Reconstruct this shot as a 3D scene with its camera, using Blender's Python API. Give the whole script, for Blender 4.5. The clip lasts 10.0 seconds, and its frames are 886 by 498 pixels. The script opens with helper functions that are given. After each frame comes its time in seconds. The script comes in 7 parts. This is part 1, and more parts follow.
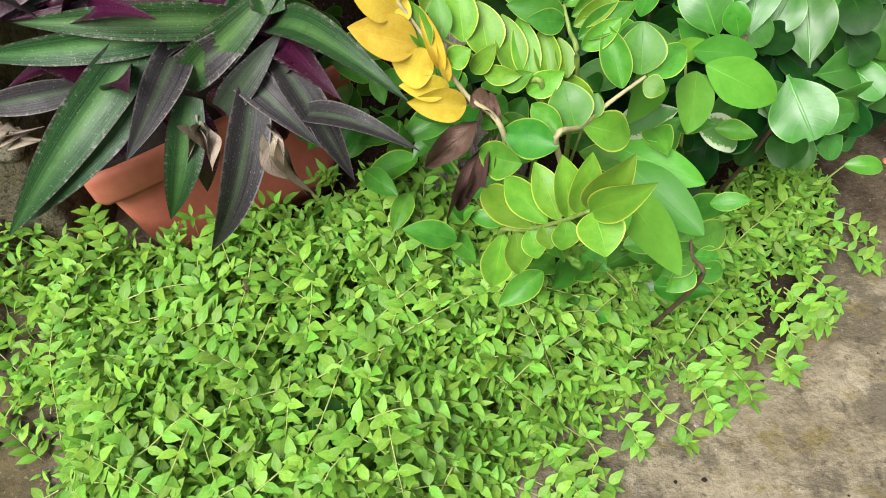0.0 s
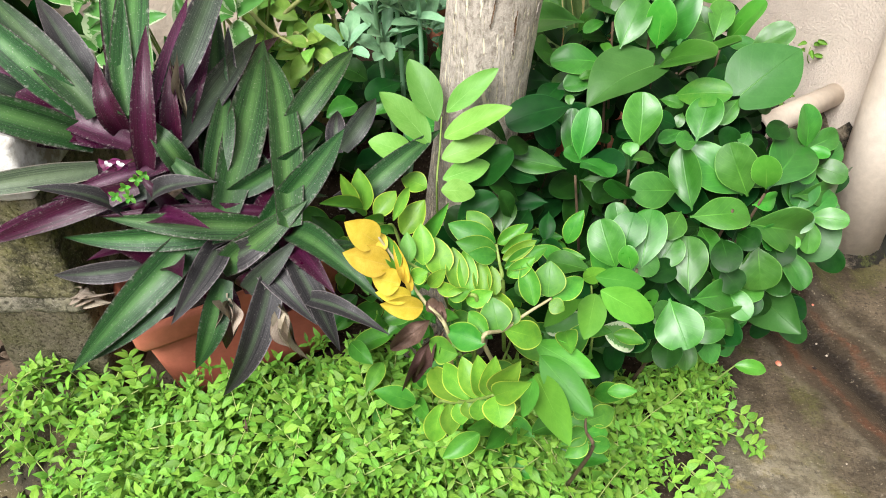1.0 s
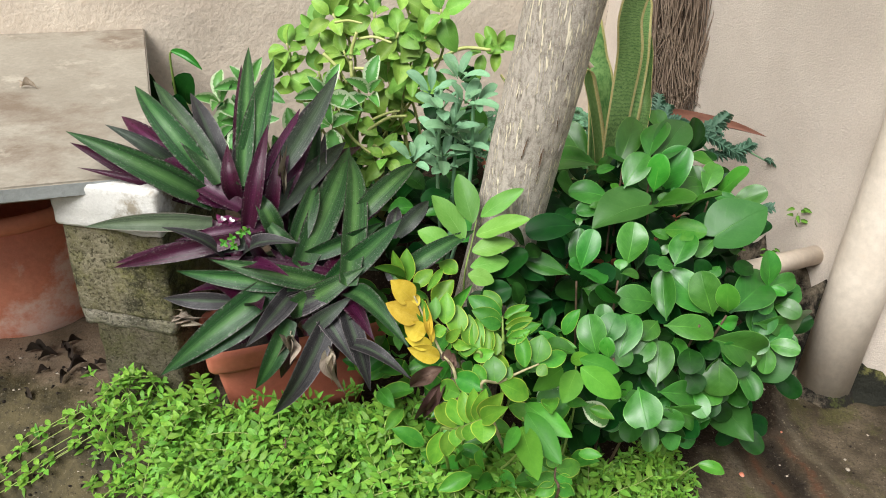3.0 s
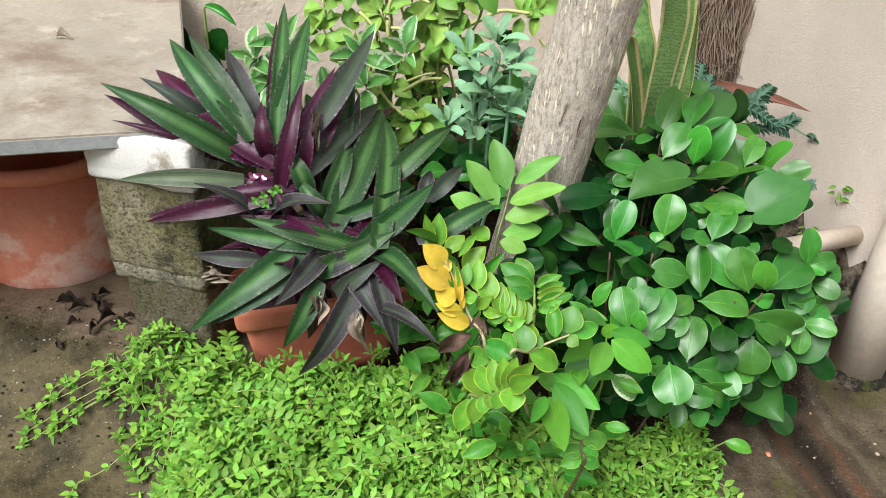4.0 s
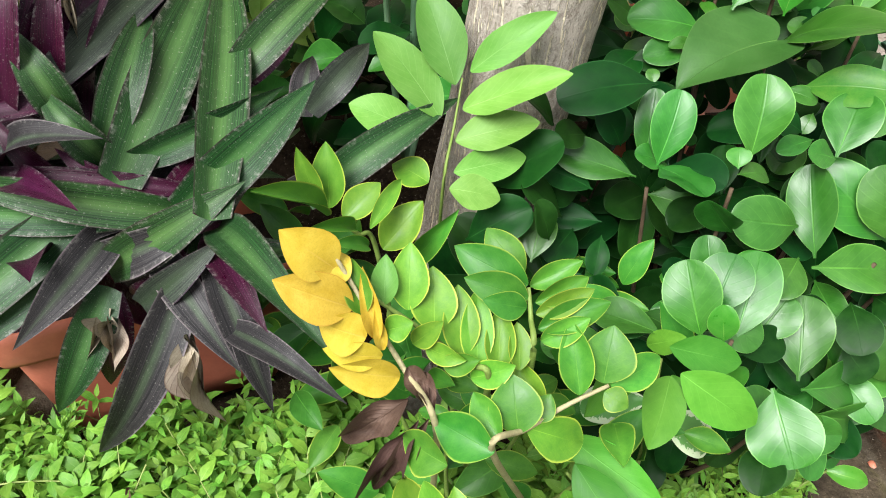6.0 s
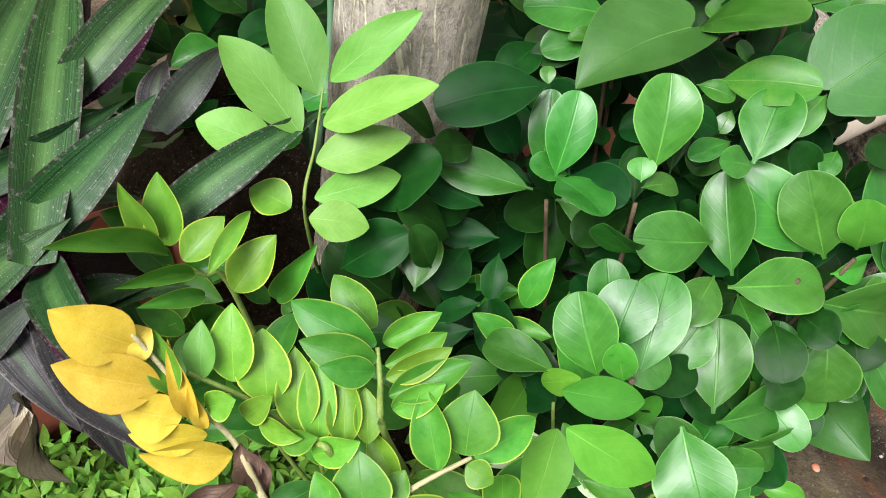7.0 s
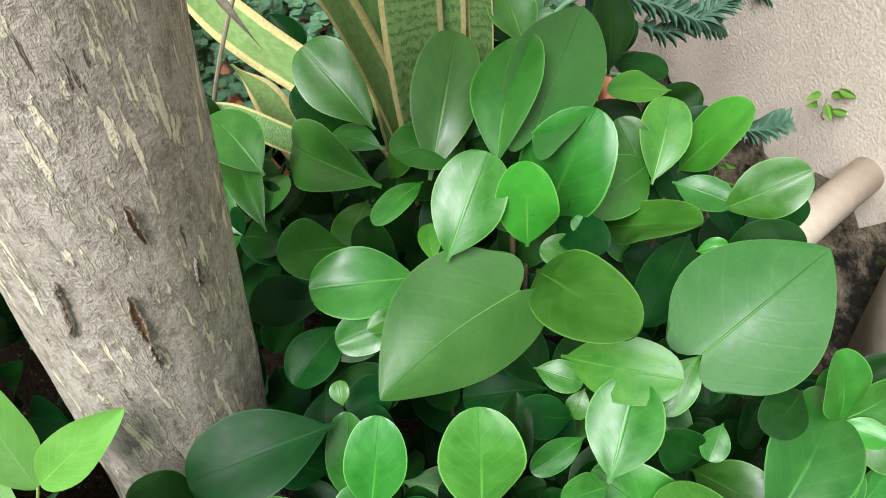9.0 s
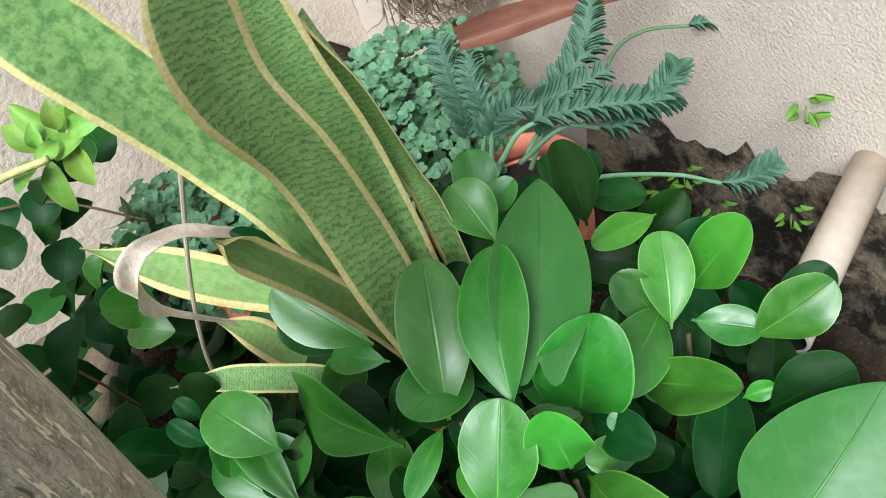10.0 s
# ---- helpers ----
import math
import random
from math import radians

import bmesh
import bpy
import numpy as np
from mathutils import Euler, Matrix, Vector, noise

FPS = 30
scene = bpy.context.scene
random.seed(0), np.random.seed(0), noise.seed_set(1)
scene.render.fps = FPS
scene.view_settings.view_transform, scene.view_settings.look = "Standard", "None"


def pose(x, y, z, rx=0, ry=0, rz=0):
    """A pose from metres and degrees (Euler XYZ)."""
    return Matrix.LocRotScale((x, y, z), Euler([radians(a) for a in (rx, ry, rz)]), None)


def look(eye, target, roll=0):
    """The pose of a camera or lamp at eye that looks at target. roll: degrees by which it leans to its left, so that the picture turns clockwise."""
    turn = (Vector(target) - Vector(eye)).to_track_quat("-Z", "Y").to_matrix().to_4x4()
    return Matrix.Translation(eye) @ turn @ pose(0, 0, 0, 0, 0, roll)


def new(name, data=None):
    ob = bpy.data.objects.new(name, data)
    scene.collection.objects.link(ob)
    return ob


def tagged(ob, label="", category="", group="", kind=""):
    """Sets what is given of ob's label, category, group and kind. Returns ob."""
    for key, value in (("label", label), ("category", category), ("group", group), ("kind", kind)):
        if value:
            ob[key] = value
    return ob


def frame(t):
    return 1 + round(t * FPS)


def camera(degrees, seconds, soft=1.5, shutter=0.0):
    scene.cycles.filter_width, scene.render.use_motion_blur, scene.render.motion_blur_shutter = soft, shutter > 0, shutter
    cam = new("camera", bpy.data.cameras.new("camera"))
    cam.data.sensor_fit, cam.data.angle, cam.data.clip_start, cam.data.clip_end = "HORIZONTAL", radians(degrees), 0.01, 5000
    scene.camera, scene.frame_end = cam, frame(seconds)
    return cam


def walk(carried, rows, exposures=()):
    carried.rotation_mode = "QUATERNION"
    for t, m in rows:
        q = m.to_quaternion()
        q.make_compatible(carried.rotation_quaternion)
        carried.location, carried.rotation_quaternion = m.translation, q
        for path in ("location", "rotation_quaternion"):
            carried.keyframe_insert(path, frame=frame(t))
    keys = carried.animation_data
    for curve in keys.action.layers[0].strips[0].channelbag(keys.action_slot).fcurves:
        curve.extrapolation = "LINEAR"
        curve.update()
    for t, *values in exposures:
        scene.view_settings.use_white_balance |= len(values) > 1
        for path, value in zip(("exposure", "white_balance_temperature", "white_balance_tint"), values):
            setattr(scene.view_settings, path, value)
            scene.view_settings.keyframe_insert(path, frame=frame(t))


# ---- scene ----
cam = camera(58.4, 10.0, 1.0)
PATH = [
    (0, (0.129, 0.012, 1.064), (-0.085, 1.269, -0.477), -8.3),
    (0.5, (0.144, -0.067, 1.198), (-0.059, 1.338, -0.211), -5.3),
    (1, (0.217, -0.17, 1.321), (-0.001, 1.352, 0.042), -2.6),
    (1.5, (0.314, -0.312, 1.408), (0.089, 1.295, 0.239), -0.6),
    (2, (0.348, -0.406, 1.453), (0.1, 1.26, 0.375), 0.6),
    (2.5, (0.351, -0.483, 1.465), (0.051, 1.207, 0.438), 1.9),
    (3, (0.312, -0.511, 1.449), (-0.053, 1.177, 0.44), 3.2),
    (3.2, (0.3, -0.516, 1.449), (-0.09, 1.16, 0.431), 3.6),
    (4.5, (0.284, -0.444, 1.379), (-0.113, 1.163, 0.256), 4.4),
    (5, (0.224, -0.21, 1.285), (-0.096, 1.392, 0.131), 4.0),
    (5.2, (0.198, -0.103, 1.256), (-0.11, 1.492, 0.09), 3.4),
    (6.3, (0.163, 0.252, 1.046), (-0.032, 1.71, -0.31), 3.8),
    (6.5, (0.184, 0.277, 1.052), (-0.009, 1.714, -0.325), 3.6),
    (7, (0.261, 0.343, 1.072), (0.088, 1.765, -0.324), 2.7),
    (7.5, (0.303, 0.479, 1.09), (0.185, 1.89, -0.322), 2.3),
    (8, (0.367, 0.586, 1.101), (0.239, 1.99, -0.317), 1.3),
    (8.5, (0.41, 0.651, 1.126), (0.244, 2.04, -0.304), -0.7),
    (9, (0.422, 0.718, 1.173), (0.225, 2.082, -0.277), -6.6),
    (9.5, (0.435, 0.775, 1.23), (0.195, 2.132, -0.219), -17.6),
    (10, (0.472, 0.902, 1.28), (0.218, 2.254, -0.171), -28.0),
]
walk(cam, [(t, look(eye, target, roll)) for t, eye, target, roll in PATH], [(0.0, 1.32, 6500, 10), (1.0, 1.5, 6400, 10), (2.0, 1.2, 6200, 9), (3.0, 1.04, 6350, 8), (4.5, 1.34, 6200, 9), (6.5, 1.42, 6350, 9), (7.2, 1.38, 6300, 9), (8.0, 1.32, 6300, 9), (9.0, 1.3, 6150, 7), (9.5, 1.38, 6050, 7), (10.0, 1.35, 5850, 5)])

# ---- daylight: bright overcast sky with a wide, weak sun ----
world = bpy.data.worlds.new("overcast_sky")
scene.world = world
world.use_nodes = True
wt = world.node_tree
sky = wt.nodes.new("ShaderNodeTexSky")
sky.sky_type = "NISHITA"
sky.sun_disc = False
sky.sun_elevation = radians(70)
sky.sun_rotation = radians(196)
sky.air_density, sky.dust_density = 1.0, 4.0
soft_sky = wt.nodes.new("ShaderNodeHueSaturation")
soft_sky.inputs["Saturation"].default_value = 0.28
wt.links.new(sky.outputs[0], soft_sky.inputs["Color"])
wt.links.new(soft_sky.outputs[0], wt.nodes["Background"].inputs["Color"])
wt.nodes["Background"].inputs["Strength"].default_value = 0.066
sun = new("sun", bpy.data.lights.new("sun", "SUN"))
sun.data.energy = 2.55
sun.data.angle = radians(32)
sun.data.color = (1.0, 0.975, 0.94)
sun.matrix_world = look((-1.2, -2.1, 3.8), (0.1, 0.9, 0.0))
scene.view_settings.exposure = 1.0


# ---- materials ----
class Nodes:
    """Short-hand for building one node material."""

    def __init__(self, name, rough=0.6, spec=0.4):
        self.mat = bpy.data.materials.new(name)
        self.mat.use_nodes = True
        self.tree = self.mat.node_tree
        self.bsdf = self.tree.nodes["Principled BSDF"]
        self.bsdf.inputs["Roughness"].default_value = rough
        self.bsdf.inputs["Specular IOR Level"].default_value = spec
        self.coord = self.tree.nodes.new("ShaderNodeTexCoord")

    def link(self, a, b):
        self.tree.links.new(a, b)

    def uv(self, axis):
        n = self.tree.nodes.new("ShaderNodeSeparateXYZ")
        self.link(self.coord.outputs["UV"], n.inputs[0])
        return n.outputs[axis]

    def noise(self, scale, detail=4.0, rough=0.6, space="Object", stretch=(1, 1, 1), offset=None):
        n = self.tree.nodes.new("ShaderNodeTexNoise")
        m = self.tree.nodes.new("ShaderNodeMapping")
        m.inputs["Scale"].default_value = stretch
        self.link(self.coord.outputs[space], m.inputs["Vector"])
        if offset is not None:
            self.link(offset, m.inputs["Location"])
        self.link(m.outputs[0], n.inputs["Vector"])
        n.inputs["Scale"].default_value, n.inputs["Detail"].default_value = scale, detail
        n.inputs["Roughness"].default_value = rough
        return n.outputs["Fac"]

    def ramp(self, fac, *stops):
        n = self.tree.nodes.new("ShaderNodeValToRGB")
        e = n.color_ramp.elements
        while len(e) < len(stops):
            e.new(0.5)
        for el, (at, col) in zip(e, stops):
            el.position = at
            el.color = (*col, 1) if isinstance(col, tuple) else (col, col, col, 1)
        self.link(fac, n.inputs[0])
        return n.outputs[0]

    def math(self, op, a, b=0.0, c=0.0):
        n = self.tree.nodes.new("ShaderNodeMath")
        n.operation = op
        for i, v in enumerate((a, b, c)):
            if isinstance(v, (int, float)):
                n.inputs[i].default_value = v
            else:
                self.link(v, n.inputs[i])
        return n.outputs[0]

    def mix(self, fac, a, b, kind="MIX"):
        n = self.tree.nodes.new("ShaderNodeMix")
        n.data_type, n.blend_type = "RGBA", kind
        for key, v in ((0, fac), (6, a), (7, b)):
            if isinstance(v, tuple):
                n.inputs[key].default_value = (*v, 1)
            elif isinstance(v, (int, float)):
                n.inputs[key].default_value = v
            else:
                self.link(v, n.inputs[key])
        return n.outputs[2]

    def bump(self, height, strength=0.4, distance=0.01):
        n = self.tree.nodes.new("ShaderNodeBump")
        n.inputs["Strength"].default_value, n.inputs["Distance"].default_value = strength, distance
        self.link(height, n.inputs["Height"])
        self.link(n.outputs[0], self.bsdf.inputs["Normal"])

    def random(self):
        return self.tree.nodes.new("ShaderNodeObjectInfo").outputs["Random"]

    def island(self):
        return self.tree.nodes.new("ShaderNodeNewGeometry").outputs["Random Per Island"]

    def vary(self, col, rnd, hue=0.02, value=0.3):
        n = self.tree.nodes.new("ShaderNodeHueSaturation")
        self.link(col, n.inputs["Color"])
        self.link(self.math("MULTIPLY_ADD", rnd, 2 * hue, 0.5 - hue), n.inputs["Hue"])
        r2 = self.math("FRACT", self.math("MULTIPLY", rnd, 7.31))
        self.link(self.math("MULTIPLY_ADD", r2, 2 * value, 1 - value), n.inputs["Value"])
        return n.outputs[0]

    def color(self, col):
        self.link(col, self.bsdf.inputs["Base Color"])
        return self

    def leafy(self, col, share=0.25, tint=(0.9, 1.0, 0.35)):
        """Let part of the light through, as a thin leaf does."""
        t = self.tree.nodes.new("ShaderNodeBsdfTranslucent")
        self.link(self.mix(1.0, col, tint, "MULTIPLY"), t.inputs["Color"])
        m = self.tree.nodes.new("ShaderNodeMixShader")
        m.inputs[0].default_value = share
        self.link(self.bsdf.outputs[0], m.inputs[1])
        self.link(t.outputs[0], m.inputs[2])
        self.link(m.outputs[0], self.tree.nodes["Material Output"].inputs["Surface"])
        return self.color(col)


def leaf_material(name, low, high, rib, edge=None, rough=0.35, spec=0.5, rib_width=0.035, veins=9, vein_gain=0.12, edge_at=0.9, share=0.22, hue=0.015, value=0.25, relief=0.25, island=False, spots=0.0, mottle=1.0):
    """A leaf: mottled blade, paler midrib and side veins, a rim of its own colour."""
    n = Nodes(name, rough, spec)
    rnd = n.island() if island else n.random()
    off = n.tree.nodes.new("ShaderNodeCombineXYZ")
    n.link(n.math("MULTIPLY", rnd, 37.0), off.inputs[0])
    u, v = n.uv(0), n.uv(1)
    side = n.math("ABSOLUTE", n.math("MULTIPLY_ADD", u, 2.0, -1.0))
    blotch = n.noise(3.0, 5, 0.6, "UV", (1, 1.6, 1), off.outputs[0])
    col = n.mix(n.ramp(blotch, (0.3, 0.0), (0.72, 1.0)), low, high)
    wave = n.math("SINE", n.math("MULTIPLY", n.math("MULTIPLY_ADD", side, -0.35, v), veins * 6.283))
    vein = n.ramp(wave, (0.86, 0.0), (1.0, 1.0))
    col = n.mix(n.math("MULTIPLY", vein, vein_gain), col, rib)
    mid = n.ramp(side, (0.0, 1.0), (rib_width, 0.85), (rib_width * 2.4, 0.0))
    fade = n.ramp(v, (0.0, 1.0), (0.3, 0.65), (0.68, 0.0))
    col = n.mix(n.math("MULTIPLY", mid, fade), col, rib)
    if edge:
        rim = n.ramp(side, (edge_at, 0.0), (min(1.0, edge_at + 0.07), 1.0))
        col = n.mix(rim, col, edge)
    if spots:
        sp = n.ramp(n.noise(9.0, 6, 0.75, "UV", (1, 2, 1), off.outputs[0]), (0.64, 0.0), (0.70, 1.0))
        col = n.mix(n.math("MULTIPLY", sp, spots), col, (0.16, 0.09, 0.03))
    fleck = n.noise(26.0, 5, 0.7, "UV", (1, 1.6, 1), off.outputs[0])
    col = n.mix(n.ramp(fleck, (0.32, 0.30 * mottle), (0.52, 0.0)), col, tuple(0.6 * c for c in low))
    col = n.mix(n.ramp(fleck, (0.64, 0.0), (0.74, 0.35 * mottle)), col, tuple(1.6 * c for c in high))
    col = n.vary(col, rnd, hue, value)
    h = n.math("ADD", n.math("MULTIPLY", vein, 0.6 * vein_gain), n.math("MULTIPLY", mid, -0.6))
    n.bump(n.math("ADD", h, n.math("MULTIPLY", blotch, 0.8 * mottle)), relief, 0.002)
    n.link(n.ramp(blotch, (0.3, rough - 0.06), (0.7, rough + 0.14)), n.bsdf.inputs["Roughness"])
    return n.leafy(col, share).mat


M_PEP = leaf_material("peperomia_leaf", (0.022, 0.120, 0.010), (0.043, 0.178, 0.018), (0.10, 0.33, 0.04), (0.13, 0.34, 0.06), 0.35, 0.52, 0.022, 7, 0.10, 0.945, 0.07, 0.013, 0.25, 0.30, mottle=0.45)
M_PEP_SPOT = leaf_material("spotted_peperomia_leaf", (0.045, 0.18, 0.02), (0.12, 0.26, 0.03), (0.18, 0.32, 0.06), (0.15, 0.32, 0.06), 0.34, 0.32, 0.02, 6, 0.03, 0.97, 0.07, spots=0.8)
M_PEP_YOUNG = leaf_material("young_peperomia_leaf", (0.05, 0.23, 0.018), (0.08, 0.28, 0.028), (0.2, 0.42, 0.07), (0.2, 0.42, 0.08), 0.32, 0.42, 0.022, 5, 0.05, 0.945, 0.14, 0.015, 0.15, 0.14, mottle=0.35)
M_HEART = leaf_material("heart_leaf", (0.030, 0.112, 0.018), (0.046, 0.144, 0.027), (0.12, 0.27, 0.06), (0.09, 0.22, 0.045), 0.40, 0.36, 0.008, 6, 0.05, 0.985, 0.12, 0.008, 0.08, 0.6, spots=0.3, mottle=0.7)
M_ZZ = leaf_material("leaflet_green", (0.088, 0.255, 0.020), (0.160, 0.345, 0.03), (0.24, 0.46, 0.05), (0.46, 0.56, 0.07), 0.42, 0.38, 0.012, 8, 0.08, 0.90, 0.2, mottle=0.7)
M_ZZ_DARK = leaf_material("leaflet_dark_green", (0.045, 0.20, 0.02), (0.090, 0.29, 0.028), (0.15, 0.37, 0.05), (0.36, 0.50, 0.07), 0.40, 0.38, 0.012, 8, 0.08, 0.91, 0.16, mottle=0.7)
M_ZZ_LIME = leaf_material("leaflet_lime", (0.120, 0.295, 0.040), (0.170, 0.355, 0.066), (0.26, 0.47, 0.13), (0.22, 0.43, 0.09), 0.46, 0.35, 0.012, 9, 0.16, 0.97, 0.22, mottle=0.5)
M_ZZ_MID = leaf_material("leaflet_mid_green", (0.075, 0.265, 0.020), (0.112, 0.33, 0.030), (0.17, 0.44, 0.06), (0.13, 0.40, 0.05), 0.44, 0.38, 0.014, 8, 0.10, 0.98, 0.22, mottle=0.4)
M_ZZ_YELLOW = leaf_material("leaflet_yellow", (0.56, 0.40, 0.03), (0.72, 0.55, 0.075), (0.68, 0.5, 0.1), (0.58, 0.36, 0.04), 0.42, 0.35, 0.02, 7, 0.06, 0.95, hue=0.012, value=0.1, spots=0.5)
M_ZZ_BROWN = leaf_material("leaflet_withered", (0.085, 0.045, 0.035), (0.19, 0.115, 0.09), (0.1, 0.055, 0.04), (0.12, 0.065, 0.045), 0.6, 0.3, 0.03, 11, 0.4, 0.95, relief=0.8)


def rhoeo_material(name, low, high, stripe, edge, stripe_width=0.3, gain=0.7, rough=0.46):
    """A long strap leaf: fine lengthwise streaks, paler bands beside its middle, dull patches, a thin coloured edge."""
    n = Nodes(name, rough, 0.32)
    rnd = n.random()
    off = n.tree.nodes.new("ShaderNodeCombineXYZ")
    n.link(n.math("MULTIPLY", rnd, 41.0), off.inputs[0])
    u, v = n.uv(0), n.uv(1)
    side = n.math("ABSOLUTE", n.math("MULTIPLY_ADD", u, 2.0, -1.0))
    streak = n.noise(9.0, 5, 0.7, "UV", (3.0, 0.10, 1), off.outputs[0])
    cloud = n.noise(3.0, 5, 0.6, "UV", (1.0, 3.5, 1), off.outputs[0])
    col = n.mix(n.ramp(n.noise(26.0, 3, 0.6, "UV", (3.0, 0.03, 1), off.outputs[0]), (0.40, 0.0), (0.60, 1.0)), tuple(0.7 * c for c in low), tuple(1.3 * c for c in high))
    band = n.ramp(n.math("ADD", side, n.math("MULTIPLY_ADD", streak, 0.4, -0.2)), (0.0, 1.0), (stripe_width, 0.7), (stripe_width * 2.8, 0.0))
    along = n.ramp(v, (0.0, 0.55), (0.4, 1.0), (0.97, 0.25))
    col = n.mix(n.math("MULTIPLY", n.math("MULTIPLY", band, along), gain), col, stripe)
    col = n.mix(n.ramp(cloud, (0.5, 0.0), (0.75, 0.35)), col, tuple(0.5 * c for c in low))
    rim = n.ramp(side, (0.90, 0.0), (0.97, 0.8))
    col = n.mix(rim, col, edge)
    dust = n.ramp(n.noise(24.0, 3, 0.6, "UV", (1, 4, 1), off.outputs[0]), (0.62, 0.0), (0.70, 0.45))
    col = n.mix(dust, col, (0.36, 0.35, 0.32))
    scuff = n.math("MULTIPLY", n.ramp(side, (0.72, 0.0), (0.95, 1.0)), n.ramp(n.noise(7.0, 5, 0.7, "UV", (1, 5, 1), off.outputs[0]), (0.52, 0.0), (0.62, 0.5)))
    col = n.mix(scuff, col, (0.30, 0.29, 0.26))
    col = n.vary(col, rnd, 0.012, 0.28)
    n.bump(n.math("ADD", n.math("MULTIPLY", streak, 1.0), cloud), 0.35, 0.0015)
    n.link(n.ramp(cloud, (0.3, rough - 0.06), (0.7, rough + 0.18)), n.bsdf.inputs["Roughness"])
    return n.leafy(col, 0.12).mat


M_RH_GREEN = rhoeo_material("strap_leaf_green", (0.009, 0.036, 0.009), (0.020, 0.068, 0.016), (0.085, 0.19, 0.05), (0.04, 0.03, 0.027), 0.16, 0.8, 0.40)
M_RH_UNDER = rhoeo_material("strap_leaf_grey", (0.022, 0.031, 0.024), (0.048, 0.064, 0.046), (0.06, 0.11, 0.045), (0.05, 0.02, 0.045), 0.2, 0.5)
M_RH_PURPLE = rhoeo_material("strap_leaf_purple", (0.022, 0.002, 0.010), (0.054, 0.005, 0.026), (0.10, 0.010, 0.058), (0.03, 0.006, 0.02), 0.15, 0.4, 0.3)
M_RH_DARK = rhoeo_material("strap_leaf_dark", (0.015, 0.014, 0.016), (0.040, 0.037, 0.038), (0.075, 0.12, 0.06), (0.17, 0.14, 0.15), 0.10, 0.7)
M_RH_PALE = rhoeo_material("strap_leaf_pale", (0.055, 0.085, 0.05), (0.105, 0.14, 0.08), (0.16, 0.22, 0.11), (0.34, 0.30, 0.25), 0.2)
M_DRY = leaf_material("dry_leaf", (0.34, 0.27, 0.2), (0.54, 0.47, 0.37), (0.26, 0.19, 0.14), (0.2, 0.14, 0.1), 0.8, 0.2, 0.02, 14, 0.5, 0.95, relief=0.9)
M_DEAD_DARK = leaf_material("rotting_leaf", (0.02, 0.014, 0.01), (0.05, 0.035, 0.025), (0.06, 0.04, 0.03), None, 0.6, 0.3, 0.03, 9, 0.3, 0.95, relief=0.7)
M_COVER = leaf_material("ground_cover_leaf", (0.115, 0.280, 0.028), (0.195, 0.372, 0.050), (0.26, 0.46, 0.11), None, 0.46, 0.24, 0.03, 3, 0.05, 0.95, 0.20, 0.016, 0.36, 0.1, island=True, mottle=0.4)
M_LIME = leaf_material("lime_leaf", (0.18, 0.38, 0.05), (0.28, 0.48, 0.09), (0.34, 0.52, 0.14), (0.36, 0.52, 0.15), 0.45, 0.35, 0.03, 6, 0.15, 0.95, 0.3, 0.02, 0.25, mottle=0.5)
M_SAGE = leaf_material("grey_green_leaf", (0.16, 0.34, 0.17), (0.25, 0.44, 0.25), (0.30, 0.48, 0.28), None, 0.5, 0.35, 0.03, 5, 0.06, 0.95, mottle=0.5)
M_CLOVER = leaf_material("tiny_round_leaf", (0.075, 0.185, 0.095), (0.15, 0.29, 0.17), (0.16, 0.28, 0.14), None, 0.5, 0.3, 0.03, 4, 0.05, 0.95, island=True)
M_TRAIL = leaf_material("blue_green_leaf", (0.070, 0.165, 0.10), (0.135, 0.26, 0.165), (0.15, 0.28, 0.16), (0.12, 0.24, 0.13), 0.45, 0.35, 0.04, 5, 0.05, 0.95, island=True)
# shaded copy of the peperomia leaf for inner leaves; also used on dark plants
M_DARK_SHADED_LEAF = leaf_material("dark_round_and_shaded_leaf", (0.004, 0.032, 0.004), (0.009, 0.052, 0.006), (0.025, 0.10, 0.017), (0.03, 0.11, 0.025), 0.40, 0.12, 0.018, 6, 0.05, 0.955, 0.05, 0.02, 0.2, 0.14, mottle=0.35)


def variegated_material():
    n = Nodes("variegated_leaf", 0.4, 0.4)
    u = n.uv(0)
    side = n.math("ABSOLUTE", n.math("MULTIPLY_ADD", u, 2.0, -1.0))
    patch = n.noise(5.0, 4, 0.6, "UV", (1.5, 2.5, 1))
    mask = n.ramp(n.math("ADD", n.math("MULTIPLY", side, 0.55), n.math("MULTIPLY", patch, 0.6)), (0.66, 0.0), (0.70, 1.0))
    col = n.mix(mask, (0.10, 0.28, 0.06), (0.5, 0.6, 0.38))
    n.bump(patch, 0.2, 0.002)
    return n.leafy(n.vary(col, n.random(), 0.01, 0.15), 0.2).mat


M_VARIEG = variegated_material()


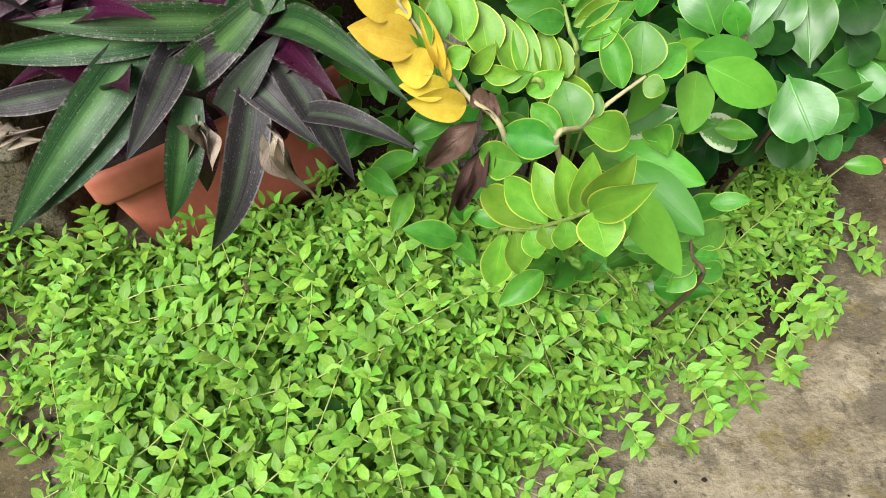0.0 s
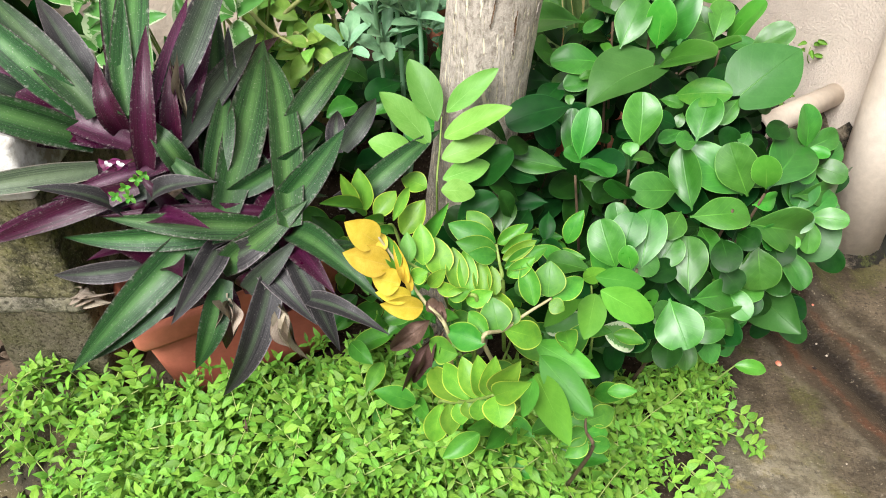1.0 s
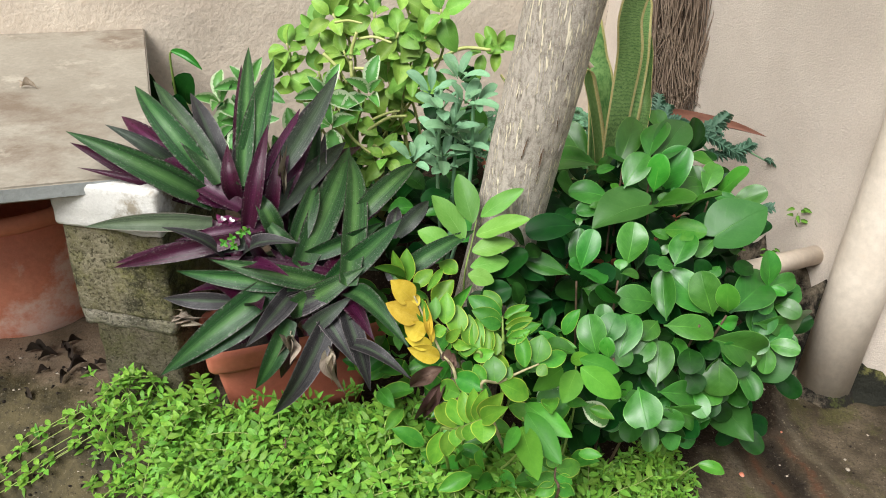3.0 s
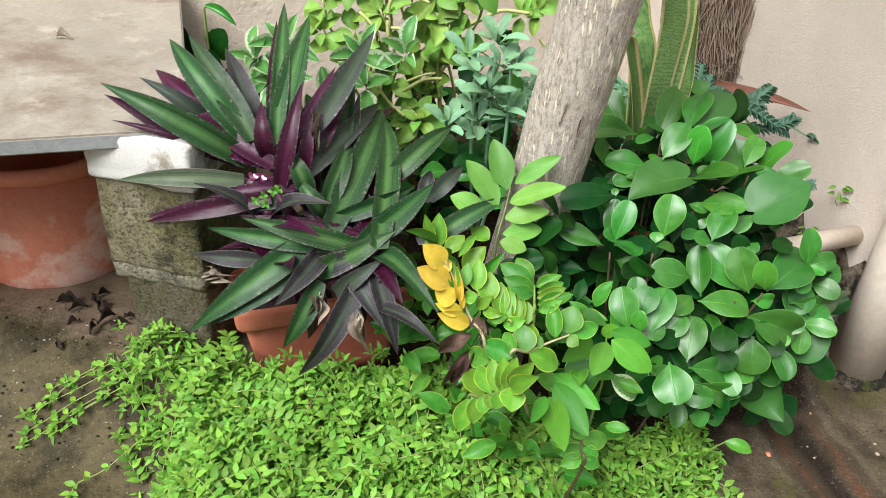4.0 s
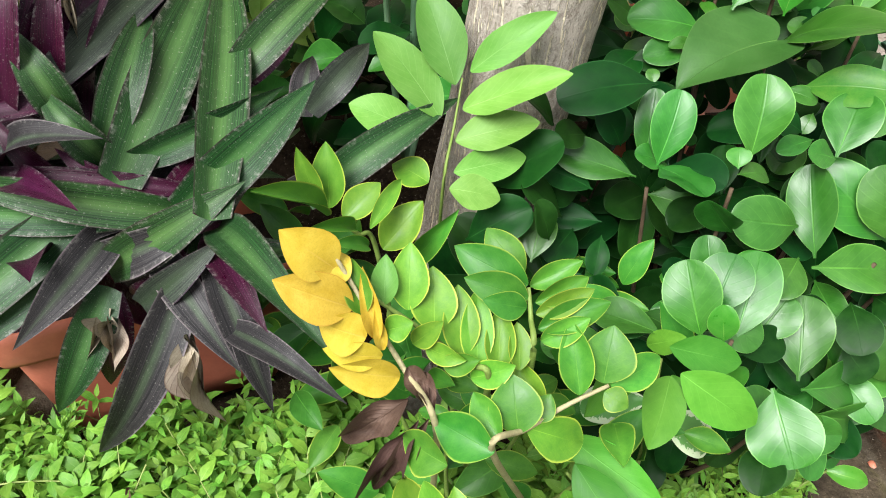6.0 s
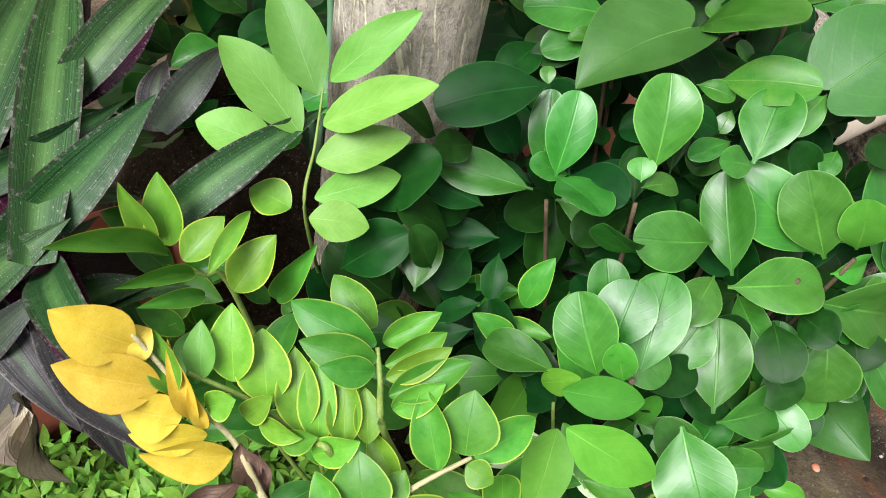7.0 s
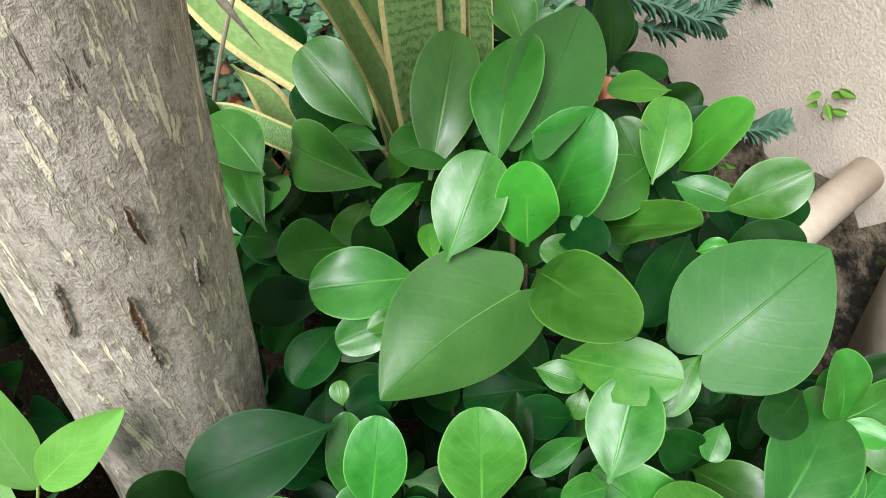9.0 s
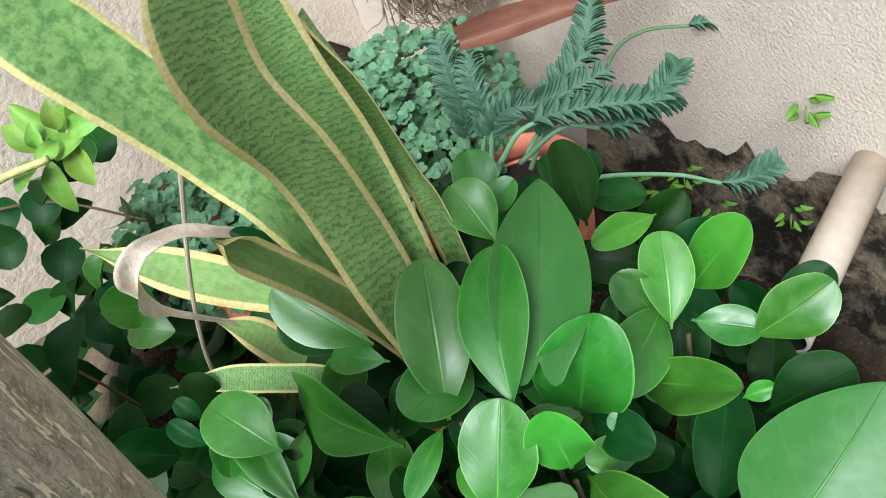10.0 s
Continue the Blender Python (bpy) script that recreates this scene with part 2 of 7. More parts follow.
def snake_material(name, bands, blotches, margin):
    """Upright sword leaf: dark wavy cross bands or soft blotches on green, yellow margins."""
    n = Nodes(name, 0.4, 0.45)
    u, v = n.uv(0), n.uv(1)
    side = n.math("ABSOLUTE", n.math("MULTIPLY_ADD", u, 2.0, -1.0))
    wob = n.noise(3.0, 5, 0.7, "UV", (2.2, 12.0, 1))
    saw = n.math("SINE", n.math("MULTIPLY_ADD", v, 440.0, n.math("MULTIPLY", wob, 21.0)))
    breaks = n.noise(9.0, 3, 0.6, "UV", (1.6, 14.0, 1))
    band = n.math("MULTIPLY", n.ramp(saw, (0.1, 0.0), (0.75, 1.0)), n.ramp(breaks, (0.34, 0.1), (0.56, 1.0)))
    cloud = n.ramp(n.noise(3.2, 6, 0.72, "UV", (2.0, 9.0, 1)), (0.46, 0.0), (0.60, 1.0))
    col = n.mix(n.ramp(wob, (0.3, 0.0), (0.7, 1.0)), (0.20, 0.36, 0.11), (0.33, 0.50, 0.18))
    col = n.mix(n.math("MULTIPLY", cloud, blotches), col, (0.07, 0.19, 0.05))
    col = n.mix(n.math("MULTIPLY", band, bands), col, (0.055, 0.155, 0.045))
    edge = n.ramp(n.math("ADD", side, n.math("MULTIPLY_ADD", wob, 0.1, -0.05)), (margin, 0.0), (margin + 0.04, 1.0))
    col = n.mix(edge, col, n.mix(n.ramp(breaks, (0.4, 0.0), (0.6, 1.0)), (0.70, 0.60, 0.22), (0.80, 0.72, 0.36)))
    n.bump(wob, 0.15, 0.002)
    return n.leafy(n.vary(col, n.random(), 0.01, 0.12), 0.12).mat


M_SNAKE = snake_material("snake_plant_leaf", 0.75, 0.25, 0.80)
M_SNAKE_SOFT = snake_material("blotched_snake_plant_leaf", 0.15, 0.75, 0.84)
M_SNAKE_PALE = snake_material("pale_snake_plant_leaf", 0.0, 0.3, 0.66)


def mottled(name, low, high, rough=0.8, scale=8.0, fine=90.0, relief=0.6, depth=0.004, stain=None, stain_scale=3.0, stain_at=(0.52, 0.66), extra=None, spec=0.3):
    """A mineral surface: large clouds, fine grain and stains with ragged borders."""
    n = Nodes(name, rough, spec)
    a, b = n.noise(scale, 6, 0.65), n.noise(fine, 4, 0.7)
    col = n.mix(n.ramp(a, (0.3, 0.0), (0.7, 1.0)), low, high)
    col = n.mix(n.ramp(b, (0.3, 0.35), (0.7, 0.0)), col, tuple(0.55 * c for c in low))
    if stain:
        s = n.noise(stain_scale, 8, 0.7)
        col = n.mix(n.ramp(s, (stain_at[0], 0.0), (stain_at[1], 1.0)), col, stain)
    if extra:
        colour, sc, lo, hi = extra
        col = n.mix(n.ramp(n.noise(sc, 7, 0.75), (lo, 0.0), (hi, 1.0)), col, colour)
    n.link(n.ramp(a, (0.3, max(0.05, rough - 0.1)), (0.7, min(1.0, rough + 0.1))), n.bsdf.inputs["Roughness"])
    n.bump(n.math("ADD", n.math("MULTIPLY", a, 2.0), b), relief, depth)
    return n.color(col).mat


M_STRAW = mottled("dry_paper_leaf", (0.66, 0.53, 0.40), (0.90, 0.80, 0.68), 0.85, 22.0, 120.0, 0.7, 0.003, (0.42, 0.30, 0.20), 12.0, (0.58, 0.68))
M_WOOD = mottled("bare_wood", (0.14, 0.075, 0.035), (0.30, 0.17, 0.085), 0.9, 60.0, 200.0, 0.8, 0.004)
M_PLASTER = mottled("wall_plaster", (0.63, 0.54, 0.455), (0.71, 0.62, 0.53), 0.85, 5.0, 190.0, 0.7, 0.009)
M_PLASTER_OLD = mottled("old_wall_plaster", (0.60, 0.50, 0.40), (0.73, 0.635, 0.52), 0.9, 4.0, 60.0, 0.55, 0.008, (0.46, 0.28, 0.17), 2.2, (0.58, 0.75), ((0.38, 0.31, 0.23), 7.0, 0.62, 0.72))
def ground_material():
    """Damp yard concrete: sandy and grey patches, black wet stains, a rusty mud channel."""
    n = Nodes("wet_concrete", 0.5, 0.45)
    sep = n.tree.nodes.new("ShaderNodeSeparateXYZ")
    n.link(n.coord.outputs["Object"], sep.inputs[0])
    x, y = sep.outputs[0], sep.outputs[1]
    big, mid, fine = n.noise(2.6, 6, 0.65), n.noise(9.0, 6, 0.7), n.noise(85.0, 4, 0.7)
    col = n.mix(n.ramp(mid, (0.35, 0.0), (0.62, 1.0)), (0.14, 0.115, 0.07), (0.27, 0.23, 0.155))
    col = n.mix(n.ramp(big, (0.50, 0.0), (0.58, 0.8)), col, (0.32, 0.285, 0.22))
    col = n.mix(n.ramp(n.noise(5.5, 8, 0.72, "Object", (1, 1, 1)), (0.48, 0.0), (0.55, 0.85)), col, (0.075, 0.062, 0.038))
    col = n.mix(n.ramp(n.noise(14.0, 7, 0.7, "Object", (1.0, 1.3, 1)), (0.53, 0.0), (0.62, 0.75)), col, (0.14, 0.11, 0.03))
    col = n.mix(n.ramp(n.noise(38.0, 5, 0.7), (0.66, 0.0), (0.70, 0.8)), col, (0.5, 0.46, 0.4))
    col = n.mix(n.ramp(fine, (0.32, 0.45), (0.6, 0.0)), col, (0.07, 0.055, 0.035))
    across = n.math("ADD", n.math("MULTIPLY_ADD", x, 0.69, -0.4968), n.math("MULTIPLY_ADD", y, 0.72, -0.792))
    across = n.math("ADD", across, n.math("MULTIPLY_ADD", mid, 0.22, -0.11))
    run = n.math("ADD", n.math("MULTIPLY", x, 0.88), n.math("MULTIPLY", y, 0.47))
    run = n.math("ADD", run, n.math("MULTIPLY_ADD", mid, 0.09, -0.045))
    mud = n.ramp(n.math("ABSOLUTE", n.math("SUBTRACT", run, 1.29)), (0.09, 1.0), (0.12, 0.0))
    core = n.ramp(n.math("ABSOLUTE", n.math("SUBTRACT", run, 1.302)), (0.012, 1.0), (0.035, 0.0))
    band = n.math("MAXIMUM", n.ramp(n.math("ABSOLUTE", n.math("SUBTRACT", run, 1.235)), (0.003, 1.0), (0.016, 0.0)), n.ramp(n.math("ABSOLUTE", n.math("SUBTRACT", run, 1.350)), (0.003, 1.0), (0.014, 0.0)))
    rust = n.ramp(n.noise(11.0, 5, 0.65, "Object", (2.6, 1.0, 1)), (0.34, 0.1), (0.52, 1.0))
    wet = n.mix(n.ramp(mid, (0.35, 0.0), (0.65, 1.0)), (0.026, 0.019, 0.012), (0.060, 0.043, 0.027))
    wet = n.mix(n.math("MULTIPLY", band, n.math("MULTIPLY", rust, n.ramp(n.noise(45.0, 5, 0.75), (0.36, 0.4), (0.56, 1.0)))), wet, (0.078, 0.033, 0.017))
    wet = n.mix(n.math("MULTIPLY", core, 0.85), wet, (0.012, 0.009, 0.007))
    dx, dy = n.math("SUBTRACT", x, 0.95), n.math("SUBTRACT", y, 1.05)
    away = n.math("SQRT", n.math("ADD", n.math("MULTIPLY", dx, dx), n.math("MULTIPLY", dy, dy)))
    away = n.math("ADD", away, n.math("MULTIPLY_ADD", big, 0.5, -0.25))
    pool = n.ramp(away, (0.72, 1.0), (0.98, 0.0))
    far = n.math("MULTIPLY", n.ramp(x, (0.42, 0.0), (0.60, 1.0)), pool)
    mud = n.math("MULTIPLY", mud, far)
    col = n.mix(mud, col, wet)
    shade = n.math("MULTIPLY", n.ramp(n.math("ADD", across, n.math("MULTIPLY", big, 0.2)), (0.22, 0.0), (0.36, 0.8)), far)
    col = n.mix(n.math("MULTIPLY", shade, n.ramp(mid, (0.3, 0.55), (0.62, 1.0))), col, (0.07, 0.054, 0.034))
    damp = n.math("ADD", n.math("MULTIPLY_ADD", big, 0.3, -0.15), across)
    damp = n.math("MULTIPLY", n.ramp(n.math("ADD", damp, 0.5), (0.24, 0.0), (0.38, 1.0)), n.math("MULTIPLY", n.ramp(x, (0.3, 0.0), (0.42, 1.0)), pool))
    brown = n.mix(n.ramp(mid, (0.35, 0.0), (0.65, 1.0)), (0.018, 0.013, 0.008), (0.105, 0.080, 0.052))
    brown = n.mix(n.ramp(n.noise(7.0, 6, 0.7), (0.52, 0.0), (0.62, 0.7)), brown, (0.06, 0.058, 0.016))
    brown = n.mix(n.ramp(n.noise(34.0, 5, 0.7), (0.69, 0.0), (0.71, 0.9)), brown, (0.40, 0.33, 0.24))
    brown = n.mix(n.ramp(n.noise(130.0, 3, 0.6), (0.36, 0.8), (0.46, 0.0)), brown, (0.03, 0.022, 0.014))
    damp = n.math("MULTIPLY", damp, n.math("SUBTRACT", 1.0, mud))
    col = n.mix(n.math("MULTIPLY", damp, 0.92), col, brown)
    edge = n.math("ADD", n.math("MULTIPLY_ADD", mid, 0.16, -0.08), x)
    reach = n.math("SUBTRACT", edge, n.math("MULTIPLY", n.ramp(y, (0.0, 0.0), (0.7, 0.0), (1.0, 1.0)), 0.12))
    reach = n.math("SUBTRACT", reach, n.math("MULTIPLY", n.ramp(n.math("MULTIPLY", y, 0.5), (0.57, 0.0), (0.64, 1.0)), 0.22))
    bed = n.math("MULTIPLY", n.ramp(n.math("MULTIPLY_ADD", reach, 0.5, 0.5), (0.76, 1.0), (0.79, 0.0)), n.ramp(y, (0.62, 0.0), (0.72, 1.0)))
    bed = n.math("MULTIPLY", bed, n.ramp(n.math("MULTIPLY_ADD", x, 0.5, 0.5), (0.22, 0.0), (0.26, 1.0)))
    earth = n.math("MULTIPLY", n.ramp(n.math("MULTIPLY_ADD", n.math("ADD", x, n.math("MULTIPLY", big, 0.3)), 0.5, 0.5), (0.26, 1.0), (0.34, 0.0)), n.ramp(y, (0.05, 0.0), (0.35, 1.0)))
    col = n.mix(n.math("MULTIPLY", earth, 0.85), col, n.mix(n.ramp(mid, (0.35, 0.0), (0.62, 1.0)), (0.05, 0.034, 0.022), (0.145, 0.098, 0.064)))
    silt = n.math("MULTIPLY", earth, n.ramp(n.math("ADD", y, n.math("MULTIPLY_ADD", mid, 0.3, -0.15)), (0.70, 1.0), (0.80, 0.0)))
    col = n.mix(n.math("MULTIPLY", silt, 0.9), col, n.mix(n.ramp(mid, (0.38, 0.0), (0.6, 1.0)), (0.026, 0.022, 0.010), (0.088, 0.072, 0.034)))
    soil = n.mix(n.ramp(fine, (0.3, 0.0), (0.7, 1.0)), (0.012, 0.009, 0.006), (0.042, 0.030, 0.020))
    col = n.mix(bed, col, soil)
    dull = n.math("MAXIMUM", bed, n.math("MAXIMUM", n.math("MULTIPLY", silt, 0.8), n.math("MULTIPLY", n.math("MAXIMUM", damp, mud), 0.72)))
    grit = n.noise(150.0, 4, 0.75)
    col = n.mix(n.ramp(grit, (0.60, 0.0), (0.68, 0.55)), col, (0.30, 0.25, 0.18))
    col = n.mix(n.ramp(n.noise(60.0, 5, 0.75), (0.34, 0.75), (0.44, 0.0)), col, (0.030, 0.023, 0.015))
    n.link(n.math("MULTIPLY_ADD", dull, -0.4, 0.45), n.bsdf.inputs["Specular IOR Level"])
    n.link(n.math("ADD", n.math("SUBTRACT", n.ramp(mid, (0.3, 0.42), (0.7, 0.72)), n.math("MULTIPLY", mud, 0.2)), n.math("MULTIPLY", bed, 0.5)), n.bsdf.inputs["Roughness"])
    n.bump(n.math("ADD", n.math("MULTIPLY", mid, 2.0), n.math("MULTIPLY", fine, 1.2)), 0.6, 0.006)
    return n.color(col).mat


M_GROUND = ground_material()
M_SOIL = mottled("dark_soil", (0.011, 0.008, 0.006), (0.032, 0.023, 0.016), 0.9, 20.0, 150.0, 1.0, 0.01)
M_MOSSY = mottled("mossy_plaster", (0.20, 0.155, 0.105), (0.38, 0.31, 0.22), 0.9, 12.0, 110.0, 1.0, 0.018, (0.018, 0.015, 0.010), 8.0, (0.42, 0.53), ((0.13, 0.15, 0.03), 8.0, 0.58, 0.72))
M_SPILL = mottled("spilled_plaster", (0.40, 0.33, 0.23), (0.58, 0.49, 0.37), 0.9, 9.0, 90.0, 0.9, 0.012, (0.014, 0.014, 0.009), 7.0, (0.32, 0.42), ((0.20, 0.19, 0.06), 9.0, 0.57, 0.70))
def block_material(name, low, high, stain, moss):
    """Coarse concrete: open grain with pits and pale grit, black lichen patches and yellowish moss."""
    n = Nodes(name, 0.95, 0.2)
    big, grain, grit = n.noise(7.0, 6, 0.7), n.noise(120.0, 5, 0.75), n.noise(260.0, 3, 0.7)
    col = n.mix(n.ramp(n.noise(22.0, 6, 0.7), (0.34, 0.0), (0.66, 1.0)), low, high)
    col = n.mix(n.ramp(big, (0.46, 0.0), (0.62, 0.8)), col, moss)
    col = n.mix(n.ramp(n.noise(5.0, 8, 0.75), (0.50, 0.0), (0.60, 0.9)), col, stain)
    pits = n.ramp(grain, (0.36, 1.0), (0.45, 0.0))
    col = n.mix(n.math("MULTIPLY", pits, 0.8), col, tuple(0.3 * c for c in low))
    col = n.mix(n.ramp(grit, (0.58, 0.0), (0.66, 0.6)), col, tuple(1.35 * c for c in high))
    h = n.math("SUBTRACT", n.math("ADD", n.math("MULTIPLY", big, 1.0), n.math("MULTIPLY", grain, 1.2)), n.math("MULTIPLY", pits, 0.8))
    n.bump(h, 1.0, 0.014)
    return n.color(col).mat


M_BLOCK = block_material("concrete_block", (0.20, 0.175, 0.10), (0.42, 0.37, 0.25), (0.05, 0.047, 0.028), (0.24, 0.23, 0.075))
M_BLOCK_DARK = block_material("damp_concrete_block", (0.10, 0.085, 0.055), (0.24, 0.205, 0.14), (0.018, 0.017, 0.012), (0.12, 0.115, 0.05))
M_MORTAR = block_material("mortar", (0.26, 0.235, 0.17), (0.44, 0.40, 0.31), (0.12, 0.11, 0.08), (0.30, 0.28, 0.16))
M_WHITEWASH = mottled("whitewash", (0.60, 0.58, 0.54), (0.74, 0.72, 0.68), 0.9, 9.0, 160.0, 0.5, 0.004, (0.30, 0.26, 0.20), 6.0, (0.54, 0.62))
M_SLAB = mottled("stone_slab", (0.25, 0.22, 0.175), (0.36, 0.325, 0.265), 0.6, 4.0, 60.0, 0.4, 0.004, (0.17, 0.13, 0.095), 3.5, (0.5, 0.66), ((0.42, 0.38, 0.31), 6.0, 0.58, 0.72))
M_SLAB_EDGE = mottled("stone_slab_edge", (0.24, 0.25, 0.24), (0.36, 0.37, 0.36), 0.7, 6.0, 80.0, 0.5, 0.004)
M_TERRACOTTA = mottled("terracotta", (0.66, 0.2, 0.115), (0.74, 0.3, 0.19), 0.6, 5.0, 60.0, 0.35, 0.003, (0.74, 0.5, 0.41), 4.0, (0.52, 0.62))
M_PLANTER = mottled("terracotta_plastic", (0.54, 0.155, 0.09), (0.62, 0.215, 0.135), 0.5, 5.0, 50.0, 0.2, 0.002, (0.5, 0.24, 0.16), 4.0, (0.58, 0.75))
M_PIPE = mottled("painted_pipe", (0.70, 0.60, 0.49), (0.78, 0.69, 0.58), 0.6, 6.0, 40.0, 0.4, 0.003, (0.55, 0.42, 0.3), 5.0, (0.6, 0.75), None, 0.4)
M_PVC = mottled("pale_pipe", (0.6, 0.5, 0.4), (0.72, 0.63, 0.52), 0.5, 7.0, 50.0, 0.2, 0.002, (0.4, 0.3, 0.2), 6.0, (0.6, 0.72), None, 0.4)
M_PIPE_SHADE = mottled("pipe_inside_shade", (0.01, 0.01, 0.01), (0.02, 0.018, 0.016), 0.9)
M_TWIG = mottled("broom_twig", (0.16, 0.11, 0.075), (0.36, 0.27, 0.2), 0.8, 15.0, 100.0)
M_STEM = mottled("green_stem", (0.14, 0.22, 0.04), (0.24, 0.33, 0.08), 0.5, 20.0)
M_STEM_COVER = mottled("creeper_stem", (0.26, 0.36, 0.08), (0.40, 0.46, 0.16), 0.5, 20.0)
M_STEM_BROWN = mottled("woody_stem", (0.06, 0.04, 0.024), (0.14, 0.095, 0.055), 0.7, 20.0)
M_STEM_PALE = mottled("pale_stem", (0.34, 0.3, 0.15), (0.48, 0.43, 0.25), 0.6, 20.0)
M_STONE = mottled("small_stone", (0.3, 0.24, 0.18), (0.5, 0.44, 0.36), 0.85, 30.0)


def bark_material():
    """Grey-brown, finely grained bark with short pale upright flecks and thin brown slits."""
    n = Nodes("bark", 0.88, 0.2)
    cloud = n.noise(7.0, 5, 0.6, "Object", (1, 1, 0.5))
    grain = n.noise(95.0, 6, 0.75, "Object", (1, 1, 0.6))
    speck = n.noise(330.0, 3, 0.7)
    bend = n.noise(11.0, 3, 0.5)
    sway = n.tree.nodes.new("ShaderNodeCombineXYZ")
    n.link(n.math("MULTIPLY_ADD", bend, 0.06, -0.03), sway.inputs[0])
    n.link(n.math("MULTIPLY_ADD", bend, -0.05, 0.025), sway.inputs[1])
    streak = n.noise(30.0, 4, 0.6, "Object", (6.4, 6.4, 0.42), sway.outputs[0])
    fleck = n.noise(46.0, 5, 0.7, "Object", (2.6, 2.6, 0.36), sway.outputs[0])
    fleck = n.math("ADD", n.math("MULTIPLY", streak, 0.5), n.math("MULTIPLY", fleck, 0.5))
    slit = n.noise(30.0, 4, 0.6, "Object", (5.0, 5.0, 0.30), sway.outputs[0])
    col = n.mix(n.ramp(cloud, (0.32, 0.0), (0.68, 1.0)), (0.39, 0.335, 0.275), (0.56, 0.50, 0.43))
    col = n.mix(n.ramp(grain, (0.37, 0.75), (0.55, 0.0)), col, (0.19, 0.155, 0.12))
    col = n.mix(n.ramp(speck, (0.54, 0.0), (0.64, 0.75)), col, (0.60, 0.55, 0.47))
    ragged = n.math("ADD", fleck, n.math("MULTIPLY_ADD", grain, 0.18, -0.09))
    pale = n.ramp(ragged, (0.532, 0.0), (0.568, 1.0))
    col = n.mix(n.math("MULTIPLY", pale, 0.95), col, (0.82, 0.73, 0.55))
    dark = n.ramp(n.math("ADD", slit, n.math("MULTIPLY_ADD", grain, 0.14, -0.07)), (0.30, 1.0), (0.335, 0.0))
    col = n.mix(n.math("MULTIPLY", dark, 0.75), col, (0.11, 0.065, 0.035))
    h = n.math("ADD", n.math("MULTIPLY", grain, 0.9), n.math("MULTIPLY", speck, 0.35))
    h = n.math("SUBTRACT", n.math("ADD", h, n.math("MULTIPLY", pale, 0.5)), n.math("MULTIPLY", dark, 1.2))
    n.bump(h, 1.0, 0.006)
    return n.color(col).mat


M_BARK = bark_material()


# ---- builders ----
def mesh_from(name, verts, faces, mats, uvs=None, index=None, smooth=True):
    me = bpy.data.meshes.new(name)
    me.from_pydata([tuple(v) for v in verts], [], faces)
    for m in mats:
        me.materials.append(m)
    if uvs is not None:
        layer = me.uv_layers.new(name="UVMap")
        loops = np.empty(len(me.loops), dtype=np.int32)
        me.loops.foreach_get("vertex_index", loops)
        layer.data.foreach_set("uv", np.asarray(uvs, dtype=np.float32)[loops].ravel())
    if index is not None:
        me.polygons.foreach_set("material_index", np.asarray(index, dtype=np.int32))
    me.polygons.foreach_set("use_smooth", np.full(len(me.polygons), smooth))
    me.update()
    return me


def part(name, data, parent, m=None, label=""):
    """Link a mesh (or a bmesh with its material) as one object under a thing."""
    ob = new(name, data)
    ob.parent = parent
    if m is not None:
        ob.matrix_basis = m
    return tagged(ob, label)


def thing(name, label, category, at=(0, 0, 0), group="", kind=""):
    ob = new(name)
    ob.location = at
    ob.empty_display_size = 0.05
    return tagged(ob, label, category, group, kind)


def bm_mesh(name, bm, mats, smooth=False):
    me = bpy.data.meshes.new(name)
    bmesh.ops.recalc_face_normals(bm, faces=bm.faces)
    bm.to_mesh(me)
    bm.free()
    for m in mats:
        me.materials.append(m)
    if smooth:
        me.polygons.foreach_set("use_smooth", np.full(len(me.polygons), True))
    return me


def rough_box(name, size, mat, bevel=0.008, rough=0.004, cuts=6, seed=0):
    """A worn block with rounded edges and uneven faces, its base at z = 0."""
    bm = bmesh.new()
    bmesh.ops.create_cube(bm, size=1.0)
    for v in bm.verts:
        v.co = Vector((v.co.x * size[0], v.co.y * size[1], (v.co.z + 0.5) * size[2]))
    bmesh.ops.bevel(bm, geom=list(bm.edges), offset=bevel, segments=2, affect="EDGES", profile=0.6)
    bmesh.ops.subdivide_edges(bm, edges=[e for e in bm.edges if e.calc_length() > 0.04], cuts=cuts, use_grid_fill=True)
    bm.normal_update()
    for v in bm.verts:
        v.co += v.normal * rough * (noise.fractal(v.co * 18 + Vector((seed, seed * 2.3, 0)), 0.7, 2.0, 4))
    return bm_mesh(name, bm, [mat], True)


def tube_mesh(name, points, radii, mats, sides=8, caps=True):
    """A round tube along points with a radius at each."""
    verts, faces, uvs = [], [], []
    pts = [Vector(p) for p in points]
    for i, p in enumerate(pts):
        d = (pts[min(i + 1, len(pts) - 1)] - pts[max(i - 1, 0)]).normalized()
        q = d.to_track_quat("Z", "Y")
        r = radii[i] if isinstance(radii, (list, tuple)) else radii
        for k in range(sides):
            a = 2 * math.pi * k / sides
            verts.append(p + q @ Vector((r * math.cos(a), r * math.sin(a), 0)))
            uvs.append((k / sides, i / max(1, len(pts) - 1)))
    for i in range(len(pts) - 1):
        for k in range(sides):
            a, b = i * sides + k, i * sides + (k + 1) % sides
            faces.append((a, b, b + sides, a + sides))
    if caps:
        faces.append(tuple(range(sides - 1, -1, -1)))
        faces.append(tuple((len(pts) - 1) * sides + k for k in range(sides)))
    return mesh_from(name, verts, faces, mats, uvs)


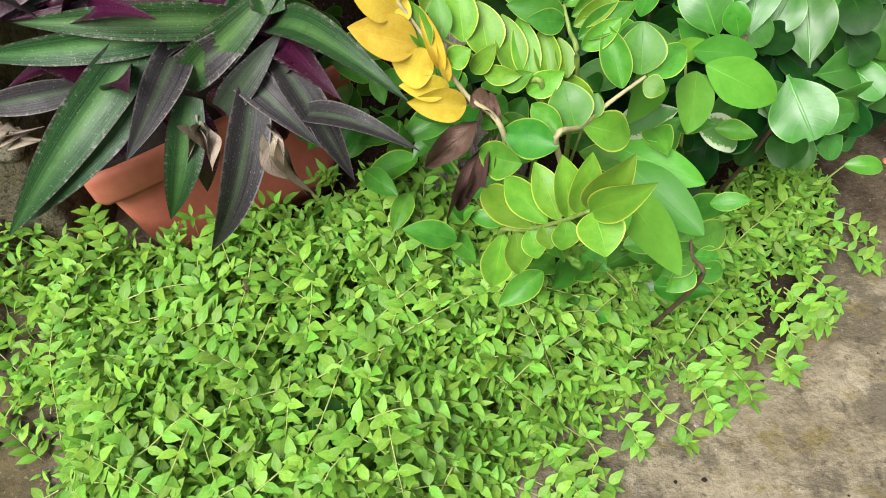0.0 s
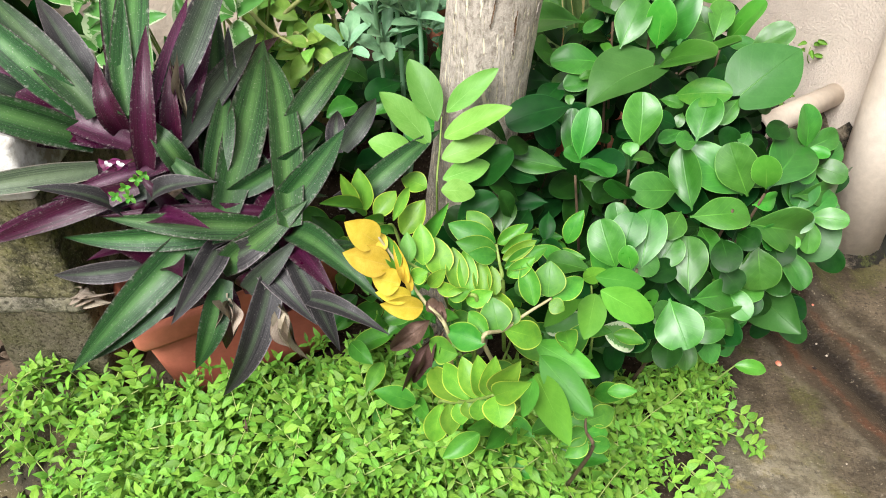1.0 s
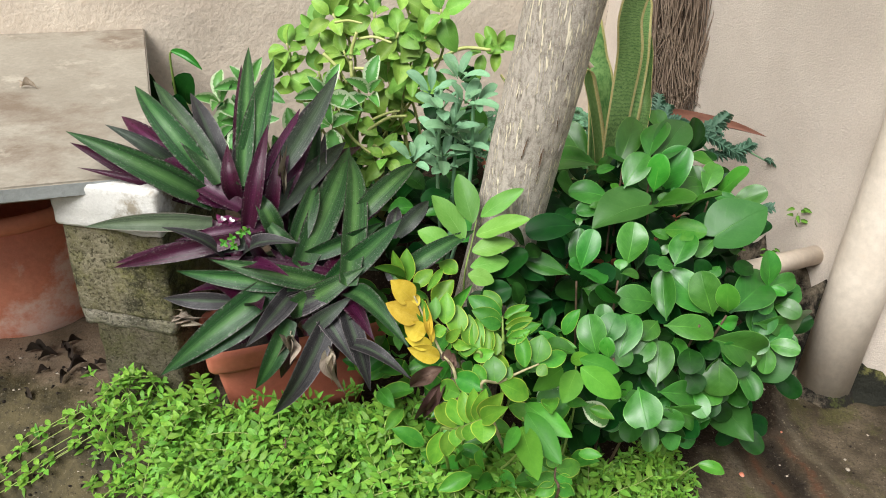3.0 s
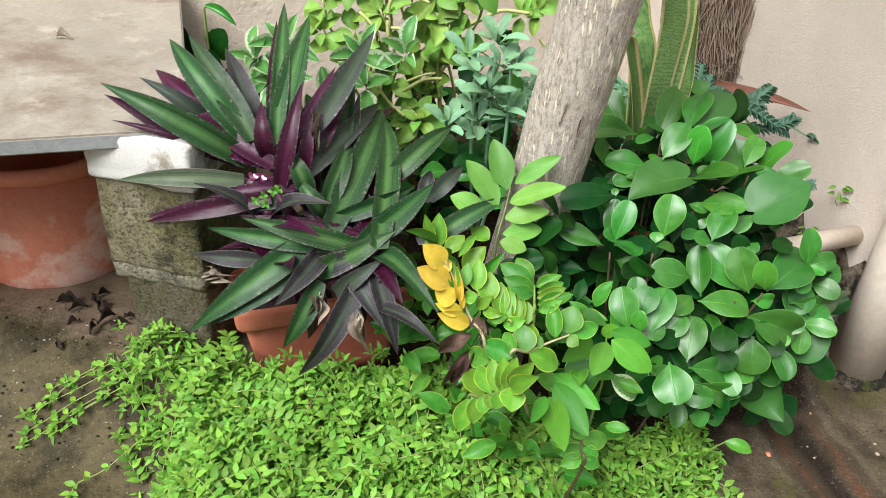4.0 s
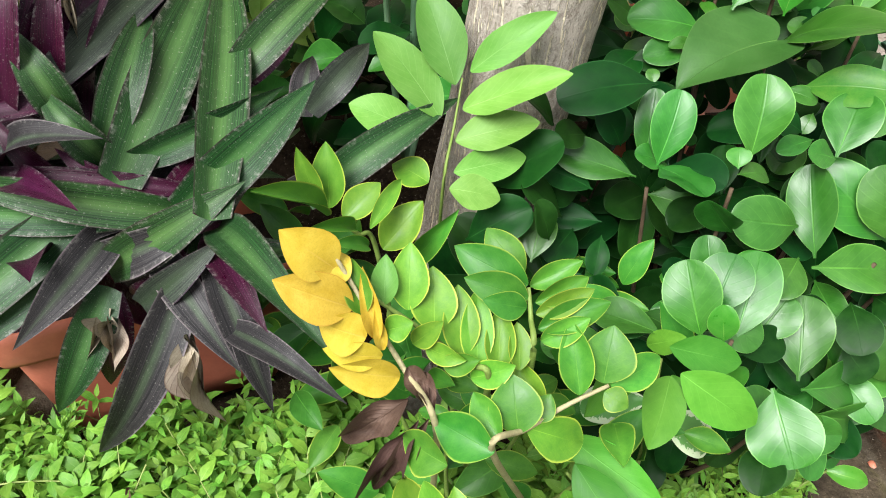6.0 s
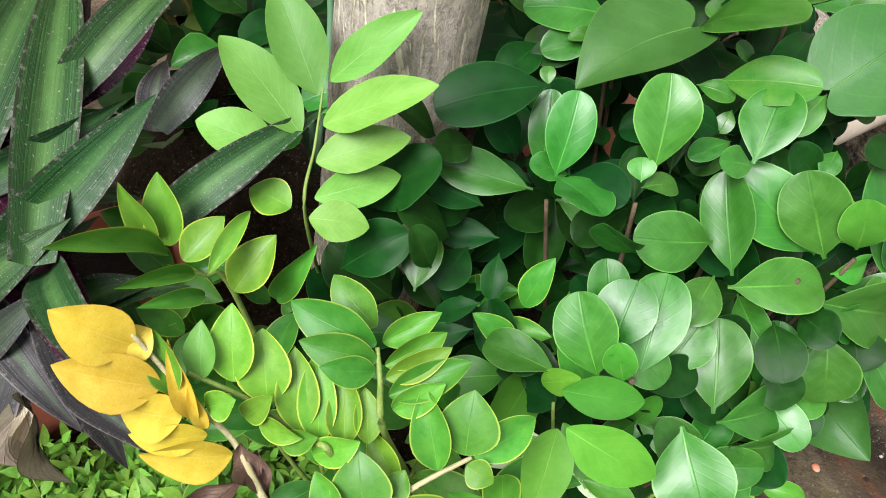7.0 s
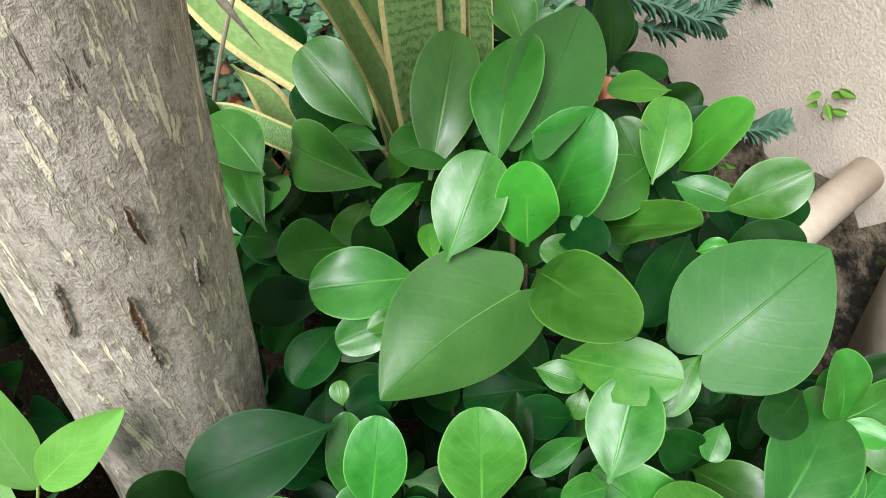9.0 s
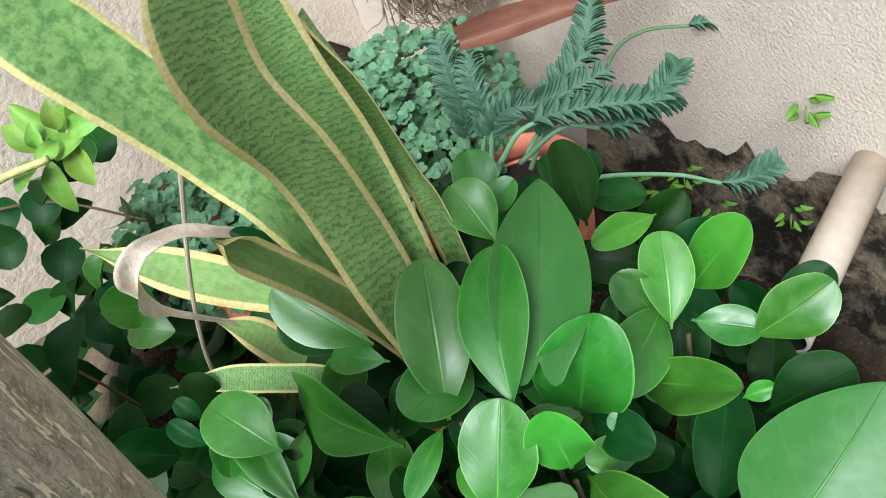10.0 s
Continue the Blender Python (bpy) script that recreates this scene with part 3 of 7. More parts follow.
def lathe(name, profile, mats, sides=48, index=None):
    verts, faces, idx = [], [], []
    for r, z in profile:
        for k in range(sides):
            a = 2 * math.pi * k / sides
            verts.append((r * math.cos(a), r * math.sin(a), z))
    for i in range(len(profile) - 1):
        for k in range(sides):
            a, b = i * sides + k, i * sides + (k + 1) % sides
            faces.append((a, b, b + sides, a + sides))
            idx.append(index[i] if index else 0)
    return mesh_from(name, verts, faces, mats, None, idx)


def curve_points(points, steps=12):
    """A smooth line through a few points."""
    p = [Vector(q) for q in points]
    p = [2 * p[0] - p[1]] + p + [2 * p[-1] - p[-2]]
    out = []
    for i in range(1, len(p) - 2):
        for k in range(steps):
            t = k / steps
            a, b, c, d = p[i - 1], p[i], p[i + 1], p[i + 2]
            out.append(0.5 * ((2 * b) + (c - a) * t + (2 * a - 5 * b + 4 * c - d) * t * t + (3 * b - a - 3 * c + d) * t ** 3))
    out.append(p[-2])
    return out


# Half-width of a leaf along its length, 0 at the base and 1 at the tip.
def rounded(widest, base=1.2, end=0.5, stalk=0.0):
    """Narrow at the base, widest at the given part of its length, with a rounded (0.5) or pointed (1) end."""
    def half(v):
        if v < stalk:
            return 0.03
        if v < widest and stalk:
            return 0.03 + 0.47 * math.sin(0.5 * math.pi * (v - stalk) / (widest - stalk)) ** base
        if v < widest:
            return 0.012 + 0.488 * math.sin(0.5 * math.pi * v / widest) ** base
        return 0.5 * max(0.0, 1 - ((v - widest) / (1 - widest)) ** 2) ** end
    return half


OUTLINES = {
    "spoon": rounded(0.58, 0.92, 0.42, 0.06),
    "oval": rounded(0.44, 0.75, 0.78),
    "strap": lambda v: 0.5 * min(1.0, 0.68 + 1.4 * v) * (1 - max(0.0, (v - 0.34) / 0.66) ** 1.75),
    "heart": lambda v: 0.5 * (1 - ((0.32 - v) / 0.42) ** 2) ** 0.5 if v < 0.32 else 0.5 * math.cos(1.571 * (v - 0.32) / 0.68) ** 0.82,
    "paddle": rounded(0.43, 0.70, 0.92),
    "round": rounded(0.5, 0.7, 0.5),
    "sword": lambda v: 0.5 * min(1.0, 0.55 + 1.5 * v) * (1 - v ** 7) ** 0.7,
}
LEAVES = {}


def leaf_mesh(outline, bend=0.12, fold=0.1, wave=0.0, twist=0.0, tip=0.0, rows=10, cols=4, thick=0.012, seed=0):
    """A closed thin leaf, 1 long (y) and 1 wide (x): upper side in slot 0, lower side in slot 1."""
    key = (outline, bend, fold, wave, twist, tip, rows, cols, thick, seed)
    if key in LEAVES:
        return LEAVES[key]
    half, rnd = OUTLINES[outline], random.Random(seed)
    phase = rnd.random() * 6
    crease = 1.35 if outline == "strap" else 1.7
    roll = 0.55 if outline == "spoon" else 0.0
    top, uvs = {}, []
    verts = []
    for i in range(rows + 1):
        v = i / rows
        v = 0.5 - 0.5 * math.cos(math.pi * v)
        h = half(min(v, 0.9995))
        for j in range(cols + 1):
            u = 2 * j / cols - 1
            x = u * h
            y = v
            if outline == "heart":
                y += -0.12 * math.sin(math.pi * abs(u)) ** 0.85 * (1 - v) ** 4
            z = bend * math.sin(math.pi * min(1, v * 1.0)) + fold * (abs(u) ** crease - roll * u ** 4) * h * 2 - tip * v ** 3
            z += wave * math.sin(7 * v + phase + (1.5 if u > 0 else 0)) * abs(u) * h * 2
            a = twist * (v - 0.3)
            x, z0 = x * math.cos(a), x * math.sin(a)
            top[i, j] = len(verts)
            verts.append((x, y, z + z0))
            uvs.append((j / cols, v))
    low = {}
    for i in range(rows + 1):
        for j in range(cols + 1):
            low[i, j] = len(verts)
            x, y, z = verts[top[i, j]]
            verts.append((x, y, z - (0.0 if i in (0, rows) or j in (0, cols) else thick)))
            uvs.append(uvs[top[i, j]])
    faces, idx = [], []
    for i in range(rows):
        for j in range(cols):
            faces.append((top[i, j], top[i, j + 1], top[i + 1, j + 1], top[i + 1, j]))
            idx.append(0)
    for i in range(rows):
        for j in range(cols):
            q = (low[i, j], low[i + 1, j], low[i + 1, j + 1], low[i, j + 1])
            faces.append(q)
            idx.append(1)
    me = mesh_from("leaf", verts, faces, [None, None], uvs, idx)
    LEAVES[key] = me
    return me


HINT = Vector((0.0, -0.45, 0.9))


def leaf_pose(base, tip, width, hint=HINT, lift=1.0):
    base, tip = Vector(base), Vector(tip)
    y = tip - base
    length = y.length
    y.normalize()
    z = Vector(hint) - Vector(hint).dot(y) * y
    if z.length < 0.05:
        z = Vector((0, -1, 0.2)) - Vector((0, -1, 0.2)).dot(y) * y
    z.normalize()
    x = y.cross(z)
    m = Matrix((x * width, y * length, z * (width if lift == 0 else length * lift))).transposed().to_4x4()
    return Matrix.Translation(base) @ m


def put_leaf(name, mesh, parent, base, tip, width, top, under=None, hint=HINT, label="", lift=1.0):
    ob = part(name, mesh, parent, None, label)
    anchor = parent.parent if parent.parent else parent
    loc = Matrix.Translation(-Vector(anchor.location))
    ob.matrix_basis = loc @ leaf_pose(base, tip, width, hint, lift)
    for i, m in enumerate((top, under or top)):
        ob.material_slots[i].link = "OBJECT"
        ob.material_slots[i].material = m
    return ob


RND = random.Random(11)


def jitter(s):
    return Vector((RND.uniform(-s, s), RND.uniform(-s, s), RND.uniform(-s, s)))


# ---- the place: walls and ground ----
ALONG = Vector((0.838, 0.545, 0.0)).normalized()  # along the back wall
OUT = Vector((0.545, -0.838, 0.0)).normalized()   # along the right wall, away from the back wall
CORNER = Vector((0.22, 2.733, 0.0))


def smooth(a, b, x):
    t = min(1.0, max(0.0, (x - a) / (b - a)))
    return t * t * (3 - 2 * t)


def ground_height(x, y):
    """The yard: level, rising a little towards the pier, with a shallow channel beside the bed."""
    z = 0.14 * smooth(-0.35, -0.72, x) * smooth(0.42, 0.74, y)
    run = 0.88 * x + 0.47 * y
    z -= 0.03 * math.exp(-((run - 1.30) / 0.04) ** 2) * smooth(1.5, 1.3, y) * smooth(-0.4, 0.2, y)
    z += 0.25 * smooth(1.25, 1.5, y) * smooth(0.95, 0.75, x + 0.5 * (y - 1.4)) * smooth(-0.6, -0.3, x)
    return z


def build_ground():
    verts, faces, idx = [], [], []
    xs = np.concatenate([[-60, -20, -8, -4], np.linspace(-2.2, 2.2, 150), [4, 8, 20, 60]])
    ys = np.concatenate([[-60, -20, -8, -3, -1.2], np.linspace(-0.6, 3.0, 120), [5, 20, 60]])
    for y in ys:
        for x in xs:
            near = abs(x) < 2.3 and -0.7 < y < 3.1
            z = ground_height(x, y) if near else 0.0
            if near:
                z += 0.006 * noise.fractal(Vector((x * 9, y * 9, 0)), 0.8, 2.0, 4)
            verts.append((x, y, z))
    w = len(xs)
    for j in range(len(ys) - 1):
        for i in range(w - 1):
            faces.append((j * w + i, j * w + i + 1, (j + 1) * w + i + 1, (j + 1) * w + i))
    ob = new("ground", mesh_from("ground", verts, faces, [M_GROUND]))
    return tagged(ob, "stained wet concrete yard with a muddy channel and dark garden soil", "ground", kind="structure")


build_ground()


def build_wall(name, start, direction, length, height, mat, label, thick=0.2, z0=-0.1, step=0.06, rough=0.006):
    """A plastered wall with an uneven face; its face runs from start along direction, its body behind."""
    d = Vector(direction).normalized()
    n = Vector((-d.y, d.x, 0))
    nx, nz = int(length / step), int(height / step)
    verts, faces = [], []
    for k in range(nz + 1):
        for i in range(nx + 1):
            p = Vector(start) + d * (length * i / nx) + Vector((0, 0, z0 + height * k / nz))
            p += -n * rough * noise.fractal(p * 5, 0.7, 2.0, 5)
            verts.append(p)
    w = nx + 1
    for k in range(nz):
        for i in range(nx):
            faces.append((k * w + i, k * w + i + 1, (k + 1) * w + i + 1, (k + 1) * w + i))
    b = len(verts)
    a0, a1 = Vector(start), Vector(start) + d * length
    for p in (a0, a1):
        for z in (z0, z0 + height):
            verts.append(p + n * thick + Vector((0, 0, z)))
    c = [0, nx, nz * w + nx, nz * w]
    faces += [(b, b + 1, b + 3, b + 2), (c[1], b + 2, b + 3, c[2]), (b, c[0], c[3], b + 1), (c[3], c[2], b + 3, b + 1)]
    ob = new(name, mesh_from(name, verts, faces, [mat]))
    return tagged(ob, label, "wall", kind="structure")


# plain walls added out of view to close the yard and block low light
build_wall("wall_front", (4.2, -4.4, 0), (-1, 0, 0), 8.4, 2.2, M_PLASTER, "plain cream wall added out of view to block low light", step=0.4)
build_wall("wall_left", (-4.2, -4.4, 0), (0, 1, 0), 5.0, 2.2, M_PLASTER, "plain cream side wall added out of view to block low light", step=0.4)
PIPE_AT = Vector((1.018, 1.494, 0.0))
build_wall("wall_back", CORNER - ALONG * 3.6, ALONG, 3.6, 2.9, M_PLASTER_OLD, "weathered cream plastered garden wall with hairline cracks and stains")
RIGHT_END = CORNER + OUT * 1.46
build_wall("wall_right", CORNER, OUT, 1.46, 2.9, M_PLASTER, "cream rough plastered house wall beside the bed")
build_wall("wall_side", RIGHT_END, (0.993, -0.12, 0), 1.6, 2.9, M_PLASTER, "cream plastered house wall beyond the downpipe")


def footing(name, start, direction, length, label, high=0.30, flare=0.05, mat=None, dies=False):
    """The broken, mossy foot of a wall."""
    d = Vector(direction).normalized()
    n = Vector((-d.y, d.x, 0))
    verts, faces = [], []
    nx, nk = int(length / 0.02), 9
    for i in range(nx + 1):
        for k in range(nk + 1):
            t = k / nk
            p = Vector(start) + d * (length * i / nx)
            rag = 0.5 + 0.5 * noise.noise(Vector((i * 0.13, 3.1, 0))) + 0.35 * noise.noise(Vector((i * 0.47, 7.7, 0))) + 0.2 * noise.noise(Vector((i * 1.3, 1.7, 0)))
            full = 1 - 0.97 * smooth(0.2, 1.0, i / nx) if dies else 1.0
            z = high * (1 + 0.5 * rag) * t * full - 0.02
            out = flare * full * (0.5 + rag) * (1 - t) ** 1.8 + 0.004 + 0.014 * noise.fractal(p * 20 + Vector((0, 0, z * 30)), 0.7, 2.0, 4) * (1 - t)
            verts.append(p - n * out + Vector((0, 0, z)))
    for i in range(nx):
        for k in range(nk):
            a = i * (nk + 1) + k
            faces.append((a, a + nk + 1, a + nk + 2, a + 1))
    return tagged(new(name, mesh_from(name, verts, faces, [mat or M_MOSSY])), label, "wall foot", kind="structure")


footing("trim_1", CORNER + OUT * 0.75, OUT, 0.70, "crumbling black-mossed plaster at the foot of the house wall", 0.24, 0.05)
footing("trim_2", RIGHT_END + Vector((0.02, -0.005, 0)), (0.993, -0.12, 0), 0.30, "spilled plaster and black moss along the wall foot", 0.10, 0.05, M_SPILL, True)


def build_pier():
    pier = thing("concrete_pier", "weathered concrete block pier with a whitewashed top holding a stone slab", "pier", (-0.69, 0.80, 0))
    turn = Matrix.Rotation(radians(3), 4, "Z")
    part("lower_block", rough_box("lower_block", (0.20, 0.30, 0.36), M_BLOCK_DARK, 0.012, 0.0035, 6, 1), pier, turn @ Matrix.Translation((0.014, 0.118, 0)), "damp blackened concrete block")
    part("mortar_joint", rough_box("mortar_joint", (0.228, 0.31, 0.045), M_MORTAR, 0.014, 0.008, 6, 2), pier, turn @ Matrix.Translation((0.0, 0.118, 0.335)), "rough grey mortar bed")
    part("upper_block", rough_box("upper_block", (0.232, 0.31, 0.235), M_BLOCK, 0.01, 0.0035, 6, 3), pier, turn @ Matrix.Translation((0, 0.118, 0.375)), "yellowish lichen-stained concrete block")
    part("cap", rough_box("cap", (0.246, 0.325, 0.108), M_WHITEWASH, 0.010, 0.0045, 6, 4), pier, turn @ Matrix.Translation((-0.002, 0.115, 0.60)), "flaking whitewashed mortar cap")


build_pier()


def build_slab():
    bm = bmesh.new()
    fr = Vector((-0.60, 0.83, 0))
    back = -OUT
    corners = [fr, fr + back * 1.16, fr + back * 1.16 - ALONG * 1.3, fr - ALONG * 1.3]
    low = [bm.verts.new(c + Vector((0, 0, 0.679))) for c in corners]
    top = [bm.verts.new(c + Vector((0, 0, 0.715))) for c in corners]
    bm.faces.new(low[::-1])
    t = bm.faces.new(top)
    for i in range(4):
        bm.faces.new((low[i], low[(i + 1) % 4], top[(i + 1) % 4], top[i])).material_index = 1
    bmesh.ops.bevel(bm, geom=list(bm.edges), offset=0.004, segments=2, affect="EDGES")
    me = bm_mesh("stone_slab", bm, [M_SLAB, M_SLAB_EDGE])
    ob = tagged(new("stone_slab", me), "grey-brown stone slab bench resting on the concrete pier", "slab")
    return ob


build_slab()


def build_support():
    ob = new("rear_slab_support", rough_box("rear_slab_support", (0.2, 0.25, 0.68), M_BLOCK, 0.01, 0.006, 5, 8))
    ob.matrix_world = Matrix.Translation((-1.75, 1.25, 0)) @ Matrix.Rotation(math.atan2(0.545, 0.838), 4, "Z")
    tagged(ob, "concrete block support under the far end of the slab", "pier")


build_support()
def build_pot(at, r, h, label, soil=True, tilt=0.0, wall=0.012):
    pot = thing("terracotta_pot", label, "flower pot", at)
    body = [(r * 0.70, 0.0), (r * 0.74, 0.004), (r * 0.82, h * 0.25), (r * 0.9, h * 0.55), (r * 0.95, h * 0.84), (r * 0.95 - wall, h * 0.86), (r * 0.86 - wall, h * 0.5), (r * 0.7 - wall, 0.02), (0.001, 0.02)]
    if not soil:
        body = [(r * 0.74, 0.0), (r * 0.80, 0.006), (r * 0.86, h * 0.06), (r * 0.93, h * 0.2), (r * 0.955, h * 0.45)] + [(r * 0.955, h * 0.9), (r * 0.955 - wall, h * 0.9)] + [(r * 0.9 - wall, h * 0.5), (r * 0.7 - wall, 0.02), (0.001, 0.02)]
    part("body", lathe("body", [(0.001, 0.0)] + body, [M_TERRACOTTA]), pot)
    k = 0.83 if soil else 0.885
    rim = [(r * 0.94, h * k), (r * 0.99, h * (k + 0.005)), (r * 1.03, h * (k + 0.03)), (r * 1.04, h * 0.95), (r * 1.02, h * 0.985), (r * 0.98, h), (r * 0.93, h * 0.99), (r * 0.93 - wall, h * k), (r * 0.94, h * k)]
    part("rim", lathe("rim", rim, [M_TERRACOTTA]), pot)
    if soil:
        part("soil", lathe("soil", [(0.001, h * 0.8), (r * 0.5, h * 0.81), (r * 0.92, h * 0.79)], [M_SOIL], 32), pot)
    return pot


build_pot((-1.22, 1.06, 0.09), 0.24, 0.41, "large round terracotta pot with chalky stains under the slab", False)


def build_pipes():
    pipe = thing("downpipe", "cream painted round downpipe running down the house wall", "pipe", tuple(PIPE_AT))
    pts = [(0, 0, 0.012), (0, 0, 0.4), (0, 0, 1.2), (0, 0, 2.7)]
    part("pipe_body", tube_mesh("pipe_body", pts, 0.074, [M_PIPE], 48), pipe)
    flare = lathe("plaster_collar", [(0.073, -0.01), (0.10, -0.008), (0.094, 0.006), (0.084, 0.016), (0.077, 0.026), (0.072, 0.032)], [M_MOSSY], 56)
    for v in flare.vertices:
        f = 1 + 0.45 * noise.fractal(v.co * 30, 0.7, 2.0, 4)
        r = math.hypot(v.co.x, v.co.y)
        k = (0.073 + (r - 0.073) * max(0.1, f)) / r
        v.co = Vector((v.co.x * k, v.co.y * k, v.co.z * max(0.2, f)))
    part("plaster_collar", flare, pipe, Matrix.Translation((0, 0, -0.005)), "broken cement round the pipe foot")
    a, b = Vector((0.70, 1.40, 0.385)), Vector((0.955, 1.66, 0.345))
    drain = thing("drain_pipe", "short pale plastic drain pipe sticking out of the wall", "pipe", tuple(a))
    d = (b - a)
    n = d.normalized()
    q = n.to_track_quat("Z", "Y").to_matrix().to_4x4()
    L = d.length
    tube = lathe("tube", [(0.0225, 0.0), (0.0265, 0.0), (0.0275, 0.004), (0.0275, L), (0.0225, L), (0.0225, 0.0)], [M_PVC], 32)
    part("tube", tube, drain, q)
    # near-black disc and lining: the shade in the tube's mouth put into colour
    part("inside", lathe("inside", [(0.001, 0.05), (0.0222, 0.05), (0.0222, 0.002)], [M_PIPE_SHADE], 24), drain, q, "black lining that stands for the shade inside the pipe")


build_pipes()


# ---- the tree ----
def trunk_axis(z):
    return Vector((0.141 * z, -0.0043 * z, z))


def trunk_radius(a, z):
    r0 = 0.0742 + 0.0045 * z + 0.03 * math.exp(-max(0, z) / 0.12)
    q = Vector((math.cos(a), math.sin(a), 0)) * r0
    bump = 0.0022 * noise.fractal(Vector((q.x * 40, q.y * 40, z * 7)), 0.8, 2.0, 5) + 0.004 * noise.noise(Vector((q.x * 14, q.y * 14, z * 3)))
    crack = noise.noise(Vector((q.x * 75, q.y * 75, z * 9)))
    return r0 + bump - 0.0015 * smooth(0.42, 0.7, crack)


def bark_split(parent, z0, z1, a0, a1, width, seed):
    """A ragged split in the bark: raised lips and bare wood between them."""
    rnd = random.Random(seed)
    verts, faces, idx = [], [], []
    rows, across = 22, (-1.0, -0.75, -0.5, 0.0, 0.5, 0.75, 1.0)
    rise = (0.0002, 0.0030, 0.0010, 0.0006, 0.0010, 0.0030, 0.0002)
    for i in range(rows + 1):
        t = i / rows
        z = z0 + (z1 - z0) * t
        a = radians(a0 + (a1 - a0) * t) + rnd.uniform(-0.012, 0.012)
        half = width * 0.5 * (0.06 + math.sin(math.pi * t) ** 0.7 * rnd.uniform(0.6, 1.0)) / 0.08
        for u, h in zip(across, rise):
            b = a + u * half
            verts.append(trunk_axis(z) + Vector((math.cos(b), math.sin(b), 0)) * (trunk_radius(b, z) + h * min(1, 4 * math.sin(math.pi * t) + 0.1) + 0.0006))
    n = len(across)
    for i in range(rows):
        for j in range(n - 1):
            faces.append((i * n + j, i * n + j + 1, (i + 1) * n + j + 1, (i + 1) * n + j))
            idx.append(1 if j in (2, 3) else 0)
    part("bark_split", mesh_from("bark_split", verts, faces, [M_BARK, M_WOOD], None, idx), parent, None, "ragged split baring orange-brown wood")


def build_tree():
    tree = thing("tree", "slanting young tree trunk with grey streaked bark in the bed", "tree", (0.029, 1.0904, 0.0))
    sides, rows = 72, 150
    verts, faces, uvs = [], [], []
    height = 2.6
    for i in range(rows + 1):
        t = i / rows
        z = -0.1 + height * t
        for k in range(sides):
            a = 2 * math.pi * k / sides
            d = Vector((math.cos(a), math.sin(a), 0))
            verts.append(trunk_axis(z) + d * trunk_radius(a, z))
            uvs.append((k / sides, t))
    for i in range(rows):
        for k in range(sides):
            a, b = i * sides + k, i * sides + (k + 1) % sides
            faces.append((a, b, b + sides, a + sides))
    faces.append(tuple(rows * sides + k for k in range(sides)))
    part("trunk", mesh_from("trunk", verts, faces, [M_BARK], uvs), tree)
    bark_split(tree, 0.765, 0.815, -60.4, -62, 0.010, 1)
    bark_split(tree, 0.735, 0.765, -58, -60, 0.005, 5)
    bark_split(tree, 0.85, 0.885, -48, -52, 0.007, 2)
    bark_split(tree, 0.785, 0.84, -91, -89, 0.005, 3)
    bark_split(tree, 0.785, 0.815, -28, -27, 0.006, 4)


build_tree()

# ---- glossy round-leaved plants ----
PEP_DONE = []
peperomia = thing("peperomia_bush", "dense glossy round-leaved green bush beside the tree", "plant", (0.42, 1.05, 0.12))
PEP_SHAPES = [leaf_mesh("spoon", b, f, w, tw, tp, 18, 8, 0.012, s) for s, (b, f, w, tw, tp) in enumerate(((0.06, 0.08, 0.015, 0.1, 0.04), (0.03, 0.13, 0.03, 0.25, 0.0), (0.08, 0.06, 0.02, -0.25, 0.06), (0.05, 0.10, 0.04, 0.2, 0.03), (0.07, 0.14, 0.02, -0.2, 0.05)))]
HEART_SHAPES = [leaf_mesh("heart", b, f, w, 0.0, tp, 26, 12, 0.006, s) for s, (b, f, w, tp) in enumerate(((0.05, 0.10, 0.02, 0.03), (0.08, 0.16, 0.03, 0.06)))]
# k: deeper-set leaves, with the shade put into their colour
PEP_MATS = {"g": M_PEP, "y": M_PEP_YOUNG, "h": M_HEART, "s": M_PEP_SPOT, "w": M_VARIEG, "k": M_DARK_SHADED_LEAF}


def pep(base, tip, width, code):
    hint = VIEW + jitter(0.27)
    if code == "h":
        me = HEART_SHAPES[RND.randrange(2)]
    else:
        me = PEP_SHAPES[RND.randrange(5)]
    label = {"h": "large heart-shaped green leaf", "y": "bright young leaf", "w": "white-edged leaf", "k": "leaf coloured dark for shade"}.get(code, "")
    base, tip = Vector(base), Vector(tip)
    PEP_DONE.append((base, tip, width, Vector(VIEW)))
    short = (1.42 * width) ** 2 - (tip - base).length_squared
    if code not in "hw" and width > 0.03 and short > 0:
        tip = tip + VIEW.normalized() * min(0.05, short ** 0.5)
    tip = tip + (tip - base) * 0.03
    put_leaf("leaf", me, peperomia, base, tip, width * (1.0 if code == "h" else 1.05), PEP_MATS[code], None, hint, label)


VIEW = Vector((0.01, -0.53, 0.85))
pep((0.427, 1.191, 0.672), (0.427, 1.192, 0.763), 0.050, "y")
pep((0.440, 1.247, 0.629), (0.482, 1.258, 0.760), 0.079, "g")
pep((0.359, 1.164, 0.683), (0.394, 1.224, 0.748), 0.061, "g")
pep((0.435, 1.201, 0.630), (0.493, 1.061, 0.727), 0.065, "g")
pep((0.333, 1.177, 0.649), (0.242, 1.153, 0.662), 0.061, "g")
pep((0.345, 1.187, 0.655), (0.336, 1.228, 0.664), 0.020, "y")
pep((0.297, 1.245, 0.696), (0.166, 1.392, 0.630), 0.067, "g")
pep((0.261, 1.412, 0.630), (0.182, 1.479, 0.694), 0.072, "g")
pep((0.290, 1.313, 0.644), (0.323, 1.307, 0.698), 0.028, "g")
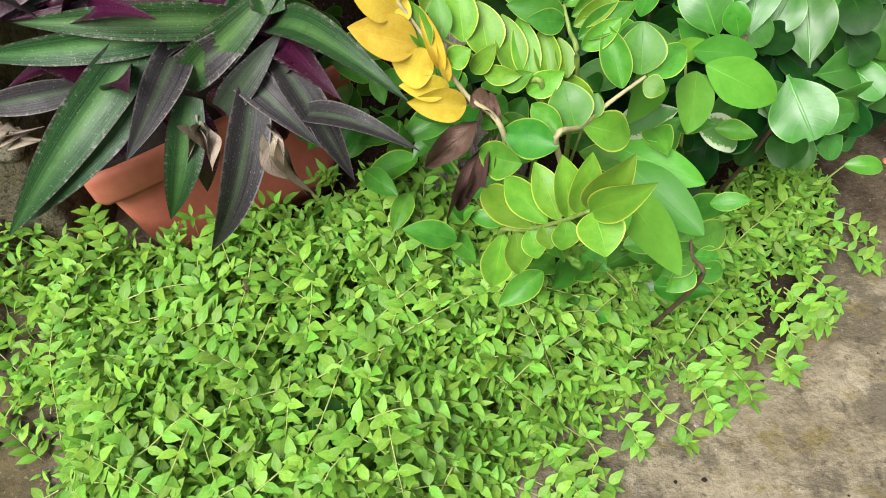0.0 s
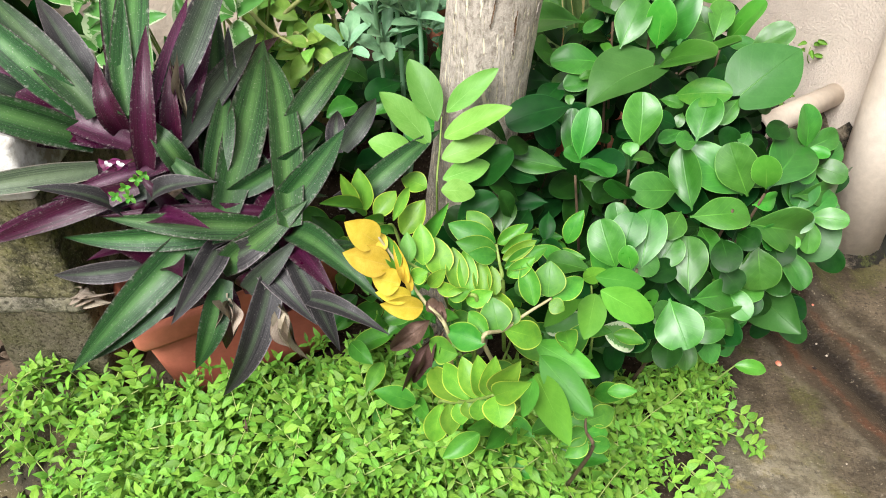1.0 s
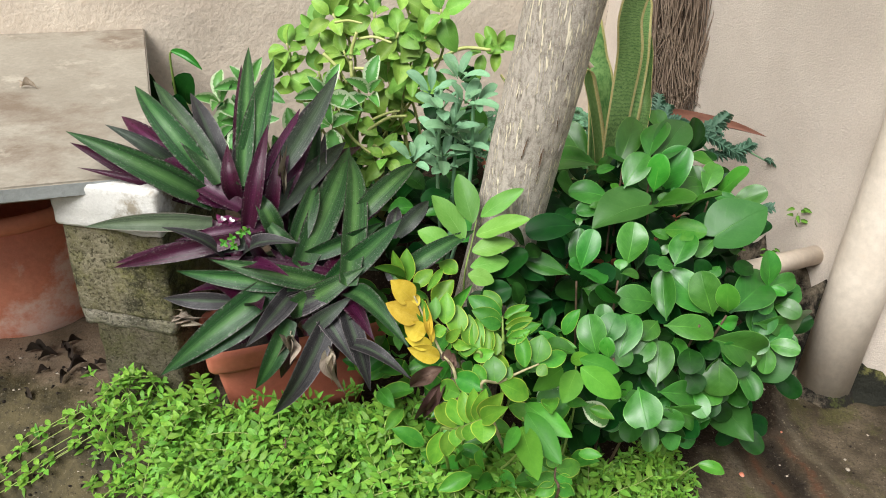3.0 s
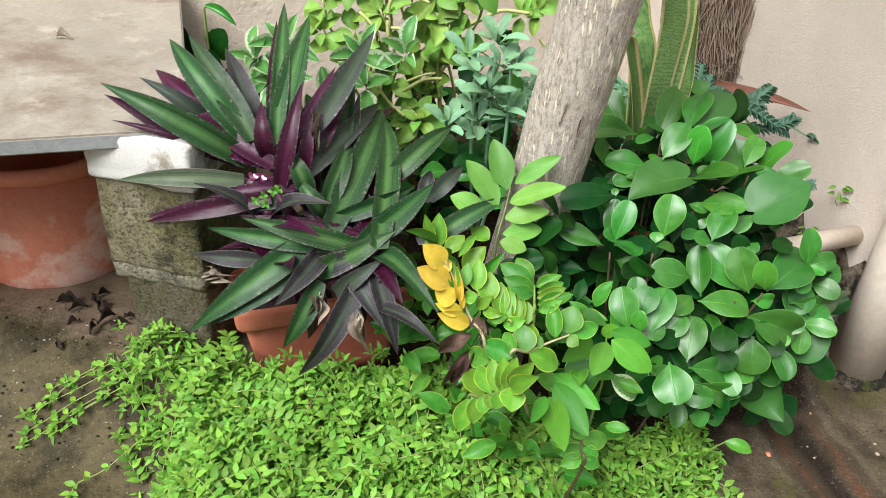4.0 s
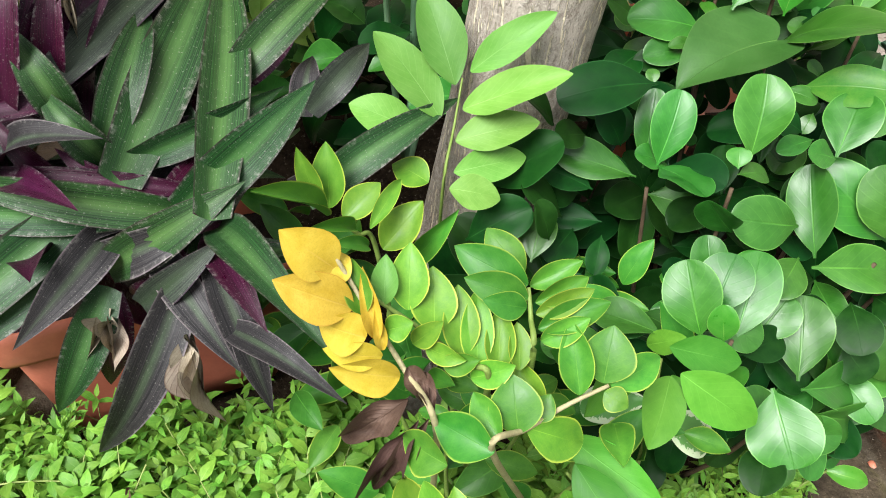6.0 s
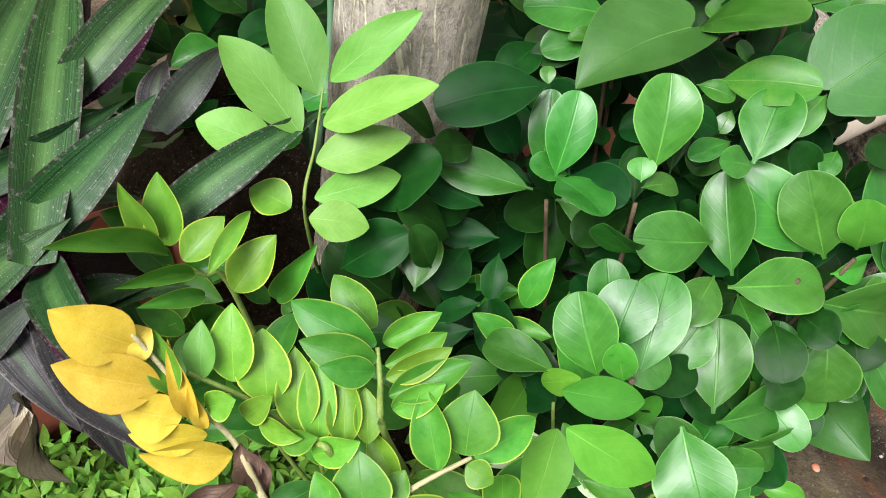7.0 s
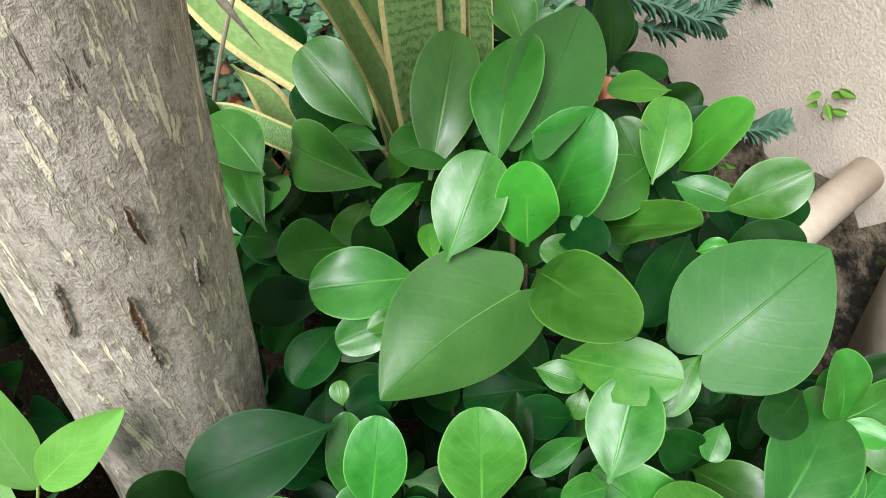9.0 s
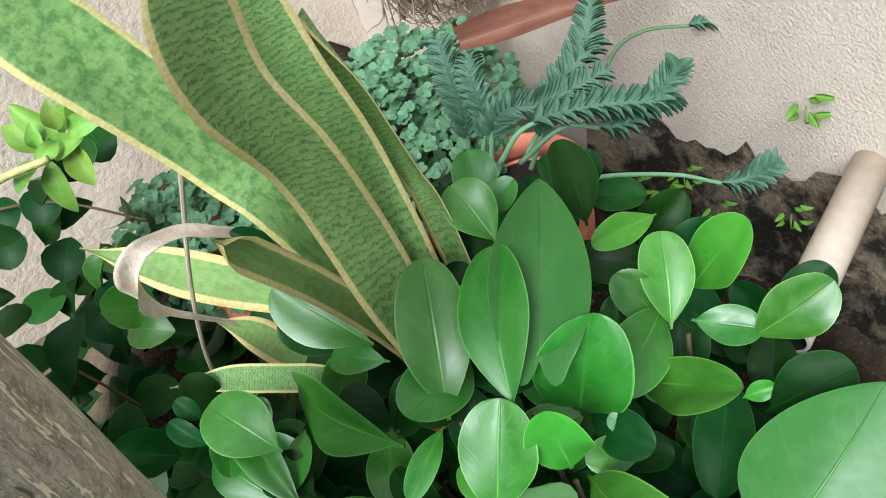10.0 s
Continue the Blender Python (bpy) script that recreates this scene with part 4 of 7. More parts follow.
pep((0.334, 1.252, 0.695), (0.297, 1.196, 0.701), 0.023, "g")
pep((0.339, 1.259, 0.690), (0.364, 1.361, 0.779), 0.061, "g")
pep((0.402, 1.219, 0.737), (0.422, 1.347, 0.783), 0.062, "g")
pep((0.550, 1.308, 0.635), (0.572, 1.378, 0.686), 0.049, "g")
pep((0.588, 1.370, 0.595), (0.641, 1.352, 0.692), 0.057, "y")
pep((0.549, 1.316, 0.629), (0.518, 1.353, 0.680), 0.040, "g")
pep((0.551, 1.333, 0.642), (0.482, 1.253, 0.659), 0.055, "g")
pep((0.570, 1.310, 0.636), (0.621, 1.279, 0.635), 0.036, "g")
pep((0.611, 1.277, 0.629), (0.680, 1.273, 0.678), 0.051, "g")
pep((0.502, 1.302, 0.581), (0.573, 1.208, 0.680), 0.047, "g")
pep((0.580, 1.418, 0.667), (0.512, 1.387, 0.693), 0.030, "y")
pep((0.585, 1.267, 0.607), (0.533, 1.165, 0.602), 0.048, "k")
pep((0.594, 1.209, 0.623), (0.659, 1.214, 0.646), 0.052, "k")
pep((0.581, 1.226, 0.626), (0.607, 1.222, 0.638), 0.017, "y")
pep((0.480, 1.214, 0.664), (0.469, 1.223, 0.675), 0.016, "g")
pep((0.488, 1.204, 0.639), (0.440, 1.201, 0.658), 0.031, "g")
pep((0.254, 1.239, 0.624), (0.208, 1.210, 0.630), 0.055, "g")
pep((0.327, 1.143, 0.639), (0.265, 1.118, 0.630), 0.037, "g")
pep((0.311, 1.128, 0.623), (0.254, 1.121, 0.621), 0.030, "k")
pep((0.327, 1.145, 0.644), (0.293, 1.122, 0.646), 0.020, "g")
pep((0.262, 1.144, 0.624), (0.226, 1.098, 0.600), 0.045, "k")
pep((0.276, 1.060, 0.624), (0.272, 1.075, 0.637), 0.016, "g")
pep((0.312, 1.109, 0.593), (0.276, 1.080, 0.584), 0.035, "k")
pep((0.241, 1.186, 0.604), (0.160, 1.193, 0.597), 0.049, "k")
pep((0.173, 1.251, 0.633), (0.119, 1.354, 0.658), 0.038, "g")
pep((0.191, 1.365, 0.611), (0.168, 1.283, 0.619), 0.036, "k")
pep((0.277, 1.033, 0.641), (0.171, 0.987, 0.633), 0.066, "k")
pep((0.431, 1.102, 0.619), (0.470, 1.089, 0.616), 0.026, "g")
pep((0.454, 1.113, 0.620), (0.540, 1.069, 0.652), 0.052, "s")
pep((0.571, 1.120, 0.614), (0.535, 1.081, 0.586), 0.034, "g")
pep((0.464, 1.079, 0.578), (0.419, 1.067, 0.603), 0.036, "k")
pep((0.473, 1.059, 0.582), (0.429, 1.030, 0.577), 0.024, "g")
pep((0.474, 1.097, 0.596), (0.464, 1.079, 0.578), 0.020, "g")
pep((0.295, 1.003, 0.549), (0.308, 1.044, 0.628), 0.049, "g")
pep((0.281, 1.010, 0.541), (0.280, 1.051, 0.622), 0.038, "g")
pep((0.274, 0.993, 0.538), (0.176, 0.991, 0.558), 0.045, "g")
pep((0.297, 1.003, 0.550), (0.343, 0.949, 0.546), 0.053, "g")
pep((0.272, 1.020, 0.524), (0.222, 1.032, 0.533), 0.025, "k")
pep((0.389, 0.984, 0.588), (0.390, 1.028, 0.669), 0.062, "g")
pep((0.377, 0.970, 0.583), (0.375, 0.987, 0.600), 0.027, "y")
pep((0.379, 0.974, 0.573), (0.418, 0.996, 0.565), 0.027, "g")
pep((0.371, 0.981, 0.552), (0.316, 1.025, 0.523), 0.043, "k")
pep((0.414, 1.027, 0.554), (0.416, 1.080, 0.609), 0.029, "k")
pep((0.488, 1.014, 0.589), (0.511, 1.087, 0.620), 0.060, "g")
pep((0.488, 1.013, 0.587), (0.451, 1.006, 0.584), 0.031, "g")
pep((0.575, 1.063, 0.542), (0.535, 1.073, 0.556), 0.039, "k")
pep((0.589, 1.079, 0.572), (0.575, 1.052, 0.559), 0.024, "g")
pep((0.664, 1.117, 0.565), (0.625, 1.087, 0.549), 0.040, "k")
pep((0.144, 1.027, 0.538), (0.095, 1.001, 0.520), 0.050, "k")
pep((0.190, 1.028, 0.534), (0.151, 1.021, 0.546), 0.030, "k")
pep((0.151, 0.981, 0.511), (0.095, 0.947, 0.503), 0.058, "k")
VIEW = Vector((-0.06, -0.45, 0.89))
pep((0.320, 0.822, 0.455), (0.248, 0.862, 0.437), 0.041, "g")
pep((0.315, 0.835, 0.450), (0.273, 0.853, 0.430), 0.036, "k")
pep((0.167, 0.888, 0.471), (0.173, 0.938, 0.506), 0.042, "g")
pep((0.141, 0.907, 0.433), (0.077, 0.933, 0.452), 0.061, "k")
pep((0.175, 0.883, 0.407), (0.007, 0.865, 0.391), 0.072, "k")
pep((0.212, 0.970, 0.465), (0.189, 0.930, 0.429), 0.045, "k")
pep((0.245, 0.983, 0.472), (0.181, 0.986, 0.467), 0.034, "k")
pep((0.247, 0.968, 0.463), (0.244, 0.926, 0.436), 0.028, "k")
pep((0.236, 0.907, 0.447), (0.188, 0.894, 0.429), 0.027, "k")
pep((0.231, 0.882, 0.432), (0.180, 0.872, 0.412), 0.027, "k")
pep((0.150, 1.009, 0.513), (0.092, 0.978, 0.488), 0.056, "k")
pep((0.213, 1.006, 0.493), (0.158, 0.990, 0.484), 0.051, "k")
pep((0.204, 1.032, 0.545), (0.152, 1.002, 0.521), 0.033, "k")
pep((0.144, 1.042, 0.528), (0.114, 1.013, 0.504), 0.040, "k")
VIEW = Vector((-0.08, -0.61, 0.79))
pep((0.325, 0.797, 0.376), (0.251, 0.794, 0.345), 0.043, "w")
pep((0.339, 0.793, 0.359), (0.401, 0.790, 0.323), 0.049, "w")
pep((0.335, 0.852, 0.409), (0.260, 0.878, 0.405), 0.053, "k")
VIEW = Vector((-0.17, -0.82, 0.55))
pep((0.357, 0.814, 0.467), (0.329, 0.863, 0.528), 0.059, "g")
pep((0.368, 0.843, 0.473), (0.387, 0.906, 0.514), 0.057, "g")
pep((0.399, 0.838, 0.447), (0.416, 0.915, 0.514), 0.061, "g")
pep((0.381, 0.815, 0.466), (0.371, 0.833, 0.502), 0.031, "y")
pep((0.428, 0.868, 0.422), (0.465, 0.925, 0.453), 0.055, "g")
pep((0.409, 0.836, 0.430), (0.458, 0.874, 0.432), 0.040, "k")
pep((0.487, 0.849, 0.391), (0.482, 0.918, 0.457), 0.064, "g")
pep((0.449, 0.815, 0.409), (0.485, 0.790, 0.336), 0.076, "g")
pep((0.492, 0.844, 0.383), (0.583, 0.918, 0.334), 0.056, "g")
pep((0.513, 0.836, 0.355), (0.616, 0.929, 0.263), 0.056, "g")
pep((0.506, 0.833, 0.341), (0.545, 0.877, 0.219), 0.071, "k")
pep((0.454, 0.782, 0.356), (0.452, 0.763, 0.317), 0.047, "k")
pep((0.582, 1.004, 0.489), (0.482, 1.035, 0.560), 0.072, "g")
pep((0.586, 0.989, 0.497), (0.548, 1.033, 0.571), 0.068, "g")
pep((0.615, 0.996, 0.509), (0.602, 1.003, 0.568), 0.047, "y")
pep((0.623, 1.015, 0.495), (0.706, 1.130, 0.530), 0.084, "g")
pep((0.593, 0.977, 0.488), (0.642, 1.010, 0.481), 0.033, "y")
pep((0.485, 0.941, 0.484), (0.590, 0.974, 0.472), 0.059, "g")
pep((0.491, 0.958, 0.485), (0.468, 1.020, 0.568), 0.054, "g")
pep((0.473, 0.956, 0.484), (0.445, 0.906, 0.465), 0.043, "g")
pep((0.462, 0.966, 0.521), (0.382, 0.932, 0.543), 0.059, "g")
pep((0.384, 0.934, 0.522), (0.351, 0.946, 0.552), 0.048, "g")
pep((0.683, 1.053, 0.456), (0.847, 1.235, 0.377), 0.072, "g")
pep((0.585, 0.961, 0.460), (0.718, 1.022, 0.401), 0.079, "g")
pep((0.721, 1.067, 0.323), (0.790, 1.103, 0.399), 0.112, "h")
pep((0.616, 0.962, 0.411), (0.636, 0.958, 0.319), 0.072, "g")
pep((0.647, 0.993, 0.408), (0.662, 0.983, 0.355), 0.065, "k")
pep((0.576, 0.964, 0.437), (0.611, 0.962, 0.418), 0.044, "k")
pep((0.546, 0.945, 0.438), (0.563, 0.923, 0.392), 0.051, "k")
pep((0.552, 0.924, 0.388), (0.590, 0.927, 0.343), 0.048, "k")
pep((0.606, 0.950, 0.324), (0.624, 0.946, 0.264), 0.056, "k")
VIEW = Vector((-0.26, -0.77, 0.72))
pep((0.665, 1.041, 0.230), (0.725, 0.940, 0.225), 0.098, "h")
pep((0.683, 1.086, 0.481), (0.763, 1.189, 0.469), 0.064, "k")
pep((0.455, 0.916, 0.437), (0.537, 0.945, 0.404), 0.047, "k")
pep((0.542, 0.913, 0.349), (0.502, 0.894, 0.387), 0.046, "k")
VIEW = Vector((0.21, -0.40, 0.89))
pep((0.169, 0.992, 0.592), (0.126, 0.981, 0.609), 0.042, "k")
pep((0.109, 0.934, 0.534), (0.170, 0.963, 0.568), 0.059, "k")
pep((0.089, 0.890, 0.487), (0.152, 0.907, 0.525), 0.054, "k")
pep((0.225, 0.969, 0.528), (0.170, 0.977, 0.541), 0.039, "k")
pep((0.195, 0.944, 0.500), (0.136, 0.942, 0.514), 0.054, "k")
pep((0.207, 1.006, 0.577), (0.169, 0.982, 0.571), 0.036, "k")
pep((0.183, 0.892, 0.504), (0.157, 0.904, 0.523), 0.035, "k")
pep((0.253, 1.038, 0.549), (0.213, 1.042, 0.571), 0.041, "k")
VIEW = Vector((0.24, -0.44, 0.87))
pep((0.167, 1.301, 0.663), (0.110, 1.352, 0.702), 0.060, "g")
pep((0.096, 1.326, 0.676), (0.069, 1.346, 0.705), 0.022, "k")
pep((0.092, 1.353, 0.682), (0.075, 1.369, 0.706), 0.020, "k")
pep((0.272, 1.394, 0.617), (0.204, 1.433, 0.611), 0.037, "g")
pep((0.428, 1.387, 0.742), (0.406, 1.440, 0.778), 0.047, "g")
pep((0.512, 1.411, 0.694), (0.511, 1.457, 0.766), 0.048, "k")
pep((0.183, 1.264, 0.628), (0.142, 1.310, 0.637), 0.044, "k")
pep((0.179, 1.336, 0.634), (0.167, 1.275, 0.641), 0.028, "g")
VIEW = Vector((-0.01, -0.55, 0.83))
pep((0.432, 1.253, 0.740), (0.483, 1.416, 0.770), 0.083, "h")
VIEW = Vector((-0.09, -0.54, 0.84))
pep((0.420, 1.155, 0.656), (0.307, 1.071, 0.626), 0.123, "h")
pep((0.569, 1.112, 0.624), (0.667, 1.170, 0.685), 0.123, "h")
def clear_of_trunk(p):
    return (p.x - 0.141 * p.z - 0.029) ** 2 + (p.y + 0.0043 * p.z - 1.0904) ** 2 > 0.0125


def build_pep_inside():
    """Rosettes inside the bush, some way behind the outer leaves, most coloured dark for shade, and the deepest ones as
    one mass.
    """
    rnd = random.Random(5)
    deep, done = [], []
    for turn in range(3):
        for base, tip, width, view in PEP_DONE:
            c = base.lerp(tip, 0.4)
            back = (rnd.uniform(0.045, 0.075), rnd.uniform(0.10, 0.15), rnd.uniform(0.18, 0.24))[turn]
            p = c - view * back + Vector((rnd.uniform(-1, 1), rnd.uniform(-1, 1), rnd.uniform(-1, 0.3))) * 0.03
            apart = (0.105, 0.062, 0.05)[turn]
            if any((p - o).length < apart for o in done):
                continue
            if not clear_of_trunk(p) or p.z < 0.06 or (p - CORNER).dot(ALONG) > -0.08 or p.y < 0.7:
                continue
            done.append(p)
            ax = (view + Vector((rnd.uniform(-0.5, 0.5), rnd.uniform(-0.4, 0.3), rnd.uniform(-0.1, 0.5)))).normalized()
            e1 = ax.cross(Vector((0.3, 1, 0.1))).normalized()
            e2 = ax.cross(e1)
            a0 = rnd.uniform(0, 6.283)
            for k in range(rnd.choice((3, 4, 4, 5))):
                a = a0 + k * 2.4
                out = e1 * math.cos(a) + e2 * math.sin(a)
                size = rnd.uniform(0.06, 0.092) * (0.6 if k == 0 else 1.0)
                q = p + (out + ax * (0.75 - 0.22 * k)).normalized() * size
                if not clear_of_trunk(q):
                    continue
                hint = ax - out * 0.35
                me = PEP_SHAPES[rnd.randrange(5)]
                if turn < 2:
                    # mostly the darkened copy, so that gaps in the bush look shaded
                    put_leaf("leaf", me, peperomia, p, q, size * rnd.uniform(0.58, 0.66), M_PEP if rnd.random() < (0.4, 0.1)[turn] else M_DARK_SHADED_LEAF, None, hint)
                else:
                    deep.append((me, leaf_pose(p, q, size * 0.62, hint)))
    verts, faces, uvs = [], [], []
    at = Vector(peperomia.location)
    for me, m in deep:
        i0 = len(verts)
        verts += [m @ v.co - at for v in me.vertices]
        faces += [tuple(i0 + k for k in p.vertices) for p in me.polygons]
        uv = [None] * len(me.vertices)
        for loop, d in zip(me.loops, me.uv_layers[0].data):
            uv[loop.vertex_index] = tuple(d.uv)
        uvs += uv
    # the deepest mass wears only the colour with shade in it
    mass = part("inner_foliage", mesh_from("inner_foliage", verts, faces, [M_DARK_SHADED_LEAF], uvs), peperomia, None, "leaves deep in the bush, coloured dark for shade")
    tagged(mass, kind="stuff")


build_pep_inside()


def build_pep_skirt():
    """The lowest shoots of the bush, spreading over the ground and towards the pipe."""
    rnd = random.Random(17)
    for x, y, z in ((0.42, 0.86, 0.32), (0.52, 0.90, 0.28), (0.60, 0.97, 0.27), (0.72, 1.08, 0.40), (0.72, 1.13, 0.47), (0.65, 1.00, 0.38), (0.48, 0.84, 0.30), (0.70, 1.12, 0.52), (0.57, 0.92, 0.34)):
        p = Vector((x, y, z)) + Vector((rnd.uniform(-1, 1), rnd.uniform(-1, 1), rnd.uniform(-1, 1))) * 0.012
        ax = Vector((0.25 + rnd.uniform(-0.3, 0.3), -0.75, 0.75)).normalized()
        e1 = ax.cross(Vector((0.3, 1, 0.1))).normalized()
        e2 = ax.cross(e1)
        a0 = rnd.uniform(0, 6.283)
        for k in range(5):
            a = a0 + k * 2.4
            out = e1 * math.cos(a) + e2 * math.sin(a)
            size = rnd.uniform(0.065, 0.088) * (0.55 if k == 0 else 1.0)
            code = M_PEP_YOUNG if k == 0 else M_PEP
            put_leaf("leaf", PEP_SHAPES[rnd.randrange(5)], peperomia, p, p + (out + ax * (0.75 - 0.2 * k)).normalized() * size, size * rnd.uniform(0.58, 0.66), code, None, ax - out * 0.3)


build_pep_skirt()


def stem(parent, points, r0, r1, mat, name="stem", sides=8, label=""):
    pts = curve_points(points, 8)
    radii = [r0 + (r1 - r0) * i / (len(pts) - 1) for i in range(len(pts))]
    at = Vector(parent.location)
    return part(name, tube_mesh(name, [p - at for p in pts], radii, [mat], sides), parent, None, label)


for x, y, z in ((0.425, 1.19, 0.665), (0.565, 1.31, 0.63), (0.29, 1.0, 0.535), (0.376, 0.965, 0.575), (0.487, 1.01, 0.58), (0.486, 0.989, 0.45), (0.39, 0.82, 0.48), (0.56, 0.965, 0.5), (0.61, 0.98, 0.525), (0.35, 1.25, 0.71), (0.415, 1.22, 0.74), (0.27, 1.31, 0.635), (0.34, 1.18, 0.64), (0.45, 0.79, 0.39)):
    stem(peperomia, ((x * 0.6 + 0.16, y * 0.6 + 0.43, 0.1), (x * 0.8 + 0.08, y * 0.8 + 0.21, z * 0.6), (x, y, z - 0.015)), 0.0036, 0.0024, M_STEM_BROWN)

# ---- strap-leaved purple and green plants in the trough ----
rhoeo = thing("strap_leaved_plant", "purple and dark green strap-leaved clump growing in the trough", "plant", (-0.33, 0.80, 0.30))
RH_SHAPES = [leaf_mesh("strap", b, f, w, tw, tp, 20, 6, 0.03, s) for s, (b, f, w, tw, tp) in enumerate(((0.5, 0.16, 0.03, 0.15, 0.2), (0.7, 0.20, 0.04, -0.25, 0.35), (0.35, 0.14, 0.05, 0.3, 0.15), (0.8, 0.22, 0.04, 0.1, 0.5)))]
RH_CRISP = [leaf_mesh("strap", 0.3, 0.9, 0.9, 2.6, 0.5, 26, 10, 0.02, 9), leaf_mesh("strap", 0.5, 1.1, 0.8, -2.2, 0.3, 26, 10, 0.02, 10)]
RH_MATS = {"g": (M_RH_GREEN, M_RH_PURPLE), "u": (M_RH_UNDER, M_RH_GREEN), "p": (M_RH_PURPLE, M_RH_PURPLE), "d": (M_RH_DARK, M_RH_PURPLE), "l": (M_RH_PALE, M_RH_PALE), "e": (M_DRY, M_DRY)}


CROWNS = ((-0.42, 0.80, 0.58), (-0.20, 0.81, 0.45), (-0.27, 0.90, 0.50), (-0.36, 0.76, 0.50))


def strap(base, tip, width, code):
    top, under = RH_MATS[code]
    me = RH_CRISP[RND.randrange(2)] if code == "e" else RH_SHAPES[RND.randrange(4)]
    label = {"p": "deep purple strap leaf", "e": "dry papery leaf", "u": "greyish strap leaf", "l": "pale bleached strap leaf"}.get(code, "")
    base, tip = Vector(base), Vector(tip)
    if code != "e":
        base = base + (base - tip) * 0.13
    if code == "e":
        for k in range(4):
            end = tip + Vector((RND.uniform(-0.02, 0.02), RND.uniform(-0.015, 0.015), RND.uniform(-0.01, 0.03)))
            put_leaf("leaf", RH_CRISP[k % 2], rhoeo, base + jitter(0.006), end, width * RND.uniform(0.45, 0.75), top, under, VIEW + jitter(0.7), label, 0)
        return
    put_leaf("leaf", me, rhoeo, base, tip, width * (0.8 if code == "p" else 0.94), top, under, VIEW + jitter(0.22), label, 0)
    if width > 0.033 and code in "gpu":
        back = VIEW * -0.035 + jitter(0.015)
        swing = Vector((RND.uniform(-0.05, 0.05), RND.uniform(-0.04, 0.04), RND.uniform(-0.05, 0.03)))
        # leaves set behind take dark or purple colours, so the gaps look shaded
        other = RH_MATS[RND.choice("dpp" if code != "p" else "pp")]
        put_leaf("leaf", RH_SHAPES[RND.randrange(4)], rhoeo, base + back, base.lerp(tip, RND.uniform(0.75, 0.98)) + back + swing, width * 0.9, *other, VIEW + jitter(0.3), "", 0)


VIEW = Vector((0.38, -0.75, 0.54))
strap((-0.523, 0.880, 0.714), (-0.725, 0.962, 0.860), 0.059, "g")
strap((-0.495, 0.872, 0.721), (-0.685, 0.985, 0.863), 0.058, "g")
strap((-0.434, 0.892, 0.729), (-0.568, 1.224, 0.898), 0.042, "g")
strap((-0.431, 0.891, 0.720), (-0.490, 1.193, 0.881), 0.061, "g")
strap((-0.373, 0.954, 0.719), (-0.328, 1.198, 0.865), 0.052, "u")
strap((-0.402, 0.841, 0.637), (-0.394, 0.938, 0.819), 0.049, "p")
strap((-0.394, 0.899, 0.678), (-0.377, 1.074, 0.809), 0.046, "p")
strap((-0.370, 0.881, 0.641), (-0.369, 0.932, 0.752), 0.042, "p")
strap((-0.360, 0.924, 0.664), (-0.355, 1.122, 0.772), 0.045, "p")
strap((-0.323, 0.895, 0.578), (-0.365, 1.159, 0.777), 0.056, "g")
strap((-0.524, 0.851, 0.668), (-0.759, 0.771, 0.814), 0.062, "g")
strap((-0.591, 0.890, 0.701), (-0.722, 0.851, 0.804), 0.038, "u")
strap((-0.511, 0.846, 0.666), (-0.736, 0.757, 0.742), 0.031, "p")
strap((-0.533, 0.847, 0.662), (-0.670, 0.834, 0.729), 0.025, "p")
strap((-0.441, 0.849, 0.662), (-0.585, 0.869, 0.703), 0.054, "p")
strap((-0.442, 0.863, 0.677), (-0.466, 0.885, 0.778), 0.050, "p")
strap((-0.506, 0.806, 0.625), (-0.723, 0.721, 0.625), 0.042, "l")
strap((-0.377, 0.846, 0.619), (-0.546, 0.770, 0.596), 0.038, "p")
strap((-0.439, 0.792, 0.599), (-0.660, 0.709, 0.541), 0.048, "p")
strap((-0.372, 0.829, 0.596), (-0.541, 0.757, 0.564), 0.028, "u")
strap((-0.363, 0.889, 0.641), (-0.310, 1.207, 0.691), 0.052, "u")
strap((-0.281, 0.853, 0.572), (-0.302, 1.200, 0.682), 0.074, "g")
strap((-0.182, 0.832, 0.563), (-0.300, 1.194, 0.677), 0.061, "g")
strap((-0.311, 0.862, 0.586), (-0.318, 1.014, 0.677), 0.050, "g")
strap((-0.204, 0.979, 0.611), (-0.117, 1.164, 0.684), 0.052, "g")
strap((-0.264, 0.854, 0.570), (-0.138, 0.959, 0.614), 0.040, "g")
strap((-0.199, 0.824, 0.546), (-0.097, 0.947, 0.636), 0.061, "g")
strap((-0.353, 0.856, 0.605), (-0.409, 0.873, 0.699), 0.046, "g")
strap((-0.108, 0.970, 0.591), (-0.062, 1.054, 0.638), 0.040, "u")
strap((-0.306, 0.798, 0.520), (-0.543, 0.747, 0.533), 0.045, "g")
strap((-0.239, 0.813, 0.526), (-0.463, 0.758, 0.572), 0.048, "g")
strap((-0.337, 0.779, 0.511), (-0.522, 0.614, 0.357), 0.065, "g")
strap((-0.357, 0.721, 0.455), (-0.522, 0.643, 0.346), 0.049, "g")
strap((-0.420, 0.736, 0.490), (-0.554, 0.711, 0.485), 0.039, "d")
strap((-0.293, 0.785, 0.502), (-0.333, 0.649, 0.454), 0.051, "d")
strap((-0.284, 0.734, 0.452), (-0.328, 0.661, 0.330), 0.050, "g")
strap((-0.208, 0.753, 0.457), (-0.286, 0.645, 0.271), 0.056, "d")
strap((-0.226, 0.779, 0.482), (-0.118, 0.702, 0.416), 0.047, "d")
strap((-0.161, 0.771, 0.482), (-0.086, 0.702, 0.355), 0.046, "d")
